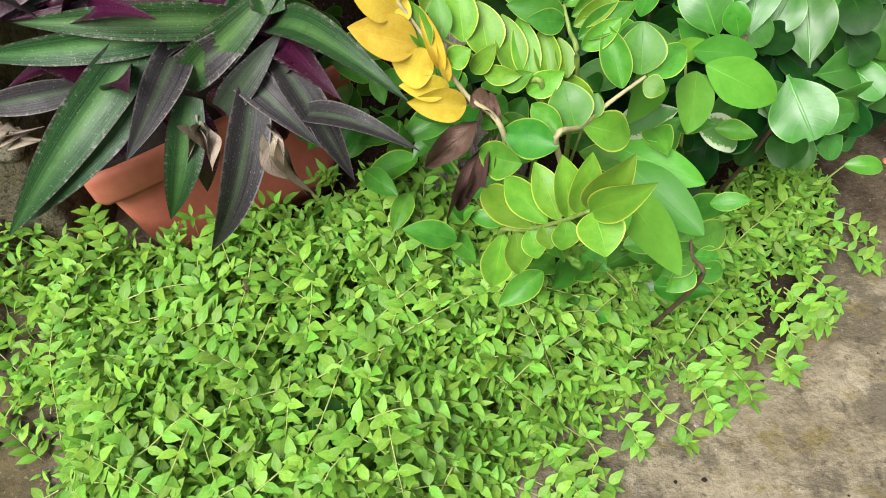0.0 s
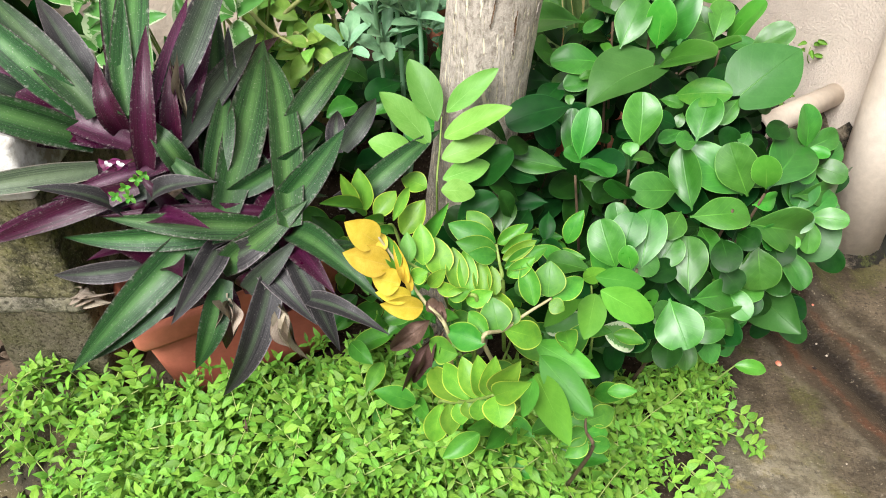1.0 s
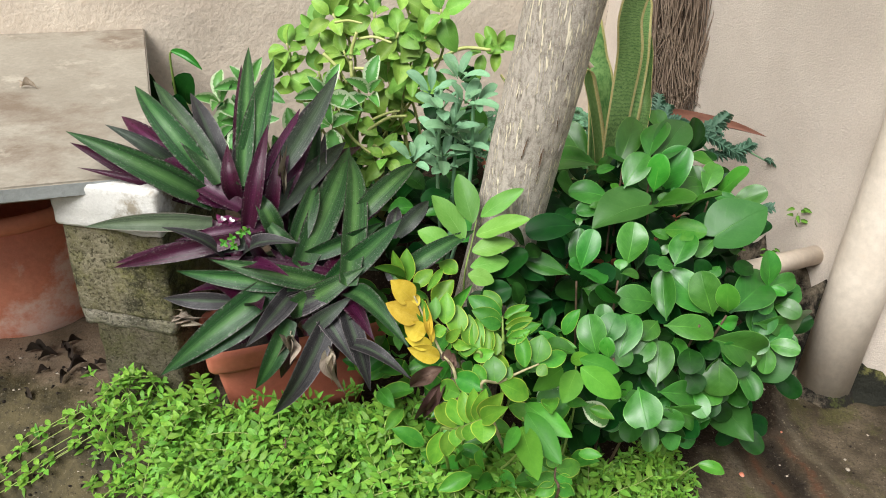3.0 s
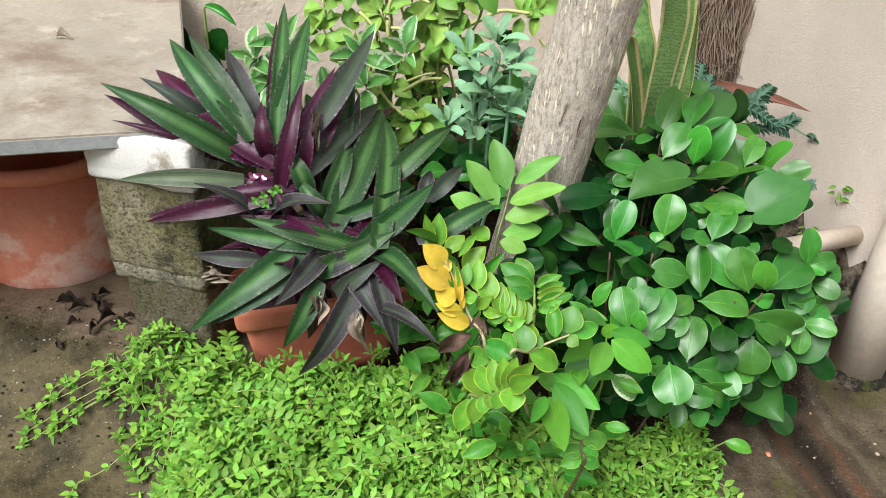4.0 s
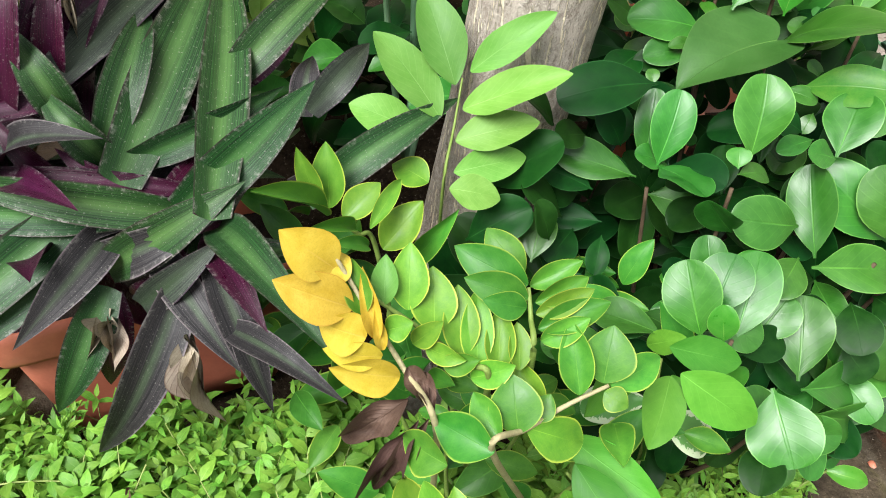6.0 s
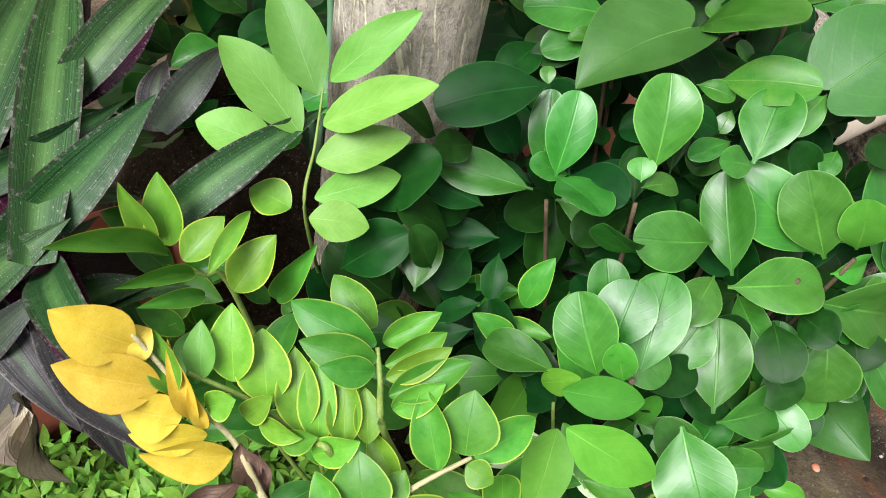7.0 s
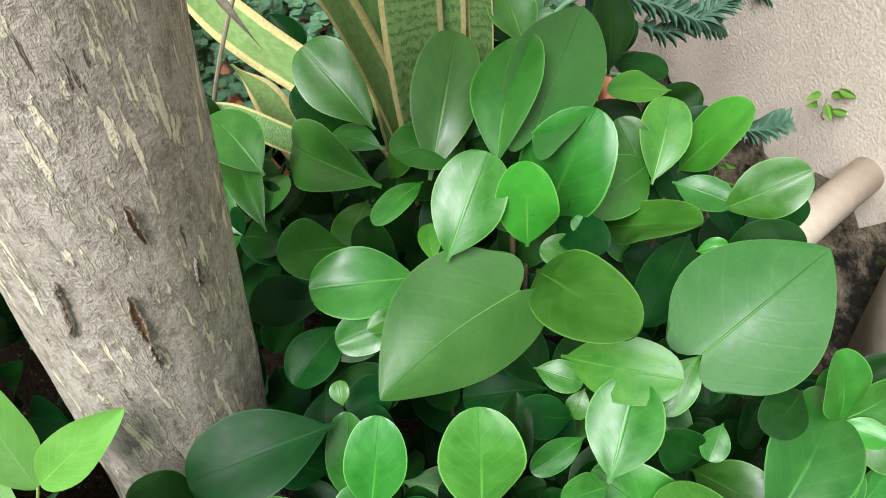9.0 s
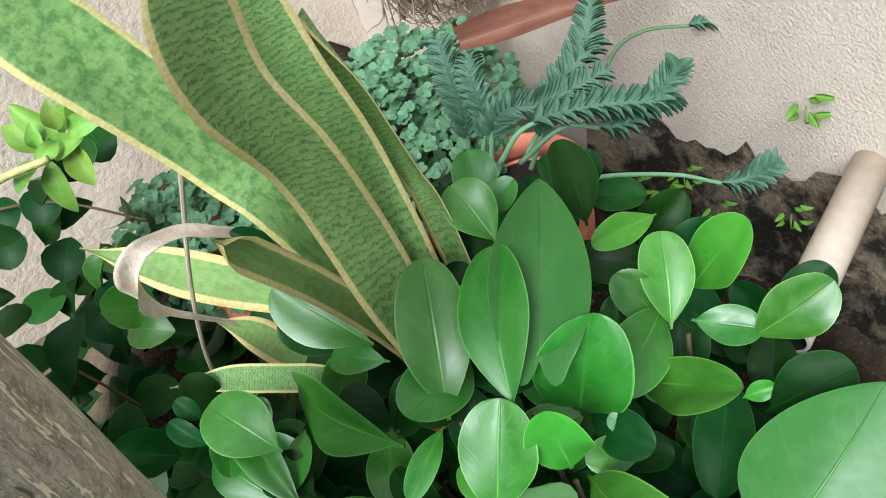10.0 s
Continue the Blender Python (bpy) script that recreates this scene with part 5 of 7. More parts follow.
strap((-0.155, 0.794, 0.518), (0.001, 0.647, 0.546), 0.050, "g")
strap((-0.129, 0.733, 0.437), (0.004, 0.671, 0.444), 0.034, "d")
strap((-0.273, 0.772, 0.483), (-0.138, 0.815, 0.581), 0.056, "g")
strap((-0.234, 0.749, 0.455), (-0.152, 0.779, 0.531), 0.040, "u")
strap((-0.246, 0.828, 0.544), (-0.468, 0.760, 0.576), 0.030, "p")
strap((-0.068, 0.863, 0.553), (0.062, 0.982, 0.623), 0.045, "g")
strap((-0.309, 0.840, 0.567), (-0.373, 0.844, 0.644), 0.043, "g")
strap((-0.231, 0.898, 0.555), (-0.334, 0.967, 0.640), 0.046, "g")
strap((-0.283, 0.819, 0.539), (-0.347, 0.813, 0.589), 0.033, "p")
strap((-0.358, 0.809, 0.556), (-0.404, 0.802, 0.631), 0.033, "p")
strap((-0.274, 0.727, 0.441), (-0.274, 0.688, 0.398), 0.031, "e")
strap((-0.185, 0.730, 0.432), (-0.148, 0.668, 0.361), 0.034, "e")
strap((-0.509, 0.716, 0.456), (-0.457, 0.685, 0.453), 0.028, "e")
strap((-0.361, 0.918, 0.661), (-0.364, 0.943, 0.748), 0.022, "e")


def build_rhoeo_inside():
    """Shorter leaves round the crowns, and the thick stems."""
    rnd = random.Random(9)
    for c in CROWNS:
        for k in range(6):
            a = k * 2.4 + rnd.random()
            d = Vector((math.cos(a), math.sin(a) * 0.8 + 0.15, rnd.uniform(0.15, 0.9))).normalized()
            L = rnd.uniform(0.11, 0.18)
            b = Vector(c) + d * 0.012 - Vector((0, 0, 0.03 + 0.004 * k))
            top, under = RH_MATS[rnd.choice("ggdpp")]
            put_leaf("leaf", RH_SHAPES[k % 4], rhoeo, b, b + d * L, rnd.uniform(0.036, 0.05), top, under, (0, -0.3, 1), "", 0)
        foot = Vector((c[0] * 0.6 - 0.13, 0.90 + 0.3 * (c[1] - 0.82), 0.27))
        stem(rhoeo, (foot, foot.lerp(Vector(c), 0.5), c), 0.02, 0.014, M_RH_PURPLE, "stem", 12)


build_rhoeo_inside()


def build_flowers():
    """Small white three-petalled flowers sitting in pink boat-shaped bracts at the crown."""
    for x, y, z in ((-0.428, 0.776, 0.663), (-0.413, 0.783, 0.659)):
        p = Vector((x, y, z))
        for k in range(2):
            side = Vector((0.018 * (1 - 2 * k), 0.004, 0.008))
            put_leaf("bract", RH_SHAPES[1], rhoeo, p - side * 0.6, p + side, 0.013, M_BRACT, None, VIEW + jitter(0.3), "pink-purple bract", 0)
        for k in range(3):
            d = Vector((math.cos(2.1 * k), 0.2, math.sin(2.1 * k))) * 0.007
            put_leaf("petal", ZZ_PETAL, rhoeo, p + VIEW * 0.012, p + VIEW * 0.012 + d, 0.006, M_PETAL, None, VIEW, "white petal")


M_BRACT = leaf_material("flower_bract", (0.10, 0.01, 0.055), (0.20, 0.03, 0.12), (0.4, 0.1, 0.28), None, 0.45, 0.3)
M_PETAL = leaf_material("white_petal", (0.72, 0.68, 0.70), (0.82, 0.80, 0.80), (0.8, 0.75, 0.78), None, 0.6, 0.2)
ZZ_PETAL = leaf_mesh("oval", 0.05, 0.1, 0.0, 0.0, 0.05, 6, 4, 0.01, 95)
build_flowers()
sprig = thing("seedling", "small green seedling growing among the purple leaves", "plant", (-0.410, 0.740, 0.632))
for x, y, z in ((-0.410, 0.740, 0.632), (-0.398, 0.752, 0.639), (-0.384, 0.765, 0.646), (-0.392, 0.746, 0.625), (-0.375, 0.773, 0.650)):
    p = Vector((x, y, z))
    for k in range(4):
        d = Vector((math.cos(1.571 * k + x * 90), -0.3, math.sin(1.571 * k + x * 90))).normalized() * 0.012
        put_leaf("leaf", ZZ_PETAL, sprig, p, p + d, 0.007, M_ZZ_DARK, None, VIEW + jitter(0.3))


def build_planter():
    """A trough of terracotta-coloured plastic: ribbed tapered body and a rolled rim."""
    planter = thing("planter_trough", "terracotta-coloured plastic trough with a thick rim half hidden by leaves", "planter", (-0.372, 0.955, 0.0))
    L, W, h = 0.215, 0.095, 0.31

    def ring(lx, wy, z, rib=0.0):
        pts = []
        n = 72
        for k in range(n):
            a = 2 * math.pi * k / n
            c, s = math.cos(a), math.sin(a)
            p = 14
            f = (abs(c) ** p + abs(s) ** p) ** (-1 / p)
            g = 1 + rib * (0.5 + 0.5 * math.cos(k * math.pi))
            pts.append((lx * c * f * g, wy * s * f * g, z))
        return pts

    def shell(rings):
        verts, faces = [], []
        for r in rings:
            verts += r
        n = 72
        for i in range(len(rings) - 1):
            for k in range(n):
                a, b = i * n + k, i * n + (k + 1) % n
                faces.append((a, b, b + n, a + n))
        faces.append(tuple(range(n - 1, -1, -1)))
        return verts, faces

    v, f = shell([ring(L * 0.72, W * 0.60, 0.04), ring(L * 0.75, W * 0.64, 0.09, 0.03), ring(L * 0.885, W * 0.84, h - 0.06, 0.03), ring(L * 0.89, W * 0.85, h - 0.05), ring(L * 0.87, W * 0.82, h - 0.055)])
    turn = Matrix.Rotation(radians(36), 4, "Z")
    part("trough_body", mesh_from("trough_body", v, f, [M_PLANTER]), planter, turn)
    v, f = shell([ring(L * 0.88, W * 0.84, h - 0.058), ring(L * 0.985, W * 0.99, h - 0.056), ring(L * 1.0, W * 1.02, h - 0.048), ring(L * 1.01, W * 1.03, h - 0.010), ring(L * 0.985, W * 0.99, h), ring(L * 0.95, W * 0.92, h + 0.002), ring(L * 0.93, W * 0.87, h - 0.006), ring(L * 0.92, W * 0.86, h - 0.05)])
    part("rim", mesh_from("rim", v, f[:-1], [M_PLANTER]), planter, turn)
    v, f = shell([ring(L * 0.9, W * 0.85, h - 0.03)])
    part("soil", mesh_from("soil", v, [tuple(range(72))], [M_SOIL]), planter, turn)


build_planter()

# ---- feather-leaved plants: each frond a rachis with leaflets ----
ZZ_SHAPES = [leaf_mesh("paddle", b, f, w, tw, tp, 16, 6, 0.012, s) for s, (b, f, w, tw, tp) in enumerate(((0.05, 0.10, 0.02, 0.1, 0.04), (0.07, 0.07, 0.03, -0.2, 0.06), (0.04, 0.14, 0.04, 0.2, 0.02)))]
ZZ_FLAT = [leaf_mesh("oval", b, f, w, tw, tp, 16, 6, 0.008, 90 + s) for s, (b, f, w, tw, tp) in enumerate(((0.03, 0.05, 0.02, 0.1, 0.05), (0.04, 0.04, 0.03, -0.15, 0.08), (0.02, 0.07, 0.03, 0.1, 0.04)))]
ZZ_CRISP = leaf_mesh("oval", 0.5, 0.9, 0.8, 1.5, 0.4, 20, 8, 0.04, 21)
ZZ_MATS = {"g": M_ZZ, "k": M_ZZ_DARK, "l": M_ZZ_LIME, "y": M_ZZ_YELLOW, "o": M_ZZ_YELLOW, "b": M_ZZ_BROWN, "w": M_ZZ_LIME, "m": M_ZZ_MID}


def frond(label, at):
    return thing("feather_leaved_plant", label, "plant", at, "feather-leaved fronds")


def leaflet(base, tip, width, code):
    me = ZZ_CRISP if code == "b" else (ZZ_FLAT if code in "lm" else ZZ_SHAPES)[RND.randrange(3)]
    put_leaf("leaflet", me, RACHIS, base, tip, width * {"y": 1.42, "o": 1.38, "g": 1.14, "k": 1.12, "l": 1.08, "m": 1.02}.get(code, 1.0), ZZ_MATS[code], None, VIEW + jitter(0.15), "withered brown leaflet" if code == "b" else "", 0 if code == "b" else 1.0)


CURRENT = frond("lime-green feather leaf standing up before the tree trunk", (0.05, 0.94, 0.4))
RACHIS = stem(CURRENT, ((0.050, 0.940, 0.400), (0.060, 0.887, 0.568), (0.061, 0.931, 0.607), (0.061, 0.974, 0.647)), 0.0022, 0.0012, M_STEM, "rachis")
VIEW = Vector((0.27, -0.51, 0.82))
leaflet((0.053, 0.978, 0.635), (0.003, 1.032, 0.722), 0.050, "l")
leaflet((0.070, 0.970, 0.658), (0.151, 0.985, 0.732), 0.035, "l")
leaflet((0.068, 0.942, 0.627), (0.177, 0.930, 0.694), 0.042, "l")
leaflet((0.043, 0.947, 0.609), (-0.041, 0.989, 0.686), 0.052, "l")
leaflet((0.066, 0.916, 0.602), (0.153, 0.939, 0.628), 0.042, "l")
leaflet((0.070, 0.890, 0.579), (0.146, 0.935, 0.584), 0.037, "l")
leaflet((0.069, 0.871, 0.571), (0.125, 0.880, 0.562), 0.038, "l")
leaflet((0.018, 0.943, 0.589), (-0.059, 0.939, 0.618), 0.048, "l")
leaflet((0.041, 0.901, 0.553), (-0.003, 0.910, 0.565), 0.037, "g")
CURRENT = frond("small upright green feather leaf among the strap leaves", (0.02, 0.84, 0.35))
RACHIS = stem(CURRENT, ((0.020, 0.840, 0.350), (-0.002, 0.826, 0.516), (-0.015, 0.810, 0.540), (-0.027, 0.794, 0.565)), 0.0034, 0.0016, M_STEM, "rachis")
VIEW = Vector((0.21, -0.56, 0.80))
leaflet((-0.050, 0.826, 0.556), (-0.058, 0.847, 0.624), 0.032, "g")
leaflet((-0.062, 0.823, 0.563), (-0.080, 0.821, 0.630), 0.021, "g")
leaflet((-0.049, 0.815, 0.555), (-0.081, 0.719, 0.653), 0.022, "k")
leaflet((-0.029, 0.805, 0.561), (0.001, 0.840, 0.589), 0.029, "g")
leaflet((0.004, 0.786, 0.570), (0.021, 0.854, 0.589), 0.016, "g")
leaflet((0.012, 0.807, 0.527), (0.046, 0.843, 0.571), 0.036, "g")
leaflet((-0.013, 0.791, 0.562), (-0.031, 0.713, 0.623), 0.014, "k")
leaflet((0.030, 0.856, 0.466), (0.083, 0.836, 0.567), 0.024, "k")
leaflet((0.008, 0.764, 0.566), (-0.010, 0.704, 0.615), 0.015, "k")
CURRENT = frond("yellowing feather leaf with withered brown leaflets at its foot", (0.100, 0.680, 0.300))
RACHIS = stem(CURRENT, ((0.100, 0.680, 0.300), (0.106, 0.614, 0.509), (0.068, 0.652, 0.530), (0.044, 0.652, 0.580), (0.007, 0.659, 0.646)), 0.0036, 0.0018, M_STEM_PALE, "rachis")
VIEW = Vector((0.24, -0.79, 0.57))
leaflet((0.009, 0.656, 0.632), (-0.028, 0.638, 0.680), 0.031, "y")
leaflet((0.002, 0.648, 0.631), (0.018, 0.669, 0.636), 0.020, "y")
leaflet((0.025, 0.648, 0.598), (-0.033, 0.625, 0.638), 0.031, "y")
leaflet((0.038, 0.641, 0.572), (0.001, 0.629, 0.594), 0.028, "y")
leaflet((0.051, 0.646, 0.546), (0.007, 0.620, 0.571), 0.019, "y")
leaflet((0.067, 0.646, 0.522), (0.012, 0.616, 0.554), 0.025, "o")
leaflet((0.047, 0.646, 0.566), (0.029, 0.666, 0.630), 0.012, "y")
leaflet((0.051, 0.647, 0.553), (0.044, 0.650, 0.597), 0.009, "o")
leaflet((0.078, 0.633, 0.511), (0.021, 0.602, 0.475), 0.031, "b")
leaflet((0.091, 0.617, 0.504), (0.044, 0.614, 0.397), 0.030, "b")
leaflet((0.100, 0.618, 0.508), (0.060, 0.615, 0.417), 0.021, "b")
leaflet((0.086, 0.651, 0.527), (0.104, 0.619, 0.510), 0.017, "b")
leaflet((0.073, 0.653, 0.530), (0.097, 0.628, 0.512), 0.021, "b")
CURRENT = frond("pale yellow-green feather leaf with torn leaflets", (0.130, 0.720, 0.300))
RACHIS = stem(CURRENT, ((0.130, 0.720, 0.300), (0.146, 0.653, 0.530), (0.123, 0.660, 0.540), (0.079, 0.670, 0.564), (0.039, 0.663, 0.599)), 0.0036, 0.0018, M_STEM, "rachis")
VIEW = Vector((0.21, -0.78, 0.59))
leaflet((0.048, 0.664, 0.591), (0.043, 0.692, 0.625), 0.024, "w")
leaflet((0.033, 0.649, 0.590), (0.019, 0.670, 0.634), 0.021, "g")
leaflet((0.068, 0.673, 0.581), (0.061, 0.708, 0.629), 0.031, "g")
leaflet((0.092, 0.672, 0.561), (0.082, 0.707, 0.606), 0.037, "g")
leaflet((0.119, 0.663, 0.543), (0.106, 0.706, 0.590), 0.030, "g")
leaflet((0.134, 0.659, 0.536), (0.123, 0.709, 0.586), 0.027, "g")
leaflet((0.153, 0.661, 0.535), (0.146, 0.702, 0.575), 0.025, "g")
leaflet((0.171, 0.665, 0.537), (0.163, 0.695, 0.567), 0.020, "g")
leaflet((0.052, 0.654, 0.571), (0.076, 0.655, 0.585), 0.022, "g")
leaflet((0.075, 0.663, 0.550), (0.100, 0.664, 0.583), 0.019, "g")
leaflet((0.086, 0.664, 0.548), (0.124, 0.648, 0.556), 0.019, "g")
leaflet((0.103, 0.656, 0.538), (0.136, 0.652, 0.556), 0.020, "g")
leaflet((0.130, 0.652, 0.531), (0.167, 0.654, 0.554), 0.025, "g")
CURRENT = frond("dark green folded feather leaf with crowded leaflets", (0.180, 0.780, 0.300))
RACHIS = stem(CURRENT, ((0.180, 0.780, 0.300), (0.181, 0.674, 0.546), (0.174, 0.699, 0.571), (0.168, 0.718, 0.589)), 0.0036, 0.0018, M_STEM, "rachis")
VIEW = Vector((0.12, -0.80, 0.59))
leaflet((0.162, 0.743, 0.583), (0.120, 0.770, 0.607), 0.030, "k")
leaflet((0.167, 0.720, 0.590), (0.096, 0.732, 0.611), 0.035, "k")
leaflet((0.169, 0.710, 0.583), (0.111, 0.703, 0.602), 0.030, "k")
leaflet((0.169, 0.704, 0.577), (0.131, 0.688, 0.593), 0.024, "k")
leaflet((0.169, 0.733, 0.577), (0.213, 0.750, 0.603), 0.021, "k")
leaflet((0.176, 0.708, 0.581), (0.220, 0.735, 0.598), 0.020, "g")
leaflet((0.178, 0.701, 0.574), (0.226, 0.722, 0.596), 0.020, "g")
leaflet((0.182, 0.692, 0.565), (0.242, 0.718, 0.588), 0.026, "k")
leaflet((0.186, 0.686, 0.557), (0.225, 0.695, 0.586), 0.022, "k")
CURRENT = frond("green feather leaf with curled leaflets on a pale stalk", (0.200, 0.700, 0.280))
RACHIS = stem(CURRENT, ((0.200, 0.700, 0.280), (0.158, 0.596, 0.513), (0.185, 0.627, 0.506), (0.217, 0.651, 0.518), (0.251, 0.670, 0.532)), 0.0036, 0.0018, M_STEM_PALE, "rachis")
VIEW = Vector((0.07, -0.78, 0.63))
leaflet((0.227, 0.657, 0.528), (0.209, 0.695, 0.580), 0.028, "k")
leaflet((0.246, 0.669, 0.535), (0.247, 0.700, 0.577), 0.044, "k")
leaflet((0.253, 0.671, 0.531), (0.299, 0.713, 0.535), 0.029, "k")
leaflet((0.248, 0.665, 0.528), (0.270, 0.656, 0.523), 0.022, "g")
leaflet((0.185, 0.628, 0.507), (0.243, 0.657, 0.460), 0.038, "g")
leaflet((0.179, 0.620, 0.507), (0.166, 0.652, 0.545), 0.043, "k")
leaflet((0.164, 0.606, 0.512), (0.134, 0.642, 0.525), 0.025, "k")
leaflet((0.161, 0.593, 0.511), (0.103, 0.618, 0.510), 0.037, "k")
leaflet((0.124, 0.579, 0.501), (0.078, 0.609, 0.489), 0.036, "k")
leaflet((0.199, 0.650, 0.504), (0.167, 0.685, 0.528), 0.023, "g")
leaflet((0.192, 0.635, 0.508), (0.202, 0.654, 0.526), 0.021, "k")
CURRENT = frond("yellow-edged green feather leaf fanned out over the ground cover", (0.120, 0.640, 0.250))
RACHIS = stem(CURRENT, ((0.100, 0.640, 0.250), (0.101, 0.538, 0.444), (0.126, 0.515, 0.476), (0.156, 0.486, 0.519), (0.181, 0.465, 0.557)), 0.0036, 0.0018, M_STEM, "rachis")
VIEW = Vector((0.13, -0.72, 0.69))
leaflet((0.134, 0.508, 0.487), (0.081, 0.581, 0.469), 0.031, "g")
leaflet((0.147, 0.495, 0.507), (0.106, 0.557, 0.507), 0.027, "g")
leaflet((0.157, 0.486, 0.522), (0.136, 0.522, 0.560), 0.026, "g")
leaflet((0.165, 0.479, 0.534), (0.159, 0.498, 0.591), 0.026, "g")
leaflet((0.173, 0.472, 0.545), (0.182, 0.479, 0.610), 0.026, "g")
leaflet((0.179, 0.468, 0.557), (0.211, 0.455, 0.628), 0.029, "g")
leaflet((0.182, 0.463, 0.558), (0.222, 0.428, 0.625), 0.027, "g")
leaflet((0.184, 0.461, 0.560), (0.193, 0.424, 0.546), 0.037, "g")
leaflet((0.163, 0.480, 0.529), (0.160, 0.466, 0.502), 0.024, "g")
leaflet((0.144, 0.498, 0.503), (0.150, 0.482, 0.485), 0.021, "g")
leaflet((0.131, 0.510, 0.483), (0.138, 0.491, 0.459), 0.023, "g")
leaflet((0.117, 0.523, 0.464), (0.120, 0.502, 0.420), 0.027, "g")
leaflet((0.104, 0.535, 0.447), (0.090, 0.521, 0.372), 0.031, "g")
CURRENT = frond("light green leaves in loose hand-shaped groups", (0.300, 0.700, 0.250))
RACHIS = stem(CURRENT, ((0.300, 0.700, 0.250), (0.271, 0.696, 0.313), (0.234, 0.660, 0.405)), 0.0030, 0.0016, M_STEM, "rachis")
VIEW = Vector((0.08, -0.74, 0.67))
leaflet((0.232, 0.712, 0.395), (0.331, 0.656, 0.386), 0.045, "m")
leaflet((0.240, 0.667, 0.413), (0.319, 0.582, 0.383), 0.050, "m")
leaflet((0.235, 0.651, 0.389), (0.283, 0.519, 0.399), 0.050, "m")
leaflet((0.231, 0.611, 0.424), (0.218, 0.542, 0.421), 0.026, "m")
CURRENT = frond("bright green leaflets spread like a hand above the glossy bush", (0.320, 0.740, 0.250))
RACHIS = stem(CURRENT, ((0.320, 0.740, 0.250), (0.329, 0.790, 0.341), (0.318, 0.790, 0.451)), 0.0030, 0.0016, M_STEM, "rachis")
VIEW = Vector((0.02, -0.78, 0.62))
leaflet((0.327, 0.738, 0.490), (0.414, 0.727, 0.443), 0.052, "m")
leaflet((0.323, 0.793, 0.468), (0.407, 0.809, 0.446), 0.040, "m")
leaflet((0.321, 0.746, 0.475), (0.305, 0.672, 0.451), 0.046, "m")
leaflet((0.301, 0.871, 0.389), (0.249, 0.713, 0.437), 0.050, "m")
leaflet((0.307, 0.824, 0.434), (0.339, 0.807, 0.471), 0.028, "m")
leaflet((0.328, 0.769, 0.452), (0.346, 0.744, 0.444), 0.015, "m")
CURRENT = frond("low dark green round-leaved sprig over the creeping plants", (0.300, 0.640, 0.120))
RACHIS = stem(CURRENT, ((0.300, 0.640, 0.120), (0.323, 0.568, 0.322), (0.313, 0.584, 0.343), (0.312, 0.601, 0.354)), 0.0036, 0.0018, M_STEM_BROWN, "rachis")
VIEW = Vector((0.02, -0.70, 0.72))
leaflet((0.313, 0.586, 0.344), (0.276, 0.560, 0.340), 0.027, "k")
leaflet((0.313, 0.596, 0.352), (0.359, 0.628, 0.343), 0.032, "k")
leaflet((0.315, 0.585, 0.342), (0.348, 0.594, 0.328), 0.024, "k")
leaflet((0.319, 0.576, 0.331), (0.352, 0.580, 0.316), 0.026, "k")
leaflet((0.315, 0.575, 0.334), (0.282, 0.549, 0.324), 0.026, "k")
leaflet((0.312, 0.599, 0.354), (0.296, 0.612, 0.372), 0.023, "k")


# ---- dark growth under the fronds ----
under = thing("feather_leaved_undergrowth", "dark green older leaflets crowding under the feather leaves", "plant", (0.12, 0.80, 0.10))
UNDER = random.Random(14)
for k in range(190):
    x, y = UNDER.uniform(-0.20, 0.36), UNDER.uniform(0.64, 1.0)
    if (x - 0.10) ** 2 + (y - 1.06) ** 2 < 0.012 or x < -0.02 and y < 0.76 or x < -0.1 and y < 0.9:
        continue
    z = UNDER.uniform(0.18, 0.42) - 0.25 * max(0, 0.74 - y) / 0.1 * 0.4
    d = Vector((UNDER.uniform(-1, 1), UNDER.uniform(-1, 0.4), UNDER.uniform(-0.3, 0.8))).normalized()
    L = UNDER.uniform(0.045, 0.085)
    put_leaf("leaflet", ZZ_SHAPES[k % 3], under, (x, y, z), Vector((x, y, z)) + d * L, L * 0.5, UNDER.choice((M_ZZ_DARK, M_ZZ_DARK, M_PEP)), None, (UNDER.uniform(-0.5, 0.5), -0.6, 1))
for x, y in ((0.0, 0.8), (0.1, 0.74), (0.2, 0.78), (0.28, 0.72), (0.05, 0.9)):
    stem(under, ((0.12, 0.80, 0.08), ((x + 0.12) / 2, y, 0.2), (x, y, 0.36)), 0.004, 0.002, M_STEM)


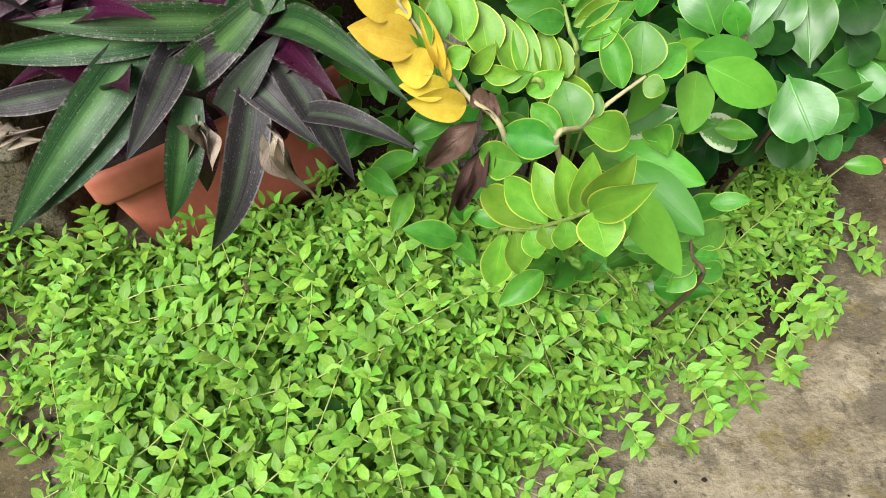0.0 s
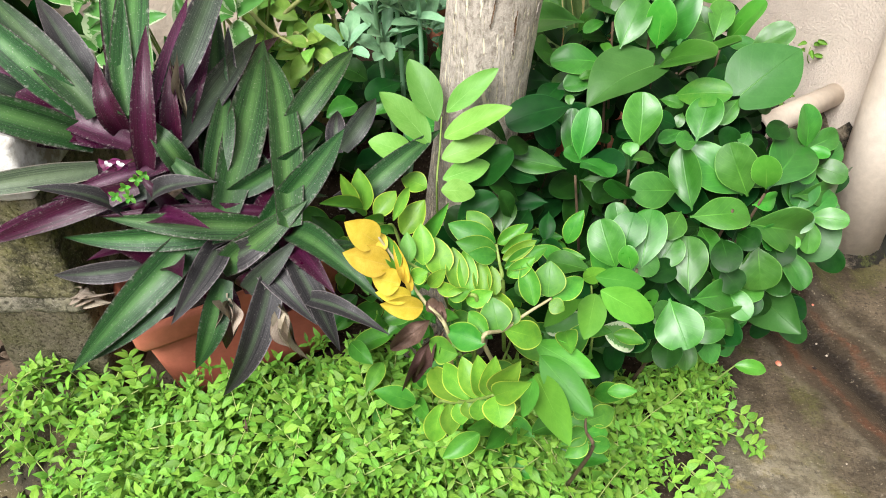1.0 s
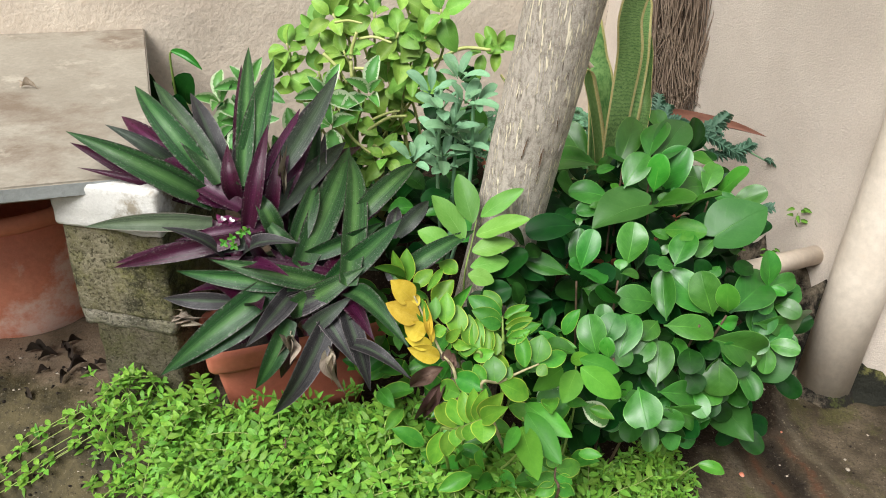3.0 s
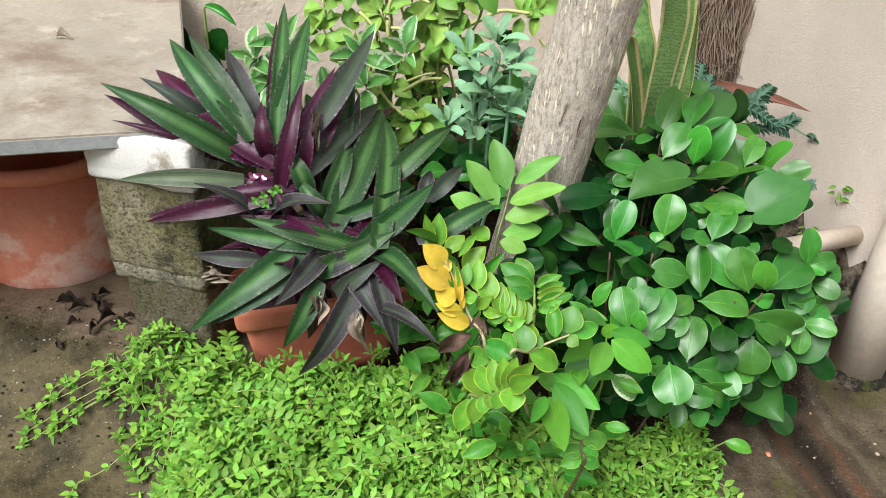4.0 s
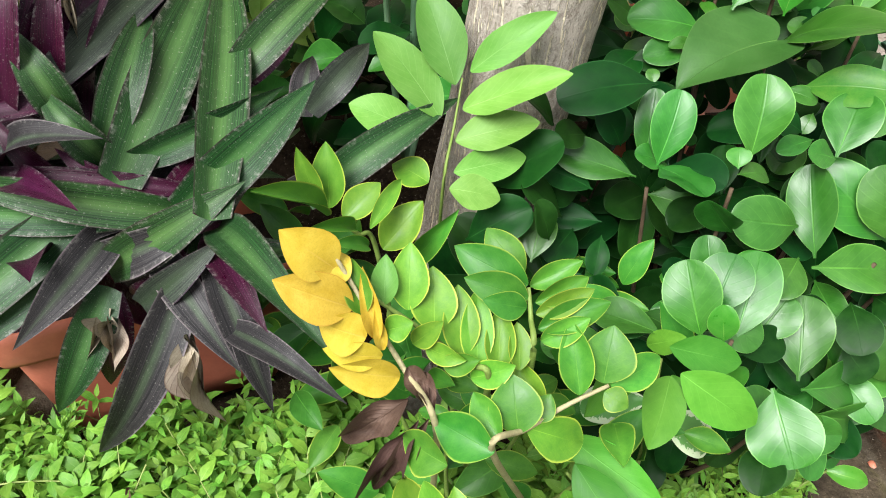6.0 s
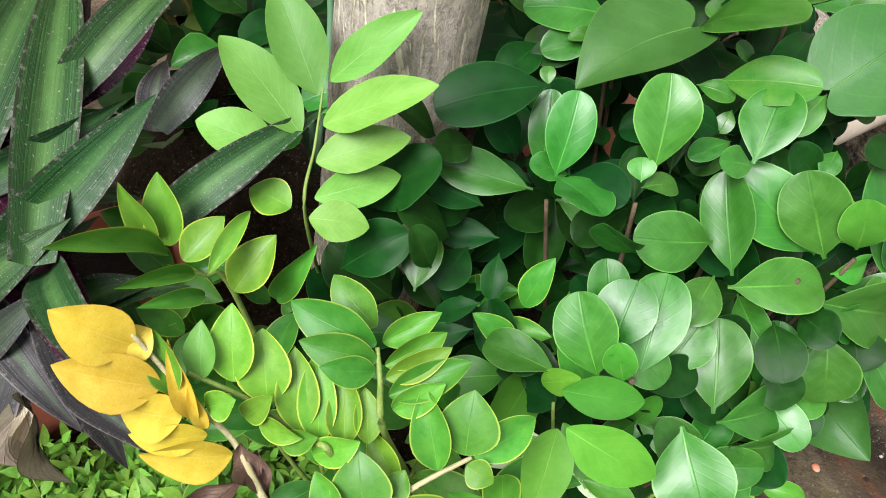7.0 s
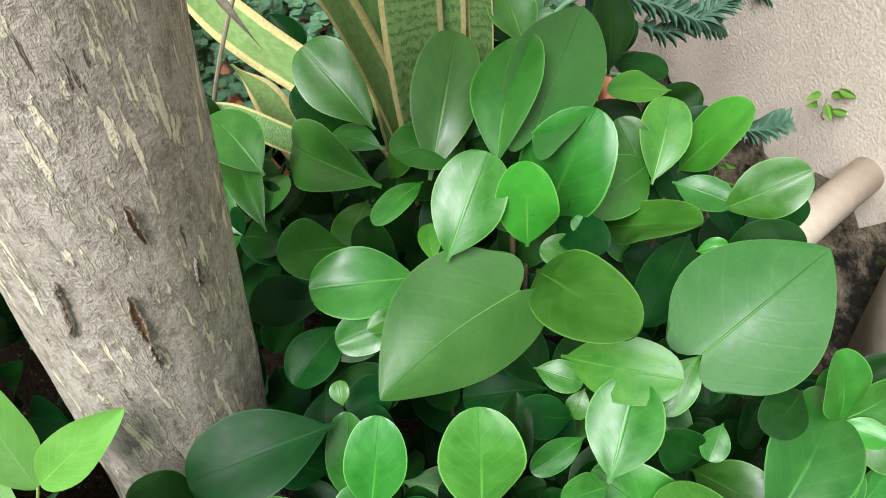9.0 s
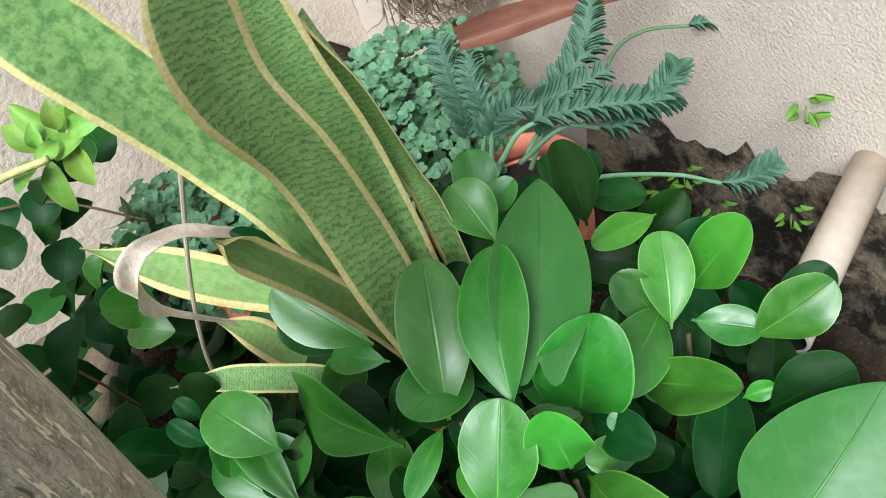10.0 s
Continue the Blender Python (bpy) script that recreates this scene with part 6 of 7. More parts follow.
# ---- snake plant ----
def strip_leaf(name, parent, points, width, mat, face=(0.2, -1, 0.3), fold=0.12, wave=0.0, taper=0.25, label="", n=10):
    """A thick upright sword leaf swept along points."""
    pts = curve_points(points, 10)
    at = Vector(parent.location)
    cols, verts, uvs, faces = 6, [], [], []
    total = len(pts) - 1
    for side in (0, 1):
        for i, p in enumerate(pts):
            t = i / total
            d = (pts[min(i + 1, total)] - pts[max(i - 1, 0)]).normalized()
            f = Vector(face) - Vector(face).dot(d) * d
            f.normalize()
            x = d.cross(f)
            w = width * (0.6 + 0.4 * smooth(0, 0.25, t)) * (1 - smooth(1 - taper, 1.0, t) ** 1.6 * 0.97)
            for j in range(cols + 1):
                u = 2 * j / cols - 1
                z = fold * width * u * u + wave * width * math.sin(t * 11 + (2 if u > 0 else 0)) * abs(u)
                q = p - at + x * (u * w / 2) + f * (z + (0.0 if side == 0 else -0.004 * (1 - u * u) - 0.0006))
                verts.append(q)
                uvs.append((j / cols, t))
    row = cols + 1
    half = row * (total + 1)
    for i in range(total):
        for j in range(cols):
            a = i * row + j
            faces.append((a, a + 1, a + row + 1, a + row))
            b = half + a
            faces.append((b, b + row, b + row + 1, b + 1))
        a = i * row
        faces.append((a, a + row, half + a + row, half + a))
        a += cols
        faces.append((a, half + a, half + a + row, a + row))
    return part(name, mesh_from(name, verts, faces, [mat], uvs), parent, None, label)


snake = thing("snake_plant", "tall snake plant with banded yellow-edged leaves behind the bush", "plant", (0.34, 1.46, 0.40))
strip_leaf("leaf", snake, ((0.315, 1.41, 0.42), (0.321, 1.380, 0.695), (0.324, 1.370, 0.836), (0.323, 1.362, 0.932), (0.311, 1.355, 1.012), (0.321, 1.350, 1.079), (0.333, 1.350, 1.132)), 0.058, M_SNAKE, (0.15, -1, 0.35), 0.10, 0.18)
strip_leaf("leaf", snake, ((0.335, 1.43, 0.42), (0.344, 1.400, 0.757), (0.343, 1.410, 0.887), (0.335, 1.415, 0.968), (0.331, 1.420, 1.032), (0.329, 1.425, 1.083)), 0.056, M_SNAKE, (0.2, -1, 0.3), 0.12, 0.12)
strip_leaf("leaf", snake, ((0.295, 1.46, 0.42), (0.271, 1.450, 0.784), (0.236, 1.460, 0.890), (0.207, 1.460, 0.976), (0.178, 1.455, 1.062), (0.157, 1.450, 1.125)), 0.072, M_SNAKE_SOFT, (0.3, -1, 0.4), 0.12, 0.09)
strip_leaf("leaf", snake, ((0.375, 1.43, 0.42), (0.387, 1.420, 0.749), (0.382, 1.430, 0.824), (0.372, 1.435, 0.899), (0.360, 1.440, 0.997)), 0.028, M_SNAKE, (-0.5, -1, 0.2), 0.3, 0.08)
strip_leaf("leaf", snake, ((0.30, 1.43, 0.45), (0.293, 1.41, 0.615), (0.262, 1.392, 0.76), (0.225, 1.363, 0.887)), 0.034, M_SNAKE_PALE, (0.5, -0.8, 0.5), 0.45, 0.04, 0.06)
strip_leaf("leaf", snake, ((0.26, 1.53, 0.50), (0.203, 1.55, 0.564), (0.102, 1.55, 0.66), (0.039, 1.55, 0.735), (-0.003, 1.55, 0.785)), 0.058, M_SNAKE_PALE, (0.4, -0.6, 0.6), 0.1, 0.03, 0.5)
strip_leaf("leaf", snake, ((0.20, 1.49, 0.46), (0.141, 1.5, 0.53), (0.113, 1.5, 0.615), (0.083, 1.5, 0.664)), 0.045, M_SNAKE_PALE, (0.4, -0.6, 0.6), 0.1, 0.03, 0.5)
strip_leaf("leaf", snake, ((0.21, 1.42, 0.58), (0.157, 1.42, 0.612), (0.097, 1.42, 0.649), (0.04, 1.42, 0.667)), 0.032, M_SNAKE, (0.3, -0.5, 0.8), 0.1, 0.0, 0.5)
strip_leaf("dry_tip", snake, ((0.239, 1.365, 0.887), (0.216, 1.350, 0.917), (0.196, 1.320, 0.938), (0.172, 1.325, 0.906), (0.149, 1.360, 0.838), (0.161, 1.410, 0.737)), 0.014, M_STRAW, (0.1, -0.7, 0.8), 0.35, 0.45, 0.3, "curled dry papery leaf tip")
twig = thing("dry_stick", "thin dry stick leaning among the leaves", "twig", (0.034, 1.5, 0.5))
stem(twig, ((0.02, 1.5, 0.45), (0.034, 1.5, 0.572), (0.09, 1.5, 0.71), (0.174, 1.5, 0.866)), 0.003, 0.0025, M_DRY, "shaft")


def build_pots_behind():
    build_pot((0.33, 1.50, 0.19), 0.10, 0.17, "terracotta pot hidden among leaves holding the snake plant")
    build_pot((0.12, 1.86, 0.20), 0.20, 0.24, "wide terracotta pot filled with tiny round-leaved plants")
    build_pot((0.46, 1.78, 0.20), 0.11, 0.22, "terracotta pot holding trailing blue-green stems")


build_pots_behind()


def leaf_cloud(name, leaves, mat, label, category, kind="stuff", prof=((0.0, 0.0), (0.16, 0.34), (0.38, 0.50), (0.68, 0.34), (1.0, 0.0))):
    """Many tiny folded leaves in one mesh; each leaf is (base, direction, normal, length, width)."""
    verts, faces, uvs = [], [], []
    for base, d, n, L, W in leaves:
        x = d.cross(n)
        i = len(verts)
        verts.append(base)
        uvs.append((0.5, 0.0))
        for v, h in prof[1:-1]:
            c = base + d * (L * v) + n * (L * 0.10 * math.sin(math.pi * v))
            for s in (-1, 0, 1):
                verts.append(c + x * (s * h * W) + n * (abs(s) * 0.07 * W))
                uvs.append((0.5 + 0.46 * s, v))
        verts.append(base + d * L)
        uvs.append((0.5, 1.0))
        faces += [(i, i + 2, i + 1), (i, i + 3, i + 2), (i + 1, i + 2, i + 5, i + 4), (i + 2, i + 3, i + 6, i + 5), (i + 4, i + 5, i + 8, i + 7), (i + 5, i + 6, i + 9, i + 8), (i + 7, i + 8, i + 10), (i + 8, i + 9, i + 10)]
    ob = new(name, mesh_from(name, verts, faces, [mat], uvs))
    return tagged(ob, label, category, kind=kind)


# ---- bright creeping ground cover ----
def inside(poly, x, y):
    hit = False
    for (x0, y0), (x1, y1) in zip(poly, poly[1:] + poly[:1]):
        if (y0 > y) != (y1 > y) and x < x0 + (y - y0) * (x1 - x0) / (y1 - y0):
            hit = not hit
    return hit


COVER = [(-0.84, 0.66), (-0.76, 0.56), (-0.63, 0.48), (-0.55, 0.36), (-0.43, 0.22), (0.0, 0.20), (0.10, 0.36), (0.14, 0.46), (0.26, 0.53), (0.35, 0.60), (0.45, 0.66), (0.53, 0.74), (0.62, 0.84), (0.66, 0.96), (0.645, 1.06), (0.60, 1.08), (0.46, 0.93), (0.16, 0.87), (0.0, 0.88), (-0.10, 0.88), (-0.16, 0.86), (-0.44, 0.745), (-0.55, 0.80), (-0.57, 0.765), (-0.80, 0.765), (-0.815, 0.74)]


def edge_distance(x, y, last=99):
    best = 9.0
    for (x0, y0), (x1, y1) in list(zip(COVER, COVER[1:] + COVER[:1]))[:last]:
        dx, dy = x1 - x0, y1 - y0
        t = max(0, min(1, ((x - x0) * dx + (y - y0) * dy) / (dx * dx + dy * dy)))
        best = min(best, math.hypot(x - x0 - t * dx, y - y0 - t * dy))
    return best


def cover_height(x, y):
    front = edge_distance(x, y, 15)
    mound = 0.175 * smooth(0.0, 0.16, front) * (0.55 + 0.45 * smooth(0.62, 0.1, x)) + 0.02
    mound *= 1 - 0.5 * smooth(-0.40, -0.62, x)
    mound += 0.05 * smooth(0.42, 0.54, x) * smooth(0.03, 0.09, front)
    mound += 0.035 * smooth(0.62, 0.76, y) * smooth(-0.50, -0.36, x) * smooth(0.05, -0.08, x)
    return ground_height(x, y) + mound + 0.022 * noise.noise(Vector((x * 9, y * 9, 1.7))) + 0.012 * noise.noise(Vector((x * 25, y * 25, 5)))


def build_cover():
    rnd = random.Random(3)
    leaves, stems = [], []

    def sprig(p, up, pairs, size):
        a = rnd.uniform(0, 6.283)
        ref = Vector((0, 0, 1)) if abs(up.z) < 0.9 else Vector((1, 0, 0))
        e1 = up.cross(ref).normalized()
        e2 = up.cross(e1)
        for k in range(pairs):
            for s in (0, math.pi):
                ang = a + s + k * 1.57 + rnd.uniform(-0.35, 0.35)
                side = e1 * math.cos(ang) + e2 * math.sin(ang)
                rise = rnd.uniform(-0.25, 0.6) + 0.3 * (k == 0)
                d = (side + up * rise).normalized()
                n = (up - up.dot(d) * d).normalized()
                n = (n + Vector((rnd.uniform(-0.5, 0.5), rnd.uniform(-0.5, 0.4), 0))).normalized()
                n = (n - n.dot(d) * d).normalized()
                L = size * rnd.uniform(0.75, 1.2) * (0.72 if k == 0 else 1.0)
                leaves.append((p - up * (0.012 * k), d, n, L, L * rnd.uniform(0.30, 0.42)))

    def strand(points, size=0.024):
        pts = curve_points(points, 8)
        stems.append((pts, 0.0012))
        for k in range(2, len(pts) - 1, 5):
            d = (pts[k + 1] - pts[k - 1]).normalized()
            for s in (-1, 1):
                side = Vector((-d.y, d.x, 0.5 * rnd.random())).normalized() * s
                dd = (side + d * 0.5 + Vector((0, 0, 0.25))).normalized()
                n = Vector((rnd.uniform(-0.3, 0.3), rnd.uniform(-0.5, 0.0), 1))
                n = (n - n.dot(dd) * dd).normalized()
                L = size * rnd.uniform(0.9, 1.3)
                leaves.append((pts[k], dd, n, L, L * 0.5))
        sprig(pts[-1], Vector((0, -0.3, 1)).normalized(), 2, size)

    count = 0
    while count < 4700:
        x, y = rnd.uniform(-0.92, 0.68), rnd.uniform(0.2, 1.07)
        if not inside(COVER, x, y):
            continue
        e = edge_distance(x, y)
        if rnd.random() > 0.35 + 0.65 * smooth(0.0, 0.05, e) or (x < -0.52 and rnd.random() < 0.5):
            continue
        z = cover_height(x, y)
        deep = rnd.random() ** 1.2 * 0.105
        up = Vector((rnd.uniform(-0.5, 0.5), rnd.uniform(-0.75, 0.25), 1)).normalized()
        p = Vector((x, y, z - deep))
        sprig(p, up, rnd.choice((2, 2, 3)), rnd.uniform(0.022, 0.036) * (0.88 if x > 0.3 else 1))
        if rnd.random() < 0.5:
            q = Vector((x + rnd.uniform(-0.03, 0.03), y + rnd.uniform(-0.02, 0.04), z - 0.07))
            stems.append(([q, (p + q) / 2 + Vector((0.004, 0, 0)), p], 0.0009))
        count += 1
    for _ in range(34):
        i = rnd.choice((0, 1, 2, 3, 6, 7, 8, 9, 10, 11, 12))
        (x0, y0), (x1, y1) = COVER[i], COVER[i + 1]
        t = rnd.random()
        x, y = x0 + (x1 - x0) * t, y0 + (y1 - y0) * t
        nx, ny = (y1 - y0), -(x1 - x0)
        s = math.hypot(nx, ny)
        L = rnd.uniform(0.04, 0.12) * (1.5 if i < 3 else 0.6)
        nx, ny = nx / s * L, ny / s * L
        g = lambda a, b, h: Vector((a, b, ground_height(a, b) + h))
        strand((g(x - nx * 0.4, y - ny * 0.4, 0.035), g(x + nx * 0.3, y + ny * 0.3, 0.03), g(x + nx * 0.7 + rnd.uniform(-0.02, 0.02), y + ny * 0.7, 0.02), g(x + nx, y + ny, 0.012)))
    for _ in range(170):
        x, y, a = rnd.uniform(-0.7, 0.5), rnd.uniform(0.25, 0.8), rnd.uniform(0, 6.283)
        L = rnd.uniform(0.07, 0.16)
        trail = [(x + L * k / 3 * math.cos(a), y + L * k / 3 * math.sin(a)) for k in range(4)]
        if all(inside(COVER, *p) for p in trail):
            strand([Vector((p[0], p[1], cover_height(*p) + 0.004 + 0.006 * rnd.random())) for p in trail], 0.026)
    verts, faces = [], []
    for pts, r in stems:
        b = len(verts)
        for p in pts:
            for k in range(3):
                verts.append(Vector(p) + Vector((r * math.cos(2.1 * k), r * 0.6 * math.sin(2.1 * k), r * math.sin(2.1 * k))))
        for i in range(len(pts) - 1):
            for k in range(3):
                a0, a1 = b + i * 3 + k, b + i * 3 + (k + 1) % 3
                faces.append((a0, a1, a1 + 3, a0 + 3))
    cover = leaf_cloud("ground_cover", leaves, M_COVER, "bright lime-green creeping plants carpeting the front of the bed", "ground cover")
    part("stems", mesh_from("stems", verts, faces, [M_STEM_COVER]), cover)
    tagged(cover.children[0], kind="stuff")


build_cover()


# ---- shrubs at the back ----
OVALS = [leaf_mesh("oval", b, f, 0.03, tw, tp, 8, 4, 0.012, 40 + s) for s, (b, f, tw, tp) in enumerate(((0.1, 0.2, 0.1, 0.05), (0.14, 0.1, -0.2, 0.1), (0.06, 0.25, 0.2, 0.0)))]
SPOONS = [leaf_mesh("spoon", b, f, 0.02, 0.1, 0.05, 8, 4, 0.014, 50 + s) for s, (b, f) in enumerate(((0.08, 0.1), (0.14, 0.15), (0.05, 0.2)))]
SHRUB = random.Random(21)


def rosette(parent, center, count, size, ratio, mat, shapes, axis=(0, -0.35, 1), spread=0.9, limit=None):
    """Leaves opening round the end of a shoot, the inner ones smaller and steeper."""
    c, ax = Vector(center), Vector(axis).normalized()
    e1 = ax.cross(Vector((0.3, 1, 0.1))).normalized()
    e2 = ax.cross(e1)
    a0 = SHRUB.uniform(0, 6.283)
    for k in range(count):
        a = a0 + k * 2.4
        ring = (k + 0.5) / count
        rise = 1.3 - 1.25 * ring * spread
        d = (e1 * math.cos(a) + e2 * math.sin(a) + ax * rise).normalized()
        L = size * (0.55 + 0.5 * ring) * SHRUB.uniform(0.85, 1.15)
        base = c - ax * (0.012 * k / count) + d * 0.006
        n = ax + (e1 * math.cos(a) + e2 * math.sin(a)) * -0.4 + Vector((SHRUB.uniform(-0.3, 0.3), SHRUB.uniform(-0.3, 0.1), 0))
        put_leaf("leaf", shapes[SHRUB.randrange(len(shapes))], parent, base, base + d * L, L * ratio * SHRUB.uniform(0.9, 1.1), mat, None, n)


def spray(parent, center, count, size, ratio, mat, shapes, face, flat=0.35):
    """Broad leaves round the end of a shoot, lying open towards one side."""
    c, f = Vector(center), Vector(face).normalized()
    e1 = f.cross(Vector((0.1, 0.2, 1))).normalized()
    e2 = f.cross(e1)
    a0 = SHRUB.uniform(0, 6.283)
    for k in range(count):
        a = a0 + k * 2.4 + SHRUB.uniform(-0.2, 0.2)
        ring = (k + 0.5) / count
        out = e1 * math.cos(a) + e2 * math.sin(a)
        d = (out + f * (0.75 - (0.75 + flat) * ring)).normalized()
        L = size * (0.5 + 0.6 * ring) * SHRUB.uniform(0.85, 1.15)
        base = c - f * (0.03 * ring) + out * 0.008
        n = f + out * 0.15 + Vector((SHRUB.uniform(-0.35, 0.35), SHRUB.uniform(-0.2, 0.2), SHRUB.uniform(-0.2, 0.5)))
        put_leaf("leaf", shapes[SHRUB.randrange(len(shapes))], parent, base, base + d * L, L * ratio * SHRUB.uniform(0.9, 1.1), mat, None, n)


def shoot(parent, points, size, ratio, mat, shapes, r0=0.005, r1=0.0028, every=6, first=8):
    """A bent green shoot with single leaves along it."""
    branch = stem(parent, points, r0, r1, M_STEM_LIME)
    pts = curve_points(points, 8)
    for k in range(first, len(pts) - 2, every):
        side = Vector((SHRUB.choice((-1, 1)) * SHRUB.uniform(0.5, 1), -0.5, SHRUB.uniform(-0.3, 0.5))).normalized()
        put_leaf("leaf", shapes[k % len(shapes)], branch, pts[k], pts[k] + side * size * SHRUB.uniform(0.7, 1.1), size * ratio, mat, None, (SHRUB.uniform(-0.4, 0.4), -0.8, 0.7))
    return branch


M_STEM_LIME = mottled("lime_stem", (0.40, 0.44, 0.13), (0.56, 0.58, 0.24), 0.5, 20.0)
M_LIME_OLD = leaf_material("ageing_lime_leaf", (0.27, 0.36, 0.07), (0.38, 0.41, 0.11), (0.42, 0.46, 0.16), None, 0.45, 0.35, 0.02, 6, 0.1, 0.95, 0.25, 0.02, 0.2)
BROAD = [leaf_mesh("oval", b, f, 0.03, tw, tp, 10, 6, 0.012, 45 + s) for s, (b, f, tw, tp) in enumerate(((0.08, 0.12, 0.1, 0.08), (0.12, 0.08, -0.2, 0.12), (0.05, 0.18, 0.2, 0.04)))]
lime = thing("lime_leaved_shrub", "lime-green broad-leaved straggling shrub against the plastered wall", "plant", (-0.36, 1.46, 0.25))
for x, z, dy in ((-0.545, 0.85, 0), (-0.472, 0.893, 0.02), (-0.416, 0.94, 0), (-0.378, 0.858, -0.03), (-0.313, 0.948, 0.02), (-0.243, 0.912, 0), (-0.178, 0.903, 0.02), (-0.202, 0.816, -0.01), (-0.537, 0.785, -0.02), (-0.459, 0.785, 0), (-0.396, 0.707, -0.03), (-0.36, 0.671, 0.0), (-0.278, 0.764, 0.04), (-0.142, 0.975, 0.02), (-0.23, 0.864, 0), (-0.35, 1.0, 0.05), (-0.43, 1.02, 0.04), (-0.25, 1.0, 0.05)):
    old = SHRUB.random() < 0.1
    kink = SHRUB.uniform(-0.07, 0.07)
    branch = shoot(lime, ((-0.34 + 0.2 * (x + 0.33), 1.52, 0.3), (x * 0.5 - 0.17 + kink, 1.49, z * 0.62), (x * 0.85 - 0.05 - kink * 0.6, 1.44 + dy, z * 0.86), (x, 1.39 + dy, z)), 0.065, 0.6, M_LIME, BROAD)
    spray(branch, (x, 1.38 + dy, z), 6, 0.080, 0.62, M_LIME_OLD if old else M_LIME, BROAD, (SHRUB.uniform(-0.5, 0.6), -0.9, SHRUB.uniform(0.3, 1.0)))
for x, y, z in ((-0.241, 1.29, 0.62), (-0.27, 1.31, 0.60)):
    branch = shoot(lime, ((-0.33, 1.45, 0.5), (x - 0.05, y + 0.05, z), (x, y, z)), 0.05, 0.6, M_LIME, BROAD)
    spray(branch, (x, y, z), 7, 0.075, 0.6, M_LIME, BROAD, (0.1, -0.7, 0.8))
stem(lime, ((-0.28, 1.46, 0.65), (-0.286, 1.720, 0.697), (-0.199, 1.720, 0.763), (-0.141, 1.720, 0.796), (-0.063, 1.720, 0.799)), 0.0065, 0.005, M_STEM_LIME)
for (a, b, c), r in ((((-0.344, 1.330, 0.787), (-0.347, 1.330, 0.861), (-0.332, 1.330, 0.918)), 0.0055), (((-0.331, 1.340, 0.899), (-0.290, 1.340, 0.908), (-0.245, 1.340, 0.899)), 0.004), (((-0.338, 1.330, 0.827), (-0.303, 1.330, 0.827), (-0.260, 1.330, 0.803)), 0.004), (((-0.417, 1.320, 0.858), (-0.384, 1.320, 0.830), (-0.355, 1.320, 0.789)), 0.0045), (((-0.330, 1.360, 0.639), (-0.260, 1.360, 0.694), (-0.208, 1.360, 0.708)), 0.005), (((-0.333, 1.390, 0.659), (-0.269, 1.390, 0.696), (-0.235, 1.390, 0.707)), 0.004), (((-0.352, 1.270, 0.698), (-0.319, 1.270, 0.659), (-0.276, 1.270, 0.630)), 0.0045), (((-0.392, 1.340, 0.933), (-0.357, 1.340, 0.941), (-0.321, 1.340, 0.938)), 0.0035)):
    stem(lime, (a, b, c), r, r * 0.75, M_STEM_LIME)
for x, y, z in ((-0.05, 1.75, 0.805), (-0.09, 1.75, 0.79), (-0.28, 1.6, 0.70)):
    spray(lime, (x, y, z), 6, 0.07, 0.55, M_LIME, BROAD, (0.1, -0.8, 0.6))

sage = thing("grey_green_plant", "upright grey-green spoon-leaved plant between shrub and tree", "plant", (-0.07, 1.31, 0.25))
for x, z in ((-0.06, 0.851), (-0.039, 0.80), (-0.101, 0.769), (-0.066, 0.735), (-0.015, 0.795), (-0.102, 0.70), (-0.087, 0.645), (-0.038, 0.685), (-0.088, 0.60), (-0.16, 0.63), (0.0, 0.66), (-0.13, 0.80)):
    rosette(sage, (x, 1.27 + SHRUB.uniform(-0.02, 0.03), z), 6, 0.078, 0.38, M_SAGE, SPOONS, (SHRUB.uniform(-0.25, 0.25), -0.3, 1), 0.8)
for x in (-0.06, -0.10, -0.02):
    stem(sage, ((-0.07, 1.31, 0.26), (x, 1.29, 0.55), (x, 1.275, 0.82)), 0.006, 0.004, M_SAGE)

varieg = thing("variegated_shrub", "white-edged variegated shrub behind the strap-leaved clump", "plant", (-0.52, 1.30, 0.22))
for x, z in ((-0.67, 0.72), (-0.60, 0.765), (-0.607, 0.673), (-0.677, 0.618), (-0.394, 0.77), (-0.371, 0.70), (-0.285, 0.78), (-0.383, 0.54), (-0.568, 0.677), (-0.47, 0.62), (-0.52, 0.56)):
    rosette(varieg, (x, 1.25 + SHRUB.uniform(-0.02, 0.04), z), 5, 0.095, 0.45, M_VARIEG, OVALS, (0.1, -0.7, 0.7), 1.0)
    stem(varieg, ((-0.52, 1.30, 0.25), (x * 0.6 - 0.2, 1.29, z * 0.7), (x, 1.26, z)), 0.004, 0.002, M_STEM)

dark = thing("round_leaved_plant", "dark green round-leaved plant in the gap beside the slab", "plant", (-0.92, 1.58, 0.2))
for x, z in ((-1.056, 0.63), (-1.0, 0.583), (-0.941, 0.563), (-0.891, 0.532), (-0.918, 0.483), (-0.967, 0.62), (-0.84, 0.47), (-0.80, 0.55), (-0.75, 0.48), (-0.87, 0.42)):
    b = Vector((x, 1.55 + SHRUB.uniform(-0.04, 0.04), z - 0.05))
    put_leaf("leaf", leaf_mesh("round", 0.1, 0.1, 0.02, 0, 0.05, 8, 6, 0.01, 60), dark, b, b + Vector((SHRUB.uniform(-0.04, 0.04), -0.02, 0.10)), 0.095, M_DARK_SHADED_LEAF, None, (SHRUB.uniform(-0.4, 0.4), -1, 0.5))
    stem(dark, ((-0.92, 1.58, 0.21), (x, 1.57, z * 0.6), tuple(b)), 0.003, 0.002, M_STEM)
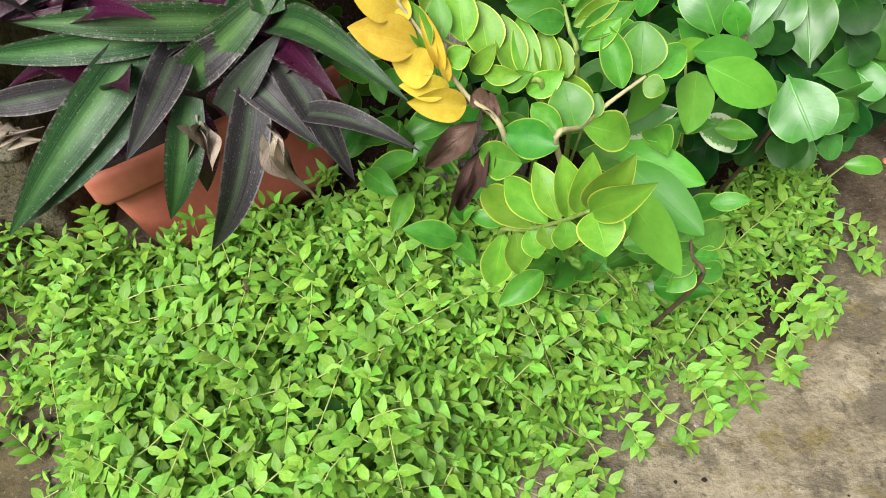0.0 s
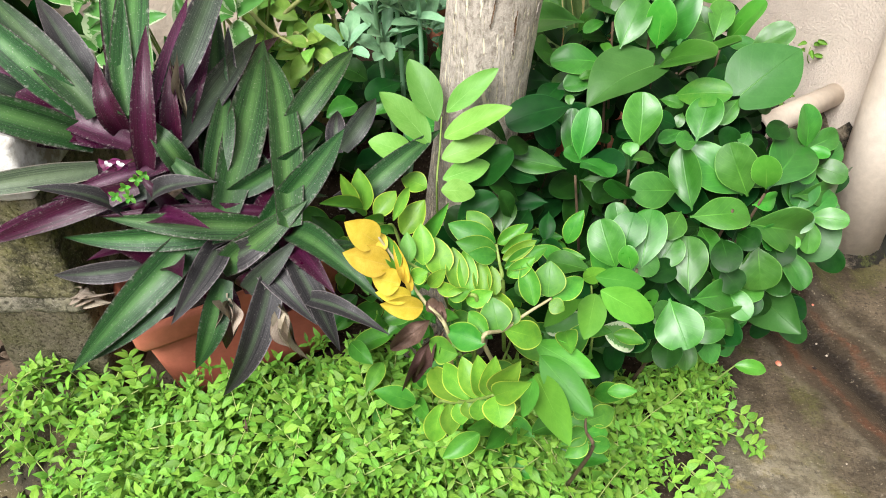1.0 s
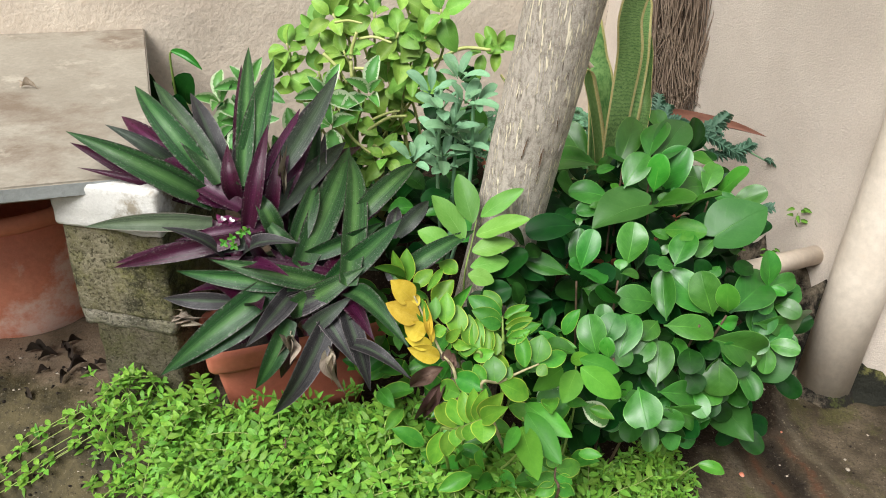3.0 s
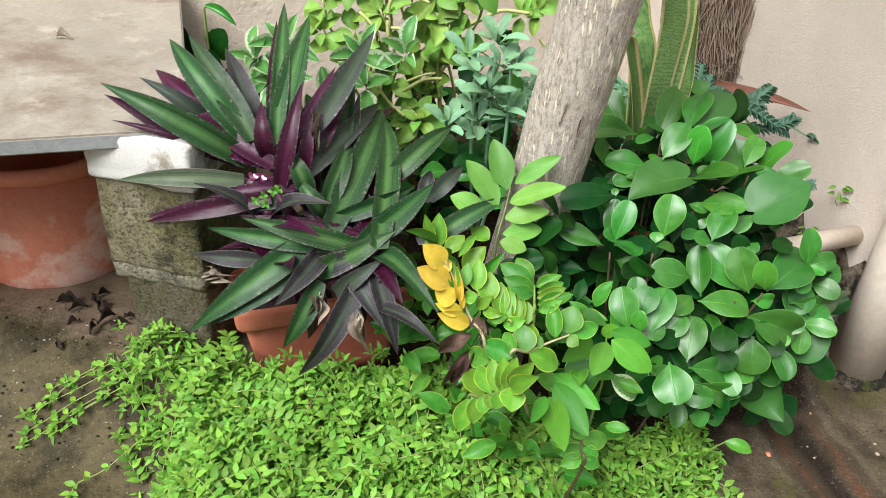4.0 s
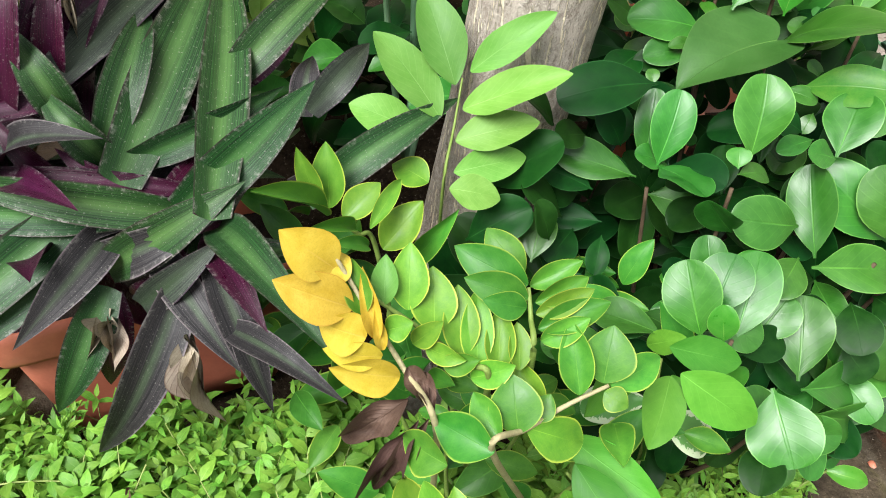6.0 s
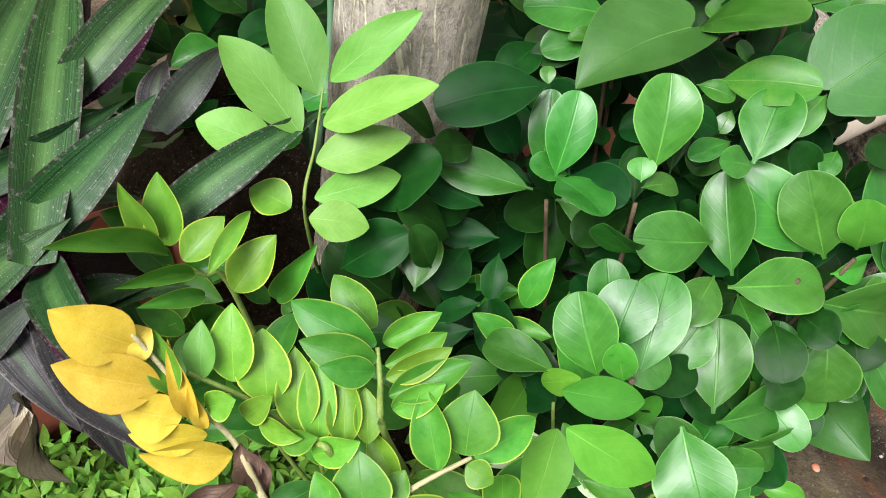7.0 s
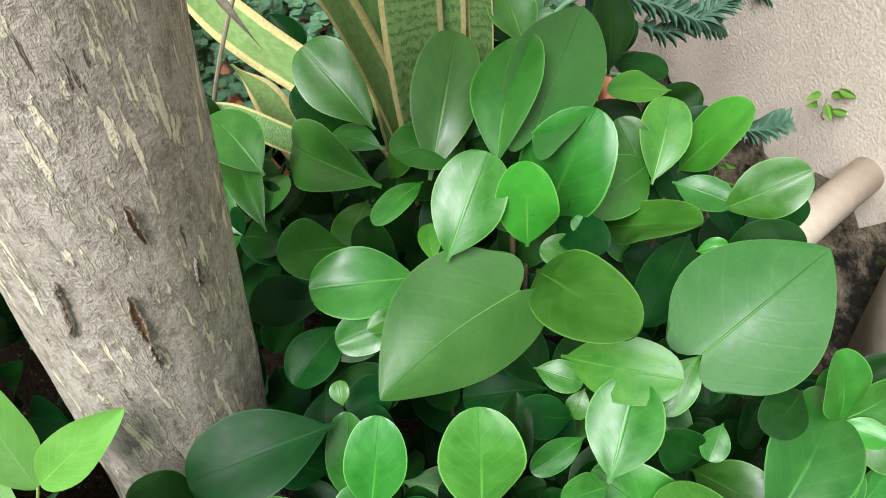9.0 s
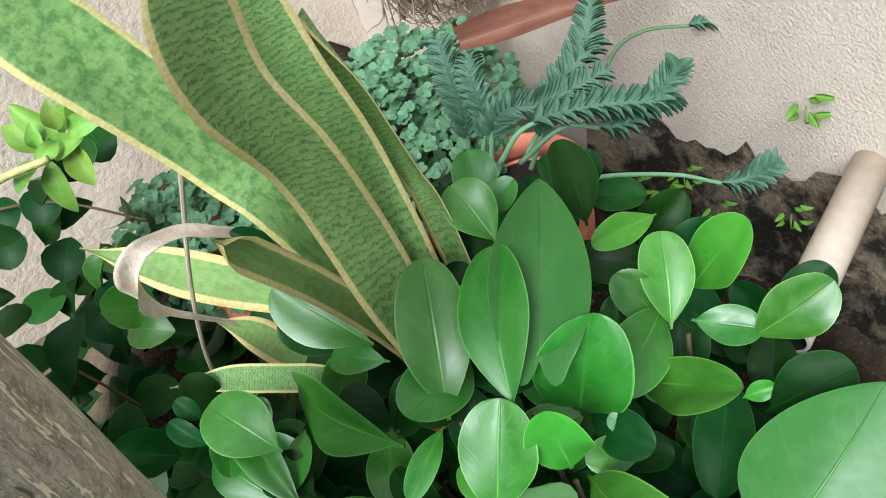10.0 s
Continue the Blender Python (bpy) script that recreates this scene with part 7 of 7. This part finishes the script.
stem(dark, ((-0.99, 1.56, 0.5), (-0.992, 1.55, 0.70), (-0.985, 1.55, 0.735)), 0.004, 0.003, M_STEM)
put_leaf("leaf", OVALS[0], dark, (-0.988, 1.55, 0.735), (-0.885, 1.54, 0.695), 0.028, M_PEP, None, (0, -0.6, 0.8))

# filler leaves behind the tree; their near-black colour carries the shade
shade = thing("climbing_round_leaved_plant", "glossy round leaves behind the tree, shade worked into their dark colour", "plant", (-0.16, 1.62, 0.2))
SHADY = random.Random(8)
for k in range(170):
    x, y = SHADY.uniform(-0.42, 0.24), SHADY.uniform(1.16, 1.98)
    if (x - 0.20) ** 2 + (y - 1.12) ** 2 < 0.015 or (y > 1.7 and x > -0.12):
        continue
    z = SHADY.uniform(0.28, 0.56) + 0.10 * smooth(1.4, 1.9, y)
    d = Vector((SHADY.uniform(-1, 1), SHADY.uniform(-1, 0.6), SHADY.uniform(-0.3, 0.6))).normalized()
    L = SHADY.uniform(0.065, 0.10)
    put_leaf("leaf", (SPOONS + OVALS)[SHADY.randrange(6)], shade, (x, y, z), Vector((x, y, z)) + d * L, L * 0.7, M_DARK_SHADED_LEAF if SHADY.random() < 0.7 else M_PEP, None, (SHADY.uniform(-0.4, 0.5), -0.5, 1))
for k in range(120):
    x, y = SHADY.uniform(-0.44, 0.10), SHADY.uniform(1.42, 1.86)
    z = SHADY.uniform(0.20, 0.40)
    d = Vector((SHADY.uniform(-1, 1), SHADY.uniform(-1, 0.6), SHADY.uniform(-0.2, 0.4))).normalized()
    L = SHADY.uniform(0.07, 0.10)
    put_leaf("leaf", (SPOONS + OVALS)[SHADY.randrange(6)], shade, (x, y, z), Vector((x, y, z)) + d * L, L * 0.72, M_DARK_SHADED_LEAF, None, (SHADY.uniform(-0.4, 0.5), -0.5, 1))
for x, y in ((-0.2, 1.3), (0.0, 1.45), (-0.28, 1.7), (0.12, 1.4)):
    stem(shade, ((-0.16, 1.62, 0.2), ((x - 0.16) / 2, (y + 1.62) / 2, 0.35), (x, y, 0.45)), 0.004, 0.002, M_STEM_BROWN)
stem(shade, ((-0.40, 1.98, 0.60), (-0.25, 1.93, 0.60), (-0.10, 1.85, 0.56)), 0.003, 0.002, M_STEM_BROWN)
for x, y, z in ((-0.36, 2.0, 0.60), (-0.26, 1.97, 0.61), (-0.34, 1.92, 0.59), (-0.17, 1.99, 0.66), (-0.24, 1.88, 0.56), (-0.19, 2.06, 0.62)):
    put_leaf("leaf", leaf_mesh("round", 0.1, 0.1, 0.02, 0, 0.05, 8, 6, 0.01, 61), shade, (x, y, z), (x + SHADY.uniform(-0.03, 0.03), y - 0.06, z - 0.03), 0.07, M_DARK_SHADED_LEAF, None, (0.3, -0.5, 0.9))


# ---- tiny round-leaved carpet in the pots and trailing blue-green stems ----
def build_clover():
    rnd = random.Random(4)
    leaves = []
    for _ in range(1750):
        a, r = rnd.uniform(0, 6.283), rnd.random() ** 0.5
        pick = rnd.random()
        if pick < 0.16:
            x, y, z = -0.09 + 0.15 * r * math.cos(a), 1.93 + 0.16 * r * math.sin(a), 0.47 + 0.06 * (1 - r * r)
        elif pick < 0.68:
            x, y, z = 0.13 + 0.30 * r * math.cos(a), 1.93 + 0.26 * r * math.sin(a), 0.47 + 0.07 * (1 - r * r)
        else:
            x, y, z = 0.32 + 0.20 * r * math.cos(a), 2.02 + 0.22 * r * math.sin(a), 0.46 + 0.08 * (1 - r * r)
        z += 0.03 * noise.noise(Vector((x * 14, y * 14, 2))) - 0.085 * rnd.random() ** 1.5
        up = Vector((rnd.uniform(-0.35, 0.35), rnd.uniform(-0.6, 0.15), 1)).normalized()
        b = rnd.uniform(0, 6.283)
        for k in range(4):
            ang = b + k * 1.571
            e1 = up.cross(Vector((0.2, 1, 0))).normalized()
            e2 = up.cross(e1)
            d = (e1 * math.cos(ang) + e2 * math.sin(ang) + up * 0.25).normalized()
            n = (up - up.dot(d) * d).normalized()
            L = rnd.uniform(0.010, 0.016)
            leaves.append((Vector((x, y, z)), d, n, L, L * 0.95))
    leaf_cloud("tiny_leaved_carpet", leaves, M_CLOVER, "grey-green carpet of tiny round leaves spilling over pots", "ground cover", prof=((0.0, 0.0), (0.25, 0.32), (0.58, 0.52), (0.88, 0.38), (1.0, 0.0)))


build_clover()
TRAIL_LEAF = leaf_mesh("oval", 0.1, 0.25, 0.02, 0.1, 0.1, 6, 2, 0.02, 70)


def trailing(points, size=0.032, start=0.25, pairs=24, up=(0.1, -0.5, 1), label="trailing stem with close-set pairs of blue-green leaves"):
    plant = thing("trailing_plant", label, "plant", points[0], "trailing stems")
    pts = curve_points(points, 14)
    branch = stem(plant, points, 0.0035, 0.002, M_SAGE)
    at = len(pts) - 1
    verts = []
    for k in range(pairs):
        t = start + (1 - start) * k / (pairs - 1)
        i = min(at - 1, int(t * at))
        p, d = pts[i], (pts[i + 1] - pts[max(0, i - 1)]).normalized()
        u = Vector(up) - Vector(up).dot(d) * d
        u.normalize()
        side = d.cross(u)
        L = 0.75 * size * (0.65 + 0.5 * math.sin(math.pi * min(1, 0.15 + 0.85 * (k / pairs)))) * (0.5 if k > pairs - 3 else 1)
        for s in (-1, 1):
            dd = (side * s * 0.75 + d * 0.8 + u * 0.4).normalized()
            put_leaf("leaf", TRAIL_LEAF, branch, p, p + dd * L * 1.1, L * 0.42, M_TRAIL, None, u + side * s * -0.6)


trailing(((0.412, 1.660, 0.589), (0.425, 1.680, 0.646), (0.427, 1.720, 0.680), (0.428, 1.780, 0.706)), 0.036, 0.25, 24)
trailing(((0.423, 1.650, 0.593), (0.449, 1.660, 0.651), (0.451, 1.700, 0.684), (0.459, 1.750, 0.689)), 0.032, 0.25, 20)
trailing(((0.437, 1.620, 0.614), (0.465, 1.620, 0.682), (0.520, 1.630, 0.669), (0.611, 1.660, 0.659)), 0.038, 0.25, 26)
trailing(((0.450, 1.600, 0.636), (0.493, 1.600, 0.675), (0.567, 1.610, 0.657), (0.640, 1.620, 0.621), (0.670, 1.630, 0.608)), 0.038, 0.30, 26)
trailing(((0.481, 1.660, 0.574), (0.544, 1.680, 0.635), (0.595, 1.720, 0.663), (0.627, 1.780, 0.675)), 0.036, 0.30, 24)
trailing(((0.472, 1.600, 0.625), (0.535, 1.600, 0.654), (0.600, 1.610, 0.613), (0.666, 1.630, 0.632), (0.686, 1.640, 0.650)), 0.034, 0.40, 20)
trailing(((0.483, 1.640, 0.571), (0.510, 1.650, 0.609), (0.550, 1.670, 0.658), (0.623, 1.720, 0.659)), 0.034, 0.35, 20)
trailing(((0.514, 1.580, 0.582), (0.570, 1.585, 0.566), (0.651, 1.585, 0.525), (0.718, 1.580, 0.479), (0.775, 1.570, 0.500)), 0.034, 0.68, 13)
trailing(((0.598, 1.720, 0.567), (0.645, 1.800, 0.570), (0.702, 1.840, 0.556), (0.778, 1.850, 0.524), (0.852, 1.840, 0.506)), 0.028, 0.72, 12)


M_SPATHE = leaf_material("red_brown_dry_leaf", (0.17, 0.06, 0.045), (0.30, 0.13, 0.09), (0.3, 0.16, 0.12), None, 0.6, 0.3, 0.03, 3, 0.1)


def build_dry_spathe():
    ob = thing("fallen_dry_leaf", "long reddish-brown dry curled leaf lying over the pots", "dead leaf", (0.60, 1.90, 0.56))
    me = leaf_mesh("strap", 0.3, 0.5, 0.15, 0.5, 0.1, 14, 6, 0.03, 80)
    put_leaf("blade", me, ob, (0.45, 1.955, 0.575), (0.76, 1.86, 0.60), 0.05, M_SPATHE, None, (0, -0.6, 0.8), "", 0)


build_dry_spathe()


sprout = thing("trailing_seedling", "pale-ribbed pointed leaf on a runner over the damp ground", "plant", (0.60, 0.93, 0.05))
stem(sprout, ((0.57, 0.92, 0.02), (0.60, 0.93, 0.09), (0.632, 0.945, 0.118)), 0.002, 0.0015, M_STEM)
put_leaf("leaf", OVALS[1], sprout, (0.630, 0.946, 0.116), (0.694, 0.942, 0.110), 0.032, M_PEP_YOUNG, None, (0.0, -0.6, 0.9))


def build_broom():
    """A bundle of thin stiff twigs hanging bristles-down against the wall."""
    broom = thing("twig_broom", "old brown twig broom standing against the wall", "broom", (0.46, 2.24, 0.35))
    rnd = random.Random(2)
    top = Vector((0.41, 2.27, 1.25))
    verts, faces = [], []
    for _ in range(330):
        a, r = rnd.uniform(0, 6.283), rnd.random() ** 0.5
        foot = Vector((0.46 + 0.125 * r * math.cos(a), 2.205 + 0.055 * r * math.sin(a), 0.47 + rnd.uniform(0, 0.16)))
        head = top + Vector((0.05 * r * math.cos(a), 0.03 * r * math.sin(a), rnd.uniform(-0.05, 0.05)))
        bow = Vector((rnd.uniform(-0.09, 0.09), rnd.uniform(-0.04, 0.01), rnd.uniform(-0.1, 0.1)))
        hook = Vector((rnd.uniform(-0.05, 0.05), rnd.uniform(-0.04, 0.01), rnd.uniform(-0.02, 0.05)))
        pts = curve_points((head, head * 0.5 + foot * 0.5 + bow, foot + Vector((0, 0, 0.05)), foot + hook), 4)
        rad = rnd.uniform(0.0012, 0.0022)
        i0 = len(verts)
        for p in pts:
            for k in range(4):
                verts.append(p - Vector(broom.location) + Vector((rad * math.cos(1.571 * k), rad * math.sin(1.571 * k), 0)))
        for i in range(len(pts) - 1):
            for k in range(4):
                a0, a1 = i0 + i * 4 + k, i0 + i * 4 + (k + 1) % 4
                faces.append((a0, a1, a1 + 4, a0 + 4))
    tagged(part("bristle_mass", mesh_from("bristle_mass", verts, faces, [M_TWIG]), broom), kind="stuff")
    part("binding", tube_mesh("binding", [top + Vector((0, 0, -0.12)) - Vector(broom.location), top + Vector((0, 0, -0.05)) - Vector(broom.location)], 0.056, [M_TWIG], 16), broom)


build_broom()


# ---- small things ----
def weed(at, n, size, mat=M_LIME, label="small green weed sprouting from the wall foot"):
    w = thing("weed", label, "plant", at, "weeds at the wall")
    for k in range(n):
        a = k * 2.4
        b = Vector(at) + Vector((0.012 * math.cos(a), 0.008 * math.sin(a), 0.008 * k - 0.01))
        put_leaf("leaf", OVALS[k % 3], w, b, b + Vector((math.cos(a) * 0.8, -0.45, 0.3 * math.sin(a))).normalized() * size, size * 0.42, mat, None, (-0.5, -0.8, 0.5))
    stem(w, (Vector(at) + Vector((0.02, 0.025, -0.05)), Vector(at) + Vector((0, 0, -0.02)), Vector(at) + Vector((0, 0, 0.01))), 0.0015, 0.001, M_STEM)


weed((0.868, 1.70, 0.43), 6, 0.026, M_COVER)
for x, y, z in ((0.66, 1.70, 0.36), (0.62, 1.72, 0.38), (0.70, 1.74, 0.34), (0.72, 1.66, 0.33), (0.80, 1.60, 0.34)):
    weed((x, y, z), 6, 0.018, M_COVER, "small light green weed on the damp soil")


def dead_leaf(at, length, turn, mat=M_DEAD_DARK, label="shrivelled dark dead leaf on the ground"):
    ob = thing("dead_leaf", label, "dead leaf", at, "dead leaves")
    me = RH_CRISP[int(turn * 10) % 2]
    d = Vector((math.cos(turn), math.sin(turn), 0.0))
    put_leaf("blade", me, ob, at, Vector(at) + d * length, length * 0.26, mat, None, (0, 0, 1), "", 0)


for x, y, L, a in ((-1.0, 0.80, 0.07, 0.9), (-0.94, 0.85, 0.06, 2.9), (-0.90, 0.78, 0.08, 1.3), (-0.86, 0.83, 0.06, 0.2), (-1.05, 0.82, 0.09, 0.3), (-0.98, 0.87, 0.07, 1.0), (-0.92, 0.82, 0.08, 2.2), (-0.87, 0.79, 0.07, 0.6), (-0.89, 0.74, 0.06, 1.9), (-0.93, 0.68, 0.06, 2.6), (-0.95, 0.78, 0.05, 4.0)):
    dead_leaf((x, y, ground_height(x, y) + 0.008), 0.72 * L, a)
dead_leaf((-1.20, 1.17, 0.722), 0.05, 0.2, M_DRY, "curled dry brown leaf lying on the slab")
dead_leaf((-0.86, 0.60, 0.10), 0.05, 2.4, M_ZZ_LIME, "fallen pale yellow leaf lying on the creeping plants")
for x, y, z, L, a in ((-0.39, 0.60, 0.175, 0.035, 0.7), (-0.26, 0.64, 0.205, 0.03, 2.0)):
    dead_leaf((x, y, z), L, a, M_ZZ_BROWN, "withered brown leaf caught in the creeping plants")

sunk = thing("heart_leaved_seedling", "two heart-shaped dark leaves half sunk in the creeping plants", "plant", (-0.12, 0.47, 0.10))
put_leaf("leaf", HEART_SHAPES[0], sunk, (-0.105, 0.478, 0.188), (-0.10, 0.405, 0.172), 0.07, M_DARK_SHADED_LEAF, None, (0, -0.2, 1))
put_leaf("leaf", HEART_SHAPES[1], sunk, (-0.15, 0.49, 0.172), (-0.20, 0.485, 0.167), 0.055, M_DARK_SHADED_LEAF, None, (0, -0.2, 1))
stem(sunk, ((-0.12, 0.47, 0.05), (-0.12, 0.475, 0.14), (-0.105, 0.478, 0.188)), 0.002, 0.0015, M_STEM)


def stone(at, r, seed):
    bm = bmesh.new()
    bmesh.ops.create_icosphere(bm, subdivisions=2, radius=r)
    for v in bm.verts:
        v.co *= 1 + 0.35 * noise.noise(v.co * (1.2 / r) + Vector((seed, 0, 0)))
        v.co.z *= 0.6
    ob = new("pebble", bm_mesh("pebble", bm, [M_STONE if seed % 3 else M_TERRACOTTA], True))
    ob.location = at
    tagged(ob, "small rough pebble on the wet ground", "stone", "pebbles")


def build_crumbs():
    """Soil crumbs, plaster chips and bits of dead leaf strewn over the bare ground."""
    rnd = random.Random(12)
    verts, faces, idx = [], [], []
    spots = [((-1.15, -0.66), (0.45, 0.86), 260), ((0.72, 1.15), (1.05, 1.42), 50), ((0.52, 0.84), (1.42, 1.74), 260), ((0.10, 0.9), (0.1, 0.7), 90)]
    for (x0, x1), (y0, y1), count in spots:
        for _ in range(count):
            x, y = rnd.uniform(x0, x1), rnd.uniform(y0, y1)
            if (Vector((x, y, 0)) - CORNER).dot(ALONG) > -0.01:
                continue
            r = rnd.choice((0.0016, 0.002, 0.003, 0.005))
            c = Vector((x, y, ground_height(x, y) + 0.5 * r))
            b = len(verts)
            flat = rnd.uniform(0.3, 0.8)
            for d in ((1, 0, 0), (0, 1, 0), (-1, 0, 0), (0, -1, 0), (0, 0, flat), (0, 0, -flat)):
                verts.append(c + Vector(d) * r * rnd.uniform(0.6, 1.4))
            for k in range(4):
                faces += [(b + k, b + (k + 1) % 4, b + 4), (b + (k + 1) % 4, b + k, b + 5)]
            idx += [rnd.choice((0, 0, 0, 0, 1))] * 8
    ob = new("soil_crumbs", mesh_from("soil_crumbs", verts, faces, [M_SOIL, M_STONE], None, idx, False))
    tagged(ob, "loose soil crumbs and plaster chips strewn on the ground", "debris", kind="stuff")


build_crumbs()
PEB = random.Random(6)
for k in range(8):
    x, y = PEB.uniform(0.55, 1.15), PEB.uniform(0.6, 1.42)
    if k == 0:
        x, y = 0.765, 1.065
    if (y - 1.71) > (0.885 - x) * 1.54 - 0.12:
        continue
    r = PEB.uniform(0.002, 0.006) if k else 0.007
    stone((x, y, ground_height(x, y) + r * 0.35), r, k * 3 if k == 0 else k)
